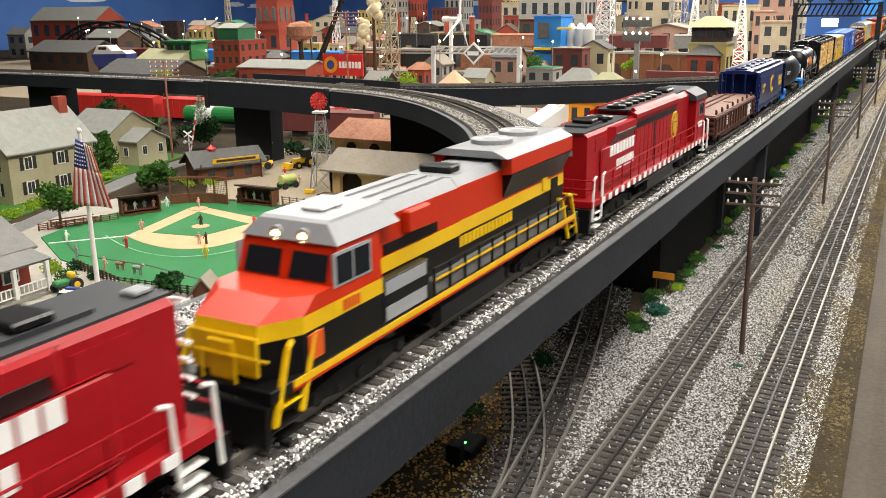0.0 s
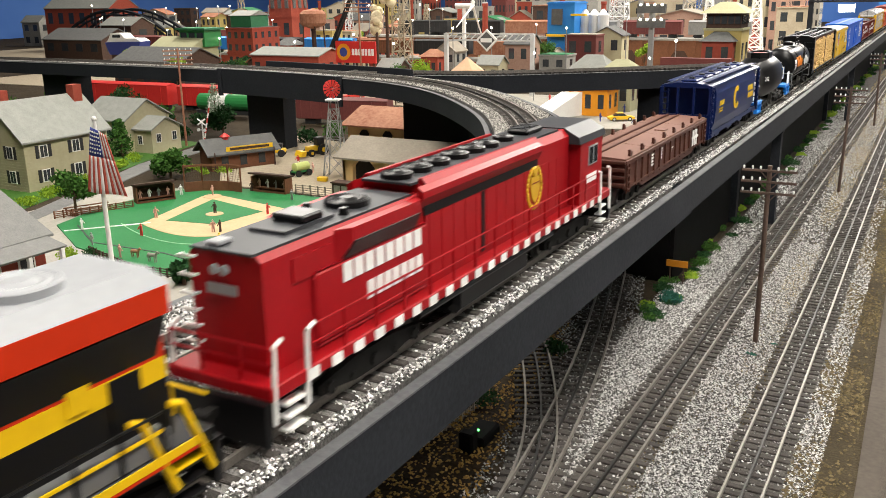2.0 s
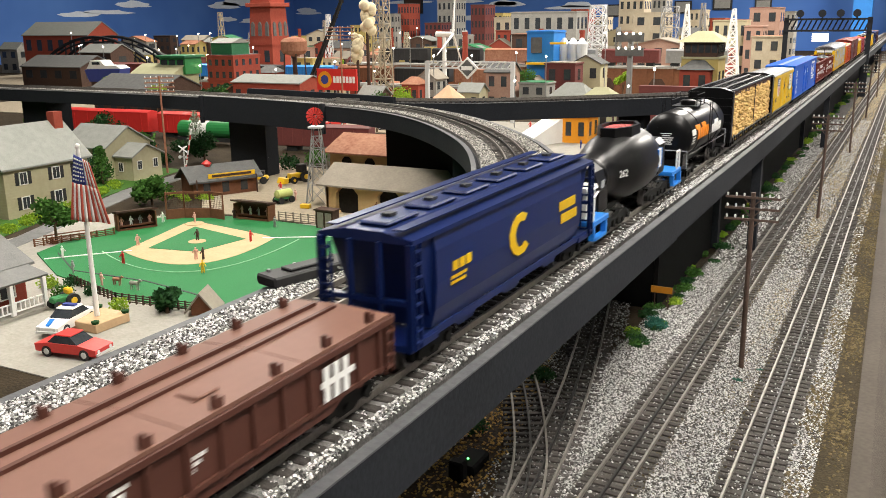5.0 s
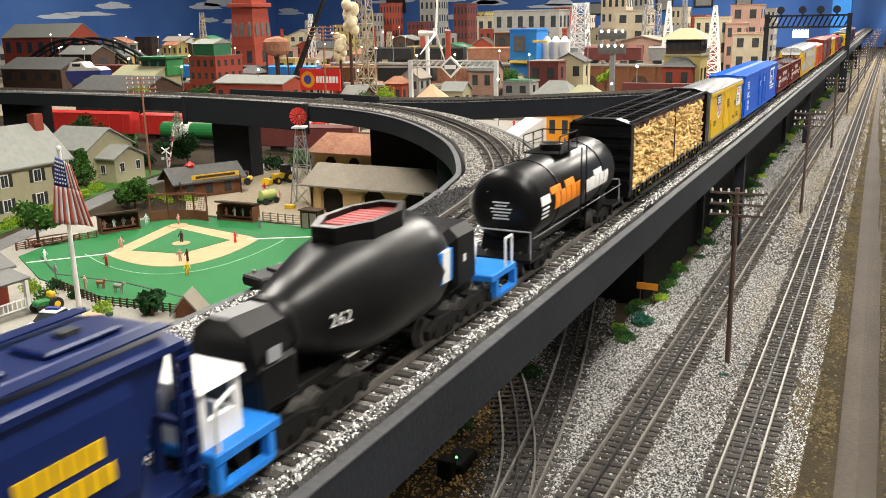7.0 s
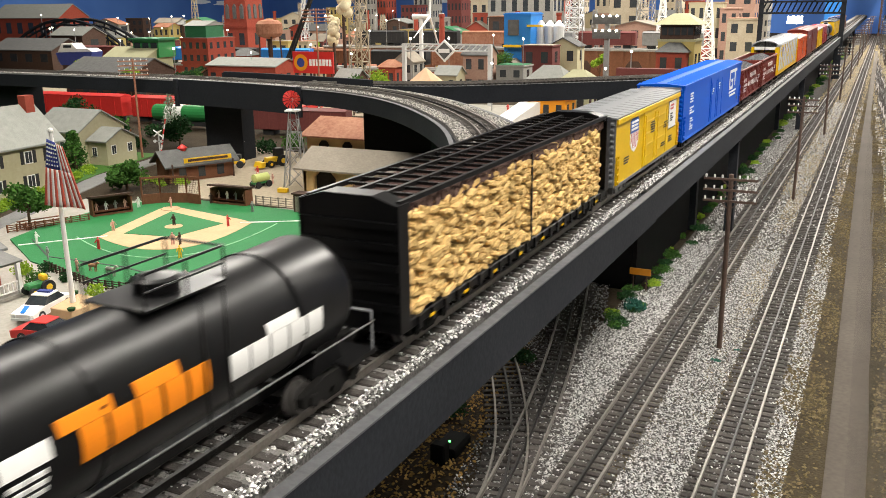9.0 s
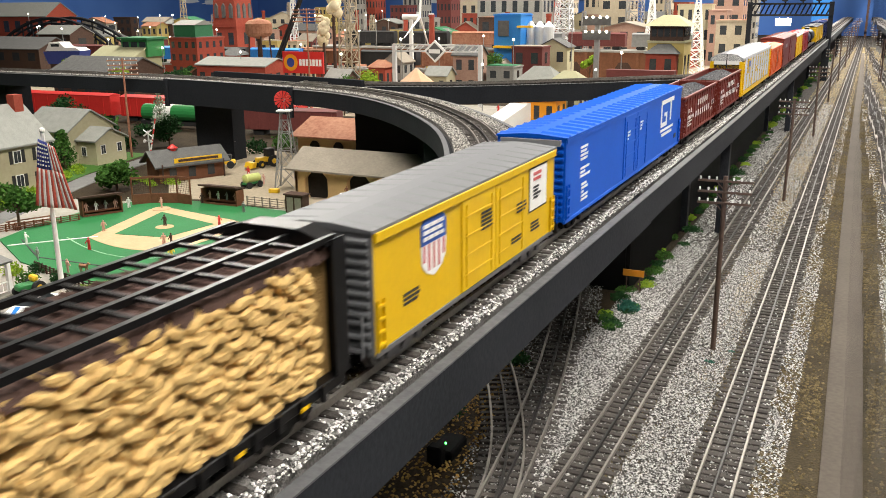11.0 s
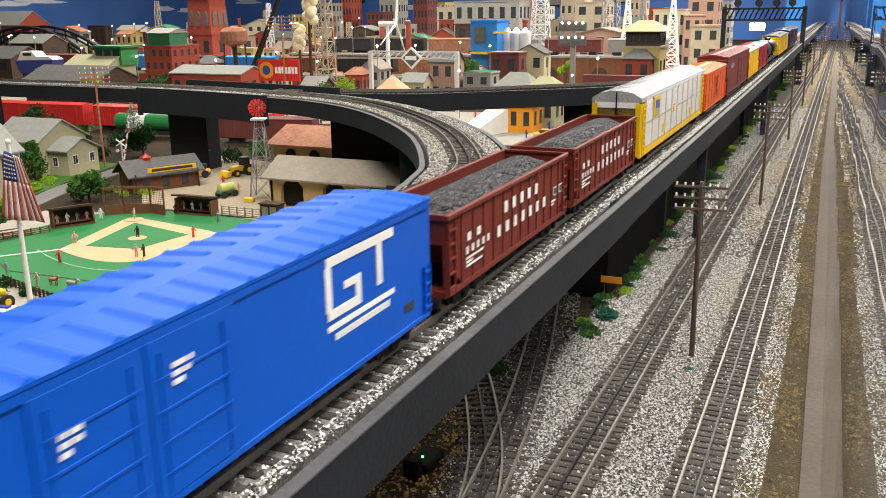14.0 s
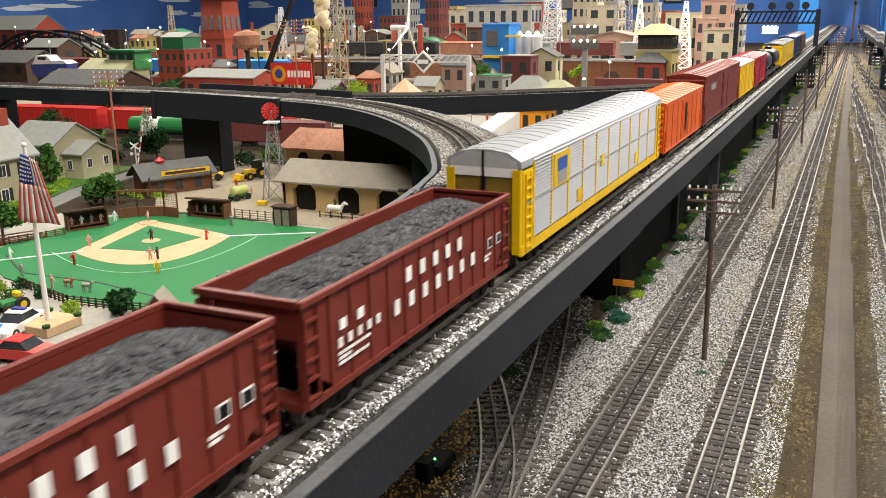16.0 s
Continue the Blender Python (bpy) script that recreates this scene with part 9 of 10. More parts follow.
for k in range(4):
    a = 0.785 + k * 1.571
    Shape().rod((0.062 * math.cos(a), 0.062 * math.sin(a), 0), (0.050 * math.cos(a), 0.050 * math.sin(a), 0.275), 0.004, seg=6).make("leg", MAT["dark_wood"], w)
Shape().rod((0, 0, 0), (0, 0, 0.265), 0.008).make("riser", MAT["dark_wood"], w)
b = thing("billboard", "red billboard with a round yellow emblem and white bars", "billboard", m=pose(-2.21, 3.20, 0))
Shape().box(-0.105, 0.105, -0.004, 0.004, 0.135, 0.228).make("panel", MAT["red_toy"], b)
Shape().lathe([(-0.0045, 0.036), (-0.0060, 0.036)], "y", (-0.062, 0, 0.181), 20).make("emblem", MAT["orange_toy"], b, "yellow-orange disc")
Shape().lathe([(-0.0062, 0.020), (-0.0070, 0.020)], "y", (-0.062, 0, 0.181), 16).make("emblem_core", MAT["flag_blue"], b)
for k in range(7):
    Shape().box(-0.018 + k * 0.017, -0.006 + k * 0.017, -0.0052, -0.004, 0.168, 0.196).make("letter_bar", MAT["white"], b)
for x in (-0.09, 0, 0.09):
    Shape().rod((x, 0.006, 0), (x, 0.006, 0.14), 0.004).make("post", MAT["dark_wood"], b)
h = thing("switch_tower", "green signal cabin on a grey post", "signal cabin", m=pose(-3.31, 3.40, 0))
Shape().box(-0.085, 0.085, -0.06, 0.06, 0.178, 0.262).make("cabin", MAT["green_toy"], h)
Shape().box(-0.100, 0.100, -0.075, 0.075, 0.262, 0.272).make("roof", MAT["green_roof"], h)
for x in (-0.055, 0.0, 0.055):
    Shape().box(x - 0.020, x + 0.020, -0.0620, -0.06, 0.215, 0.250).make("window", MAT["glass_dark"], h)
Shape().box(-0.022, 0.022, -0.022, 0.022, 0, 0.178).make("post", MAT["roof_dark"], h)

# arched truss bridge
br = thing("arch_bridge", "black steel arch truss bridge behind the barns", "bridge")
for side in (4.72, 4.90):
    prev = None
    t = Shape()
    posts = []
    for k in range(13):
        u = k / 12
        x, z = -6.05 + 1.25 * u, 0.110 + 0.225 * (1 - (2 * u - 1) ** 2)
        if prev:
            t.rod(prev, (x, side, z), 0.012, seg=5)
            t.rod((prev[0], side, prev[2] - 0.035), (x, side, z - 0.035), 0.008, seg=5)
        posts.append((x, z))
        prev = (x, side, z)
    tagged(t.make("arch", MAT["deck"], br), kind="stuff")
    for x, z in posts:
        Shape().rod((x, side, 0.11), (x, side, z), 0.006, seg=5).make("hanger", MAT["deck"], br)
Shape().box(-6.1, -4.75, 4.70, 4.92, 0.085, 0.110).make("deck", MAT["deck"], br)

b = thing("toy_boat", "white cabin cruiser with a navy hull on blocks", "boat", m=pose(-3.96, 3.50, 0.10, 0, 0, 12))
Shape().prism([(-0.11, 0.085), (-0.085, 0.02), (0.095, 0.02), (0.12, 0.090)], -0.05, 0.05, "y").make("hull", MAT["flag_blue"], b, "navy hull")
Shape().prism([(-0.10, 0.088), (0.12, 0.091), (0.09, 0.108), (0.02, 0.108), (-0.005, 0.135), (-0.07, 0.135), (-0.085, 0.108)], -0.044, 0.044, "y").make("cabin", MAT["white"], b)
Shape().box(-0.06, -0.01, -0.046, 0.046, 0.112, 0.126).make("window", MAT["glass_dark"], b)
Shape().box(-0.08, -0.04, -0.04, 0.04, -0.10, 0.02).box(0.04, 0.08, -0.04, 0.04, -0.10, 0.02).make("cradle", MAT["dark_wood"], b)


def lattice(name, label, x, y, w0, w1, h, mat, steps=7, r=0.004, z=0.0):
    e = thing(name, label, "tower", "lattice towers", m=pose(x, y, z))
    for sx in (-1, 1):
        for sy in (-1, 1):
            Shape().rod((sx * w0, sy * w0, 0), (sx * w1, sy * w1, h), r, r * 0.8, 5).make("leg", MAT[mat], e)
    for k in range(steps):
        za, zb = h * k / steps, h * (k + 1) / steps
        a, b2 = w0 + (w1 - w0) * k / steps, w0 + (w1 - w0) * (k + 1) / steps
        br_ = Shape()
        for sx, sy, tx, ty in ((-1, -1, 1, -1), (1, -1, 1, 1), (1, 1, -1, 1), (-1, 1, -1, -1)):
            br_.rod((sx * a, sy * a, za), (tx * b2, ty * b2, zb), r * 0.6, seg=4).rod((tx * a, ty * a, za), (sx * b2, sy * b2, zb), r * 0.6, seg=4).rod((sx * b2, sy * b2, zb), (tx * b2, ty * b2, zb), r * 0.6, seg=4)
        tagged(br_.make("bracing", MAT[mat], e), kind="stuff")
    return e


lattice("lattice_mast", "tan lattice signal mast", -2.40, 3.90, 0.040, 0.028, 0.62, "beige", 9)
lattice("lattice_mast", "pale grey leaning coaling lattice", -1.605, 5.0, 0.060, 0.035, 0.50, "steel_pale", 9)
lattice("lattice_mast", "white tapered lattice mast", -1.14, 5.2, 0.045, 0.006, 0.50, "white", 9)
lattice("lattice_mast", "white tapered lattice mast", -0.88, 5.2, 0.050, 0.008, 0.47, "white", 9)
lattice("lattice_mast", "grey lattice crane tower", -2.02, 6.3, 0.06, 0.05, 0.52, "steel", 7)
lattice("lattice_mast", "grey lattice crane tower", -1.50, 6.3, 0.06, 0.05, 0.50, "steel", 7)
c = thing("crane", "black crane boom with a yellow base", "crane", m=pose(-2.66, 3.62, 0))
Shape().box(-0.05, 0.03, -0.04, 0.04, 0.10, 0.15, 0.004).make("cab", MAT["orange_toy"], c)
Shape().box(-0.06, 0.05, -0.05, 0.05, 0, 0.10).make("base", MAT["black_toy"], c)
bm_ = Shape()
for o in (-0.009, 0.009):
    for q in (-0.009, 0.009):
        bm_.rod((o, q, 0.13), (0.225 + o * 0.4, q * 0.4, 0.56), 0.0045, seg=5)
for k in range(12):
    u = k / 12
    bm_.rod((0.225 * u - 0.009, -0.009, 0.13 + 0.43 * u), (0.225 * (u + 0.08) + 0.009, 0.009, 0.13 + 0.43 * (u + 0.08)), 0.003, seg=4)
bm_.make("boom", MAT["black_toy"], c)
for k, (x, z, r) in enumerate(((-2.31, 0.445, 0.055), (-2.37, 0.305, 0.050))):
    sh = Shape()
    rng = random.Random(k)
    for i in range(9):
        sh.ball((x + rng.uniform(-0.4, 0.4) * r, 3.62 + rng.uniform(-0.4, 0.4) * r, z + (i - 4) * r * 0.26), r * rng.uniform(0.4, 0.62), 9, 6)
    sm = tagged(sh.make("smoke_puff", MAT["cotton"], smooth=True), "yellowed cotton smoke puff above a chimney", "smoke puff", "smoke puffs")
    st = thing("smokestack", "thin dark chimney under the smoke puff", "chimney", m=pose(x, 3.62, 0))
    Shape().rod((0, 0, 0), (0, 0, z - r), 0.010, 0.007).make("chimney_shaft", MAT["dark_wood"], st)

t = thing("wind_turbine", "white model wind turbine", "wind turbine", m=pose(-2.09, 4.0, 0))
Shape().rod((0, 0, 0), (0, 0, 0.355), 0.013, 0.009, 12).make("tower", MAT["white"], t)
Shape().rod((-0.045, 0, 0.360), (0.045, 0, 0.360), 0.014, 0.012, 12).make("nacelle", MAT["white"], t)
for a in (-12, 108, 228):
    r = math.radians(a)
    Shape().rod((0.050, 0, 0.360), (0.050 + 0.30 * math.sin(r) * 0.2, -0.30 * math.sin(r), 0.360 + 0.30 * math.cos(r)), 0.007, 0.002, 6).make("blade", MAT["white"], t)
g = thing("signal_bridge", "pale lattice signal bridge with a diamond board", "signal bridge")
for x in (-1.865, -1.455):
    Shape().box(x - 0.008, x + 0.008, 3.392, 3.408, 0, 0.255).make("post", MAT["steel_pale"], g)
for z in (0.225, 0.252):
    Shape().box(-1.87, -1.45, 3.395, 3.405, z, z + 0.006).make("girder", MAT["steel_pale"], g)
lt = Shape()
for k in range(14):
    x = -1.865 + k * 0.0293
    lt.rod((x, 3.40, 0.228), (x + 0.0293, 3.40, 0.254), 0.0025, seg=4)
lt.make("lattice", MAT["steel_pale"], g)
Shape().prism([(-1.708, 0.230), (-1.658, 0.182), (-1.608, 0.230), (-1.658, 0.276)], 3.378, 3.386, "y").make("diamond_board", MAT["white"], g, "white diamond board")
Shape().prism([(-1.696, 0.230), (-1.658, 0.194), (-1.620, 0.230), (-1.658, 0.265)], 3.375, 3.378, "y").make("diamond_field", MAT["roof_dark"], g)
Shape().box(-1.684, -1.632, 3.372, 3.375, 0.221, 0.238).make("letter_bar", MAT["white"], g)

b = far_building("blue_tower", "bright blue industrial building with grey pipes", -1.80, -1.65, 4.40, 0.18, 0.360, "blue_bld", "flat", "blue_bld", 1, 0)
Shape().box(-1.775, -1.715, 4.392, 4.40, 0.255, 0.335).make("panel", MAT["roof_dark"], b)
Shape().box(-1.79, -1.62, 4.36, 4.40, 0.195, 0.206).make("walkway", MAT["yellow_toy"], b, "yellow walkway")
Shape().box(-1.66, -1.58, 4.37, 4.40, 0.300, 0.310).make("walkway", MAT["yellow_toy"], b, "yellow walkway")
for x in (-1.635, -1.585, -1.535):
    s = thing("silo", "grey steel silo beside the blue building", "silo", "silos", m=pose(x, 4.52, 0))
    Shape().lathe([(0.0, 0.030), (0.300, 0.030), (0.330, 0.006)], "z", seg=16).make("shell", MAT["steel_pale"], s)
t = thing("tent", "peach canvas tent with a pointed top", "tent", m=pose(-1.505, 2.90, 0))
Shape().lathe([(0.10, 0.074), (0.137, 0.078), (0.165, 0.040), (0.195, 0.003)], "z", seg=8).make("canvas", MAT["peach"], t)
Shape().lathe([(0.0, 0.070), (0.10, 0.070)], "z", seg=8).make("side_cloth", MAT["white"], t)
far_building("pavilion", "pavilion with pale grey hip roof", -1.178, -1.028, 3.10, 0.14, 0.140, "beige", "hip", "roof_grey", 3, 1, 0.055)
far_building("pavilion", "green-roofed pavilion with a vent", -1.03, -0.92, 3.05, 0.12, 0.145, "olive", "hip", "olive", 2, 1, 0.04)
f = far_building("signal_tower", "mustard signal tower with dark upper windows and olive roof", -0.889, -0.727, 4.00, 0.17, 0.248, "mustard", "none", "olive", 2, 1)
Shape().box(-0.893, -0.723, 3.996, 4.174, 0.248, 0.258).make("belt", MAT["olive"], f)
Shape().box(-0.882, -0.734, 4.004, 4.166, 0.258, 0.322).make("upper_floor", MAT["dark_wood"], f)
for k in range(5):
    Shape().box(-0.874 + k * 0.029, -0.852 + k * 0.029, 4.000, 4.004, 0.276, 0.312).make("window", MAT["glass_dark"], f)
for k in range(4):
    Shape().box(-0.734, -0.730, 4.02 + k * 0.038, 4.048 + k * 0.038, 0.276, 0.312).make("window", MAT["glass_dark"], f)
Shape().solid([(-0.91, 3.98, 0.322), (-0.706, 3.98, 0.322), (-0.706, 4.19, 0.322), (-0.91, 4.19, 0.322), (-0.84, 4.06, 0.368), (-0.776, 4.06, 0.368), (-0.776, 4.11, 0.368), (-0.84, 4.11, 0.368)], [(0, 1, 2, 3), (4, 7, 6, 5)] + [(i, (i + 1) % 4, 4 + (i + 1) % 4, 4 + i) for i in range(4)]).make("roof", MAT["olive"], f)
far_building("concrete_mill", "pale concrete mill with small dark windows", -2.94, -2.64, 6.5, 0.3, 0.435, "beige", "flat", "grey_wall", 4, 3)
far_building("tall_house", "tall beige tower house with dark windows", -1.82, -1.585, 6.5, 0.25, 0.455, "beige", "flat", "beige", 2, 4)
far_building("tall_house", "stepped pinkish tower house", -1.00, -0.80, 6.5, 0.25, 0.478, "pinkish", "flat", "maroon", 2, 4)
far_building("tall_house", "lower pinkish tower house", -0.98, -0.86, 6.2, 0.2, 0.36, "pinkish", "flat", "pinkish", 2, 3)
far_building("steel_mill", "long grey steel mill with trusses", -2.60, -2.10, 6.05, 0.25, 0.470, "grey_wall", "flat", "steel", 6, 3)
tagged(Shape().box(-0.86, -0.61, 3.20, 3.235, 0.0, 0.186).make("low_wall", MAT["maroon"]), "low maroon wall behind the viaduct", "wall")
h = far_building("kiosk", "orange-yellow station kiosk under the viaduct", -1.097, -0.956, 2.90, 0.12, 0.098, "orange_toy", "hip", "orange_toy", 3, 1, 0.022)
r = thing("ramp", "white loading ramp with a slanted roof", "ramp", m=pose(-1.12, 2.82, 0, 0, 0, -20))
Shape().prism([(-0.14, 0.0), (0.12, 0.0), (0.12, 0.085), (0.09, 0.085)], -0.04, 0.04, "x").make("slab", MAT["white"], r)
patch("paved_lot", [(-1.55, 2.45), (-0.45, 2.75), (-0.40, 3.6), (-1.7, 3.4)], 0.0022, MAT["concrete"], "pale paved lot behind the viaduct")
patch("paved_lot", [(-4.6, 2.9), (-1.7, 2.9), (-1.7, 4.2), (-4.6, 4.2)], 0.0020, MAT["gravel"], "pale gravel yard of the far town")
patch("paved_lot", [(-7.0, 4.2), (-0.4, 4.2), (-0.4, 8.5), (-7.0, 8.5)], 0.0018, MAT["gravel"], "pale streets of the far town")

# tall signal gantry over the line
g = thing("signal_gantry", "black signal gantry across the line with round signals", "signal gantry")
for x in (-0.600, -0.185):
    Shape().box(x - 0.012, x + 0.012, 5.19, 5.21, 0.0, 0.42).make("post", MAT["deck"], g)
for z in (0.345, 0.405):
    Shape().box(-0.61, -0.175, 5.185, 5.215, z, z + 0.010).make("girder", MAT["deck"], g)
lt = Shape()
for k in range(16):
    x = -0.60 + k * 0.026
    lt.rod((x, 5.2, 0.35), (x + 0.026, 5.2, 0.41), 0.004, seg=4)
lt.make("lattice", MAT["deck"], g)
for x in (-0.53, -0.42, -0.33, -0.25):
    s = Shape().rod((x, 5.18, 0.44), (x, 5.17, 0.44), 0.020, seg=14).rod((x, 5.2, 0.41), (x, 5.2, 0.44), 0.004).make("signal_disc", MAT["deck"], g)
Shape().box(-0.46, -0.38, 5.17, 5.18, 0.295, 0.335).make("lit_sign", MAT["bulb"], g, "lit white sign")
p = thing("light_board", "dark board of white lamps on a mast", "light board", m=pose(-1.04, 3.70, 0))
Shape().box(-0.01, 0.01, -0.01, 0.01, 0, 0.36).make("mast", MAT["steel"], p)
for z in (0.29, 0.35):
    Shape().box(-0.06, 0.06, -0.02, -0.01, z - 0.018, z + 0.018).make("board", MAT["roof_dark"], p)
    for k in range(4):
        Shape().ball((-0.045 + k * 0.03, -0.022, z + 0.016), 0.0058, 8, 5).make("lamp", MAT["bulb"], p, "lit white lamp")

# railway cars standing in the far yard
rng = random.Random(21)


def parked_car(x, y, turn, mat, label, L=0.30, z=0.0, hi=0.085):
    e = thing("parked_rail_car", label, "freight car", "parked rail cars", m=pose(x, y, z, 0, 0, turn))
    Shape().box(-L / 2, L / 2, -0.03, 0.03, 0.018, hi, 0.002).make("body", mat, e)
    Shape().prism([(-0.032, hi), (0.032, hi), (0.0, hi + 0.008)], -L / 2, L / 2, "x").make("roof", mat, e)
    for s in (-1, 1):
        Shape().box(s * (L / 2 - 0.05) - 0.02, s * (L / 2 - 0.05) + 0.02, -0.022, 0.022, 0, 0.018).make("truck", MAT["black_toy"], e)
    for k in range(9):
        Shape().box(-L / 2 + (k + 0.5) * L / 9 - 0.002, -L / 2 + (k + 0.5) * L / 9 + 0.002, -0.0315, -0.03, 0.022, hi - 0.004).make("rib", mat, e)


parked_car(-2.90, 2.45, 4, MAT["red_toy"], "long red rail car below the viaduct", 0.62, 0.0, 0.095)
parked_car(-2.42, 2.50, 4, MAT["red_toy"], "red rail car below the viaduct", 0.28, 0.0, 0.092)
parked_car(-1.72, 2.40, 10, MAT["maroon"], "dark red rail car below the viaduct", 0.34)
parked_car(-1.36, 2.52, 12, MAT["black_toy"], "black rail car below the viaduct", 0.30, 0.0, 0.05)
e = thing("parked_tank_car", "white and green tank car below the viaduct", "tank car", m=pose(-2.20, 2.38, 0, 0, 0, 6))
Shape().lathe([(-0.15, 0.01), (-0.14, 0.030), (0.14, 0.030), (0.15, 0.01)], "x", (0, 0, 0.055), 18).make("tank", MAT["green_toy"], e)
Shape().box(-0.15, 0.15, -0.02, 0.02, 0.012, 0.026).make("frame", MAT["black_toy"], e)
Shape().lathe([(-0.035, 0.0305), (0.035, 0.0305)], "x", (-0.05, 0, 0.055), 18).make("band", MAT["white"], e)
cols = [("maroon", "maroon"), ("black_toy", "black"), ("brown_wood", "brown"), ("dark_wood", "dark brown"), ("steel", "grey"), ("blue_bld", "blue"), ("roof_rust", "rusty")]
for k in range(14):
    m, n = cols[rng.randrange(7) if k % 3 else rng.choice((0, 1, 2))]
    parked_car(-4.4 + 0.36 * (k % 8) + (1.6 if k > 7 else 0.0), 4.05 if k < 8 else 4.85, 3, MAT[m], n + " rail car standing in the far yard", 0.32, 0.10 if k < 8 else 0.17)


def retaining_wall(x0, x1, y0, y1, top, mat, label):
    """A wall under a raised yard, with a capping and pilasters."""
    e = thing("retaining_wall", label, "retaining wall", "retaining walls")
    Shape().box(x0, x1, y0, y1, 0.0, top - 0.012).make("wall", mat, e)
    Shape().box(x0 - 0.004, x1 + 0.004, y0 - 0.006, y1 + 0.004, top - 0.012, top, 0.001).make("capping", MAT["grey_wall"], e)
    n = int((x1 - x0) / 0.14)
    for k in range(n):
        x = x0 + (k + 0.5) * (x1 - x0) / n
        Shape().box(x - 0.010, x + 0.010, y0 - 0.005, y0, 0.0, top - 0.012).make("pilaster", mat, e)
        if k % 2:
            Shape().prism([(x + 0.025, 0.0), (x + 0.025, top * 0.45), (x + 0.045, top * 0.62), (x + 0.095, top * 0.62), (x + 0.115, top * 0.45), (x + 0.115, 0.0)], y0 - 0.0025, y0, "y").make("arch_recess", MAT["dark_wood"], e, "dark arched recess")


retaining_wall(-4.7, -1.6, 3.98, 4.12, 0.10, MAT["brick"], "red brick retaining wall under the far yard")
retaining_wall(-3.2, -0.9, 4.78, 4.92, 0.17, MAT["brown_wood"], "brown retaining wall under the far yard")

# dense far houses
walls = ["beige", "grey_wall", "brick", "cream", "pinkish", "mustard", "brick", "maroon", "dark_wood"]
roofs = ["roof_grey", "roof_dark", "roof_tan", "roof_rust", "green_roof"]
words = {"beige": "beige", "grey_wall": "grey", "brick": "red brick", "cream": "cream", "pinkish": "pinkish", "mustard": "mustard", "maroon": "maroon", "dark_wood": "dark wooden"}
for k in range(64):
    u = rng.random()
    y = 5.3 + 3.0 * rng.random()
    x = -(y * (1.38 - 1.26 * ((k + rng.random()) / 64)))
    if y < 6.0 and -6.7 < x < -5.0:
        y += 1.2
    w = rng.uniform(0.14, 0.34)
    wall = rng.choice(walls)
    tall = rng.uniform(0.16, 0.40) if x > -3.2 else rng.uniform(0.10, 0.28)
    rf = rng.choice(("flat", "gable", "gable")) if tall < 0.3 else "flat"
    far_building("model_house", words[wall] + (" gabled" if rf == "gable" else " flat-roofed") + " model house of the far town", x - w / 2, x + w / 2, y, rng.uniform(0.12, 0.25), tall, wall, rf, rng.choice(roofs), rng.choice((2, 3, 3, 4)), 2 if tall < 0.25 else 3, rng.uniform(0.03, 0.06), rng.choice(("x", "y")), category="house")
for k in range(22):
    y = 3.0 + 1.6 * rng.random()
    x = -(y * (1.2 - 0.98 * ((k + rng.random()) / 22)))
    w = rng.uniform(0.08, 0.16)
    wall = rng.choice(walls)
    far_building("model_house", words[wall] + " small model house near the viaduct", x - w / 2, x + w / 2, y, 0.10, rng.uniform(0.06, 0.13), wall, rng.choice(("gable", "hip")), rng.choice(roofs), 2, 1, 0.035, rng.choice(("x", "y")), category="house")
for k in range(44):
    y = 2.75 + 3.2 * rng.random()
    x = -(y * (1.3 - 1.12 * rng.random()))
    tree(x, y, rng.uniform(0.10, 0.20), rng.uniform(0.035, 0.06), rng.choice(("leaf", "leaf_dark", "leaf", "leaf_lime")), "green model tree of the far town", 4, 0, 200 + k)


for k in range(17):
    u = (k + 0.25 + 0.5 * rng.random()) / 17
    y = 7.1 + 1.3 * rng.random()
    x = -(y * (0.66 - 0.56 * u))
    w = rng.uniform(0.12, 0.22)
    wall = rng.choice(("beige", "grey_wall", "maroon", "beige", "mustard", "brick", "grey_wall"))
    far_building("city_block", words[wall] + " tall model city block with rows of windows", x - w / 2, x + w / 2, y, 0.22, rng.uniform(0.36, 0.62), wall, "flat", "roof_dark", 4, 5, category="building")
for k in range(34):
    u = (k + rng.random()) / 34
    y = 3.7 + 1.9 * rng.random()
    x = -(y * (1.15 - 0.97 * u))
    w = rng.uniform(0.09, 0.17)
    wall = rng.choice(("beige", "brick", "mustard", "brick", "pinkish", "maroon", "grey_wall", "cream"))
    far_building("model_house", words[wall] + " model house in the crowded town", x - w / 2, x + w / 2, y, 0.12, rng.uniform(0.10, 0.22), wall, rng.choice(("gable", "hip", "flat")), rng.choice(roofs), 2, 2, 0.04, rng.choice(("x", "y")), category="house")
for k in range(16):
    u = (k + rng.random()) / 16
    y = 2.75 + 0.5 * rng.random()
    m, n = rng.choice((("red_toy", "red"), ("white", "white"), ("blue_bld", "blue"), ("yellow_toy", "yellow"), ("green_toy", "green"), ("black_toy", "black")))
    toy_car(-(y * (1.05 - 0.80 * u)), y, rng.uniform(0, 180), MAT[m], n + " toy car parked in the far town", 0.9)
for k in range(46):
    y = 2.6 + 1.2 * rng.random()
    figurine(-(y * (1.1 - 0.85 * rng.random())), y, 0.002, rng.choice(FM), "small figurine standing in the far town", 0.030, k * 37)


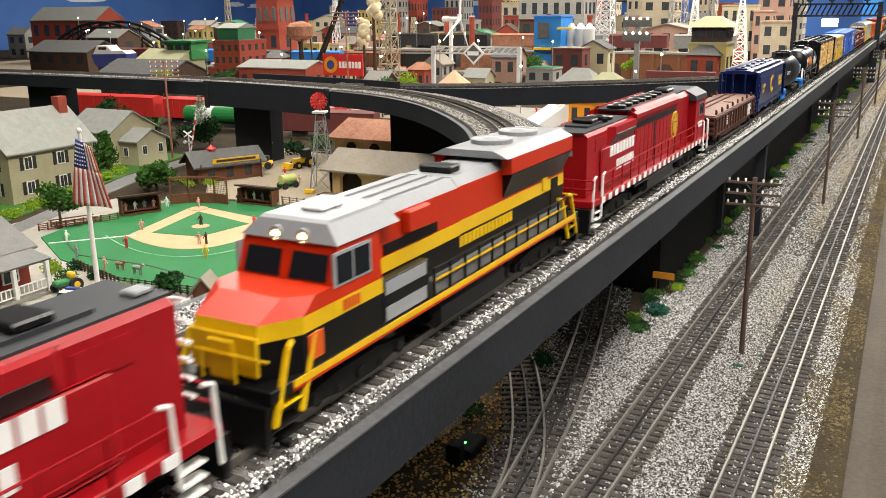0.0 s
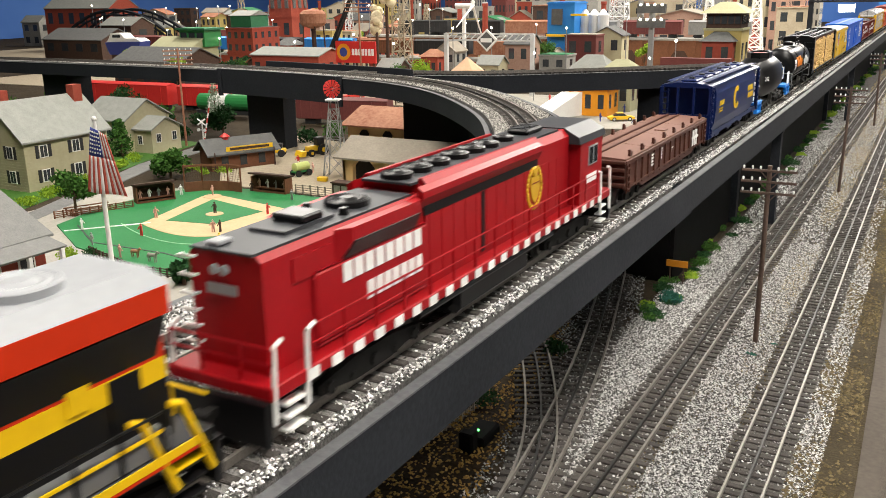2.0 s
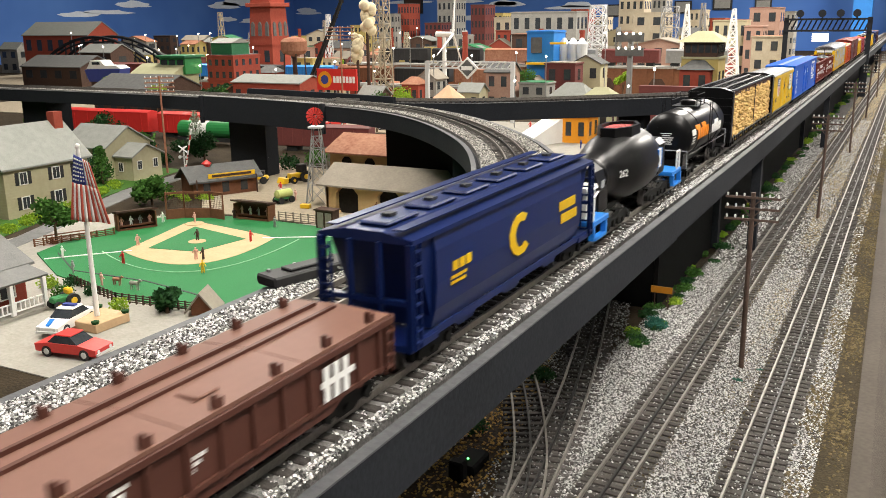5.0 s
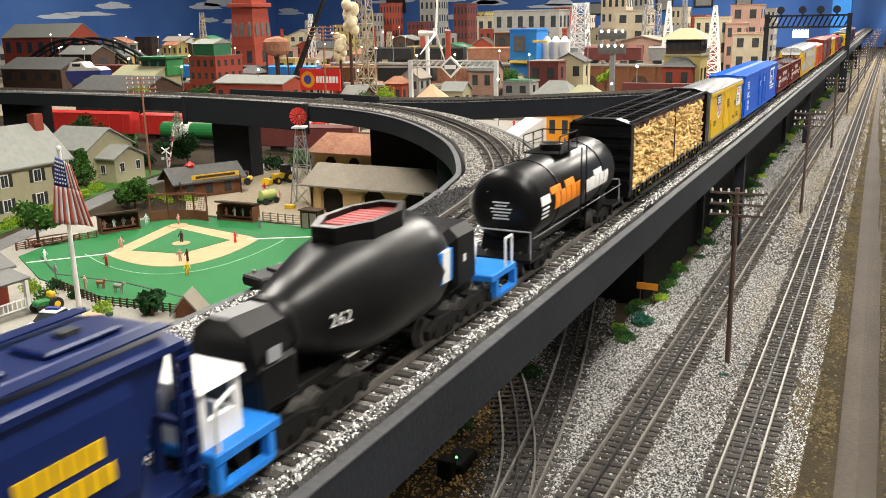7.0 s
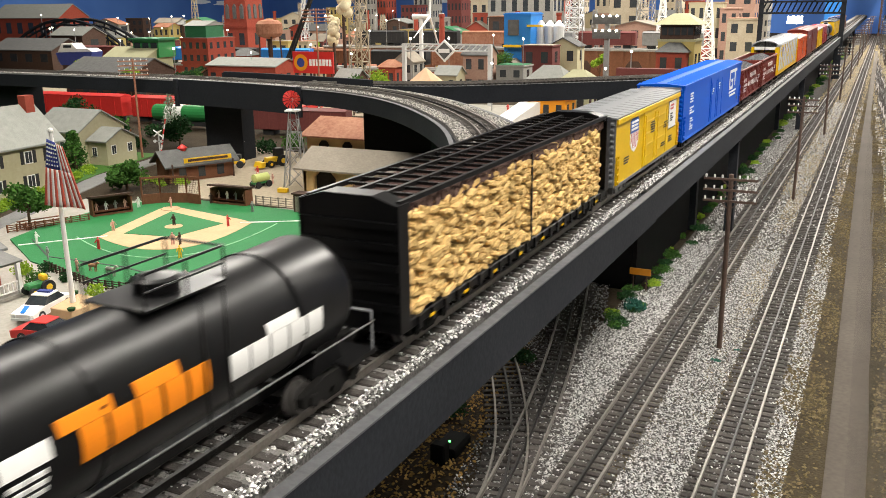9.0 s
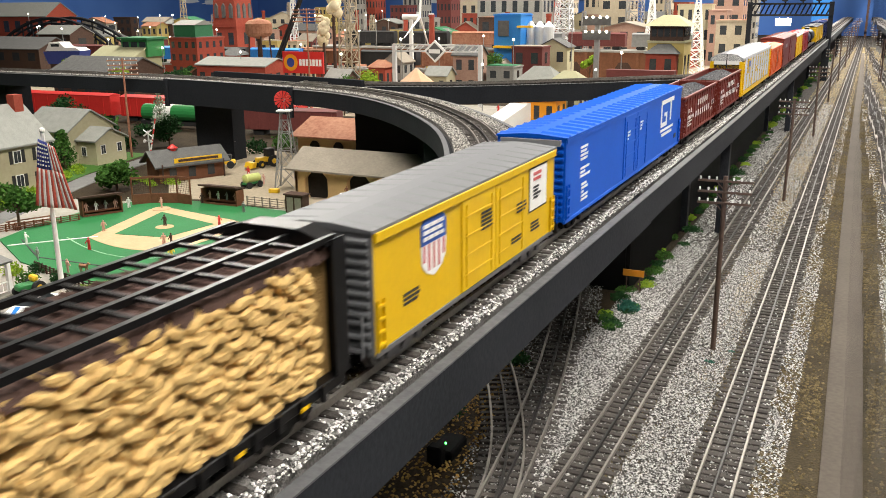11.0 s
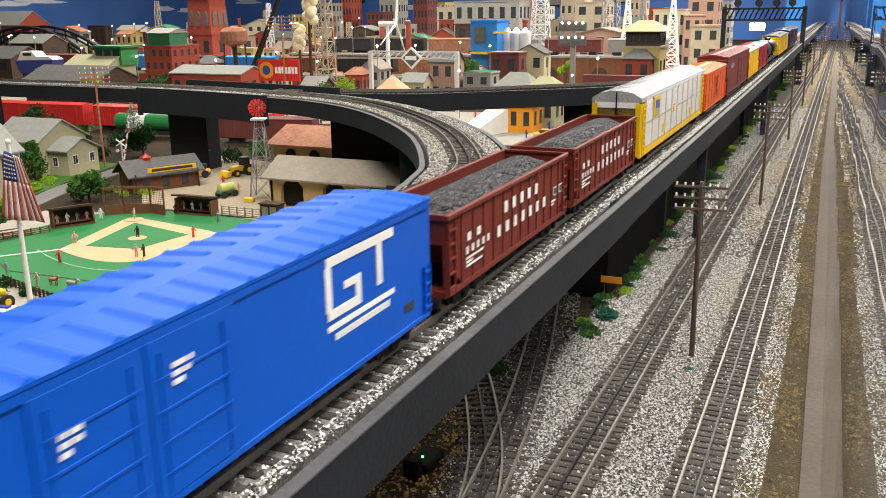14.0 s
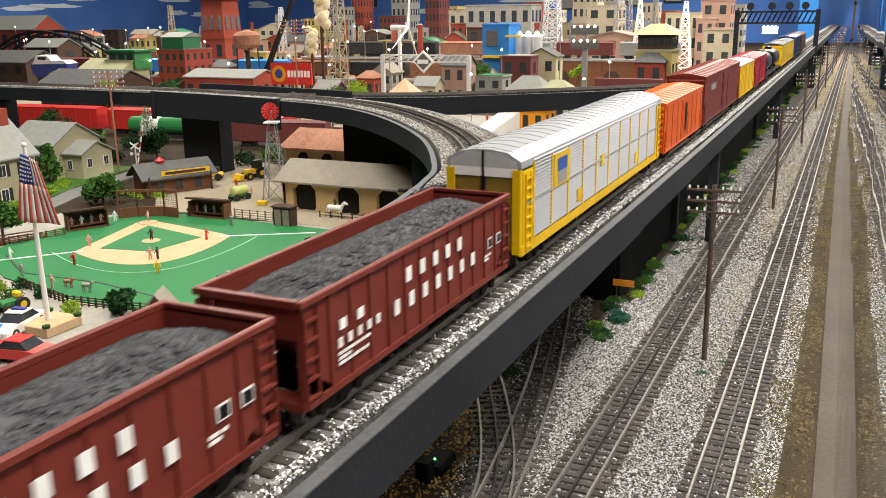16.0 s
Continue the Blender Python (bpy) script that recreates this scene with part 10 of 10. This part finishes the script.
def street_lamp(x, y, h):
    e = thing("street_lamp", "thin model street lamp with a lit globe", "street lamp", "street lamps", m=pose(x, y, 0))
    Shape().rod((0, 0, 0), (0, 0, h), 0.0025, 0.002, 6).make("post", MAT["steel"], e)
    Shape().ball((0, 0, h + 0.006), 0.0055, 8, 5).make("globe", MAT["bulb"], e, "lit globe")


for k in range(78):
    y = 3.1 + 3.8 * rng.random()
    x = -(y * (1.25 - 1.10 * ((k + rng.random()) / 84)))
    street_lamp(x, y, rng.uniform(0.14, 0.28) if y < 4 else rng.uniform(0.2, 0.36))
for k in range(16):
    y = 4.6 + 2.6 * rng.random()
    x = -(y * (0.9 - 0.75 * rng.random()))
    lattice("lattice_mast", rng.choice(("grey lattice floodlight mast", "pale steel lattice mast")), x, y, 0.030, 0.012, rng.uniform(0.30, 0.52), rng.choice(("steel", "steel_pale", "beige")), 6, 0.0035)
for k in range(12):
    y = 4.4 + 3.0 * rng.random()
    x = -(y * (0.85 - 0.70 * rng.random()))
    s = thing("smokestack", "slender grey industrial chimney", "chimney", "chimneys", m=pose(x, y, 0))
    Shape().lathe([(0.0, 0.022), (0.34, 0.015), (0.345, 0.018), (0.36, 0.018)], "z", seg=12).make("chimney_shaft", MAT[rng.choice(("brick", "grey_wall", "steel_pale"))], s)

# far end of the room beyond the line
d = thing("storage_shelf", "dark storage shelf with bright boxes at the far end", "shelf", m=pose(0.55, 11.3, 0))
for z in (0.05, 0.45, 0.85):
    Shape().box(-0.6, 0.6, -0.2, 0.2, z, z + 0.03).make("board", MAT["dark_wood"], d)
for x in (-0.58, 0.58):
    Shape().box(x - 0.02, x + 0.02, -0.2, 0.2, -0.9, 1.2).make("upright", MAT["dark_wood"], d)
for k, m in enumerate(("orange_toy", "blue_bld", "white", "red_toy", "mustard", "white", "orange_toy")):
    bx = thing("storage_box", "bright cardboard box on the far shelf", "box", "boxes on the shelf", m=pose(0.10 + 0.15 * k, 11.25, 0.08 if k % 2 else 0.48))
    Shape().box(-0.06, 0.06, -0.08, 0.08, 0, 0.10 + 0.03 * (k % 3), 0.004).make("carton", MAT[m], bx)
tagged(Shape().box(-0.62, -0.42, 11.2, 11.4, 0.0, 1.6).make("column", MAT["blue_bld"]), "blue painted column at the end of the room", "column")

# pictures on the blue wall
for k, (x, z, w, h_) in enumerate(((-6.75, 0.66, 0.16, 0.14), (-3.64, 0.52, 0.10, 0.08), (-3.2, 0.60, 0.12, 0.09), (-2.7, 0.55, 0.11, 0.08), (-2.2, 0.60, 0.12, 0.09), (-1.7, 0.55, 0.10, 0.08))):
    p = thing("picture_frame", "dark framed picture on the blue wall", "picture frame", "pictures on the wall", m=pose(x, 11.985, z))
    Shape().box(-w, w, -0.012, 0.012, -h_, h_).make("frame", MAT["black_toy"], p)
    Shape().box(-w * 0.82, w * 0.82, -0.016, -0.012, -h_ * 0.8, h_ * 0.8).make("picture", MAT["grey_wall"] if k else MAT["dark_wood"], p)

# painted clouds
crng = random.Random(9)
for k in range(46):
    on_west = k % 3 == 0
    n = 15
    w, h_ = crng.uniform(0.18, 0.55), crng.uniform(0.03, 0.08)
    prof = []
    for i in range(n):
        a = 2 * math.pi * i / n
        q = 0.75 + 0.35 * crng.random()
        prof.append((w * math.cos(a) * q, h_ * math.sin(a) * q * (1.0 if math.sin(a) > 0 else 0.4)))
    z = crng.uniform(0.42, 1.4)
    if on_west:
        y = crng.uniform(3.5, 11.8)
        ob = Shape().prism([(y + a, z + b) for a, b in prof], -8.998, -8.994, "x").make("painted_cloud", MAT["cloud"])
    else:
        x = crng.uniform(-8.8, -0.8)
        ob = Shape().prism([(x + a, z + b) for a, b in prof], 11.994, 11.998, "y").make("painted_cloud", MAT["cloud"])
    tagged(ob, "white cloud painted on the blue wall", "painted cloud", kind="structure")

# clear acrylic screen along the edge of the layout
pane_mat = clear_glass("acrylic_screen", (0.97, 0.98, 0.98))
nt = pane_mat.node_tree
tex, bp, geo = nt.nodes.new("ShaderNodeTexNoise"), nt.nodes.new("ShaderNodeBump"), nt.nodes.new("ShaderNodeNewGeometry")
tex.inputs["Scale"].default_value = 2.2
nt.links.new(geo.outputs["Position"], tex.inputs["Vector"])
bp.inputs["Strength"].default_value, bp.inputs["Distance"].default_value = 0.05, 0.02
nt.links.new(tex.outputs["Fac"], bp.inputs["Height"])
nt.links.new(bp.outputs["Normal"], nt.nodes["Principled BSDF"].inputs["Normal"])
pane = Shape().ribbon([(0.0525, -0.6), (0.038, 0.7), (0.016, 2.5), (-0.018, 8.0)], [(0.0555, -0.6), (0.041, 0.7), (0.019, 2.5), (-0.015, 8.0)], 0.006, 0.52).make("screen", pane_mat)
pane.visible_shadow = False
tagged(pane, "clear wavy acrylic screen standing on the edge board", "screen", kind="structure")


# ---- movement ----
def gone(t):
    """How far the train has run at t seconds."""
    if t <= 3.5:
        return 0.220 * t + 0.00271 * t * t
    if t <= 6.5:
        return 0.8032 + 0.2395 * (t - 3.5)
    return 1.5217 + 0.2383 * (t - 6.5)


def line_x(y):
    """The main line leans a little towards the yard."""
    return MAINX + 0.004 * max(-1.0, min(y, 1.5))


def motions():
    for ob, u, turn in CARS:
        walk(ob, [(k * 0.5, pose(line_x(u - gone(k * 0.5)), u - gone(k * 0.5), RAIL, 0, 0, turn - (0.23 if u - gone(k * 0.5) < 1.5 else 0.0))) for k in range(33)])
    for ob, u, turn in CARS:
        if u > 4.3:
            continue
        sign = -1 if turn == 0 else 1
        for w in [c for c in ob.children_recursive if c.name.startswith("wheelset")]:
            at = w.location.copy()
            walk(w, [(k / 30, pose(*at, sign * -math.degrees(gone(k / 30) / at.z))) for k in range(481)])


motions()
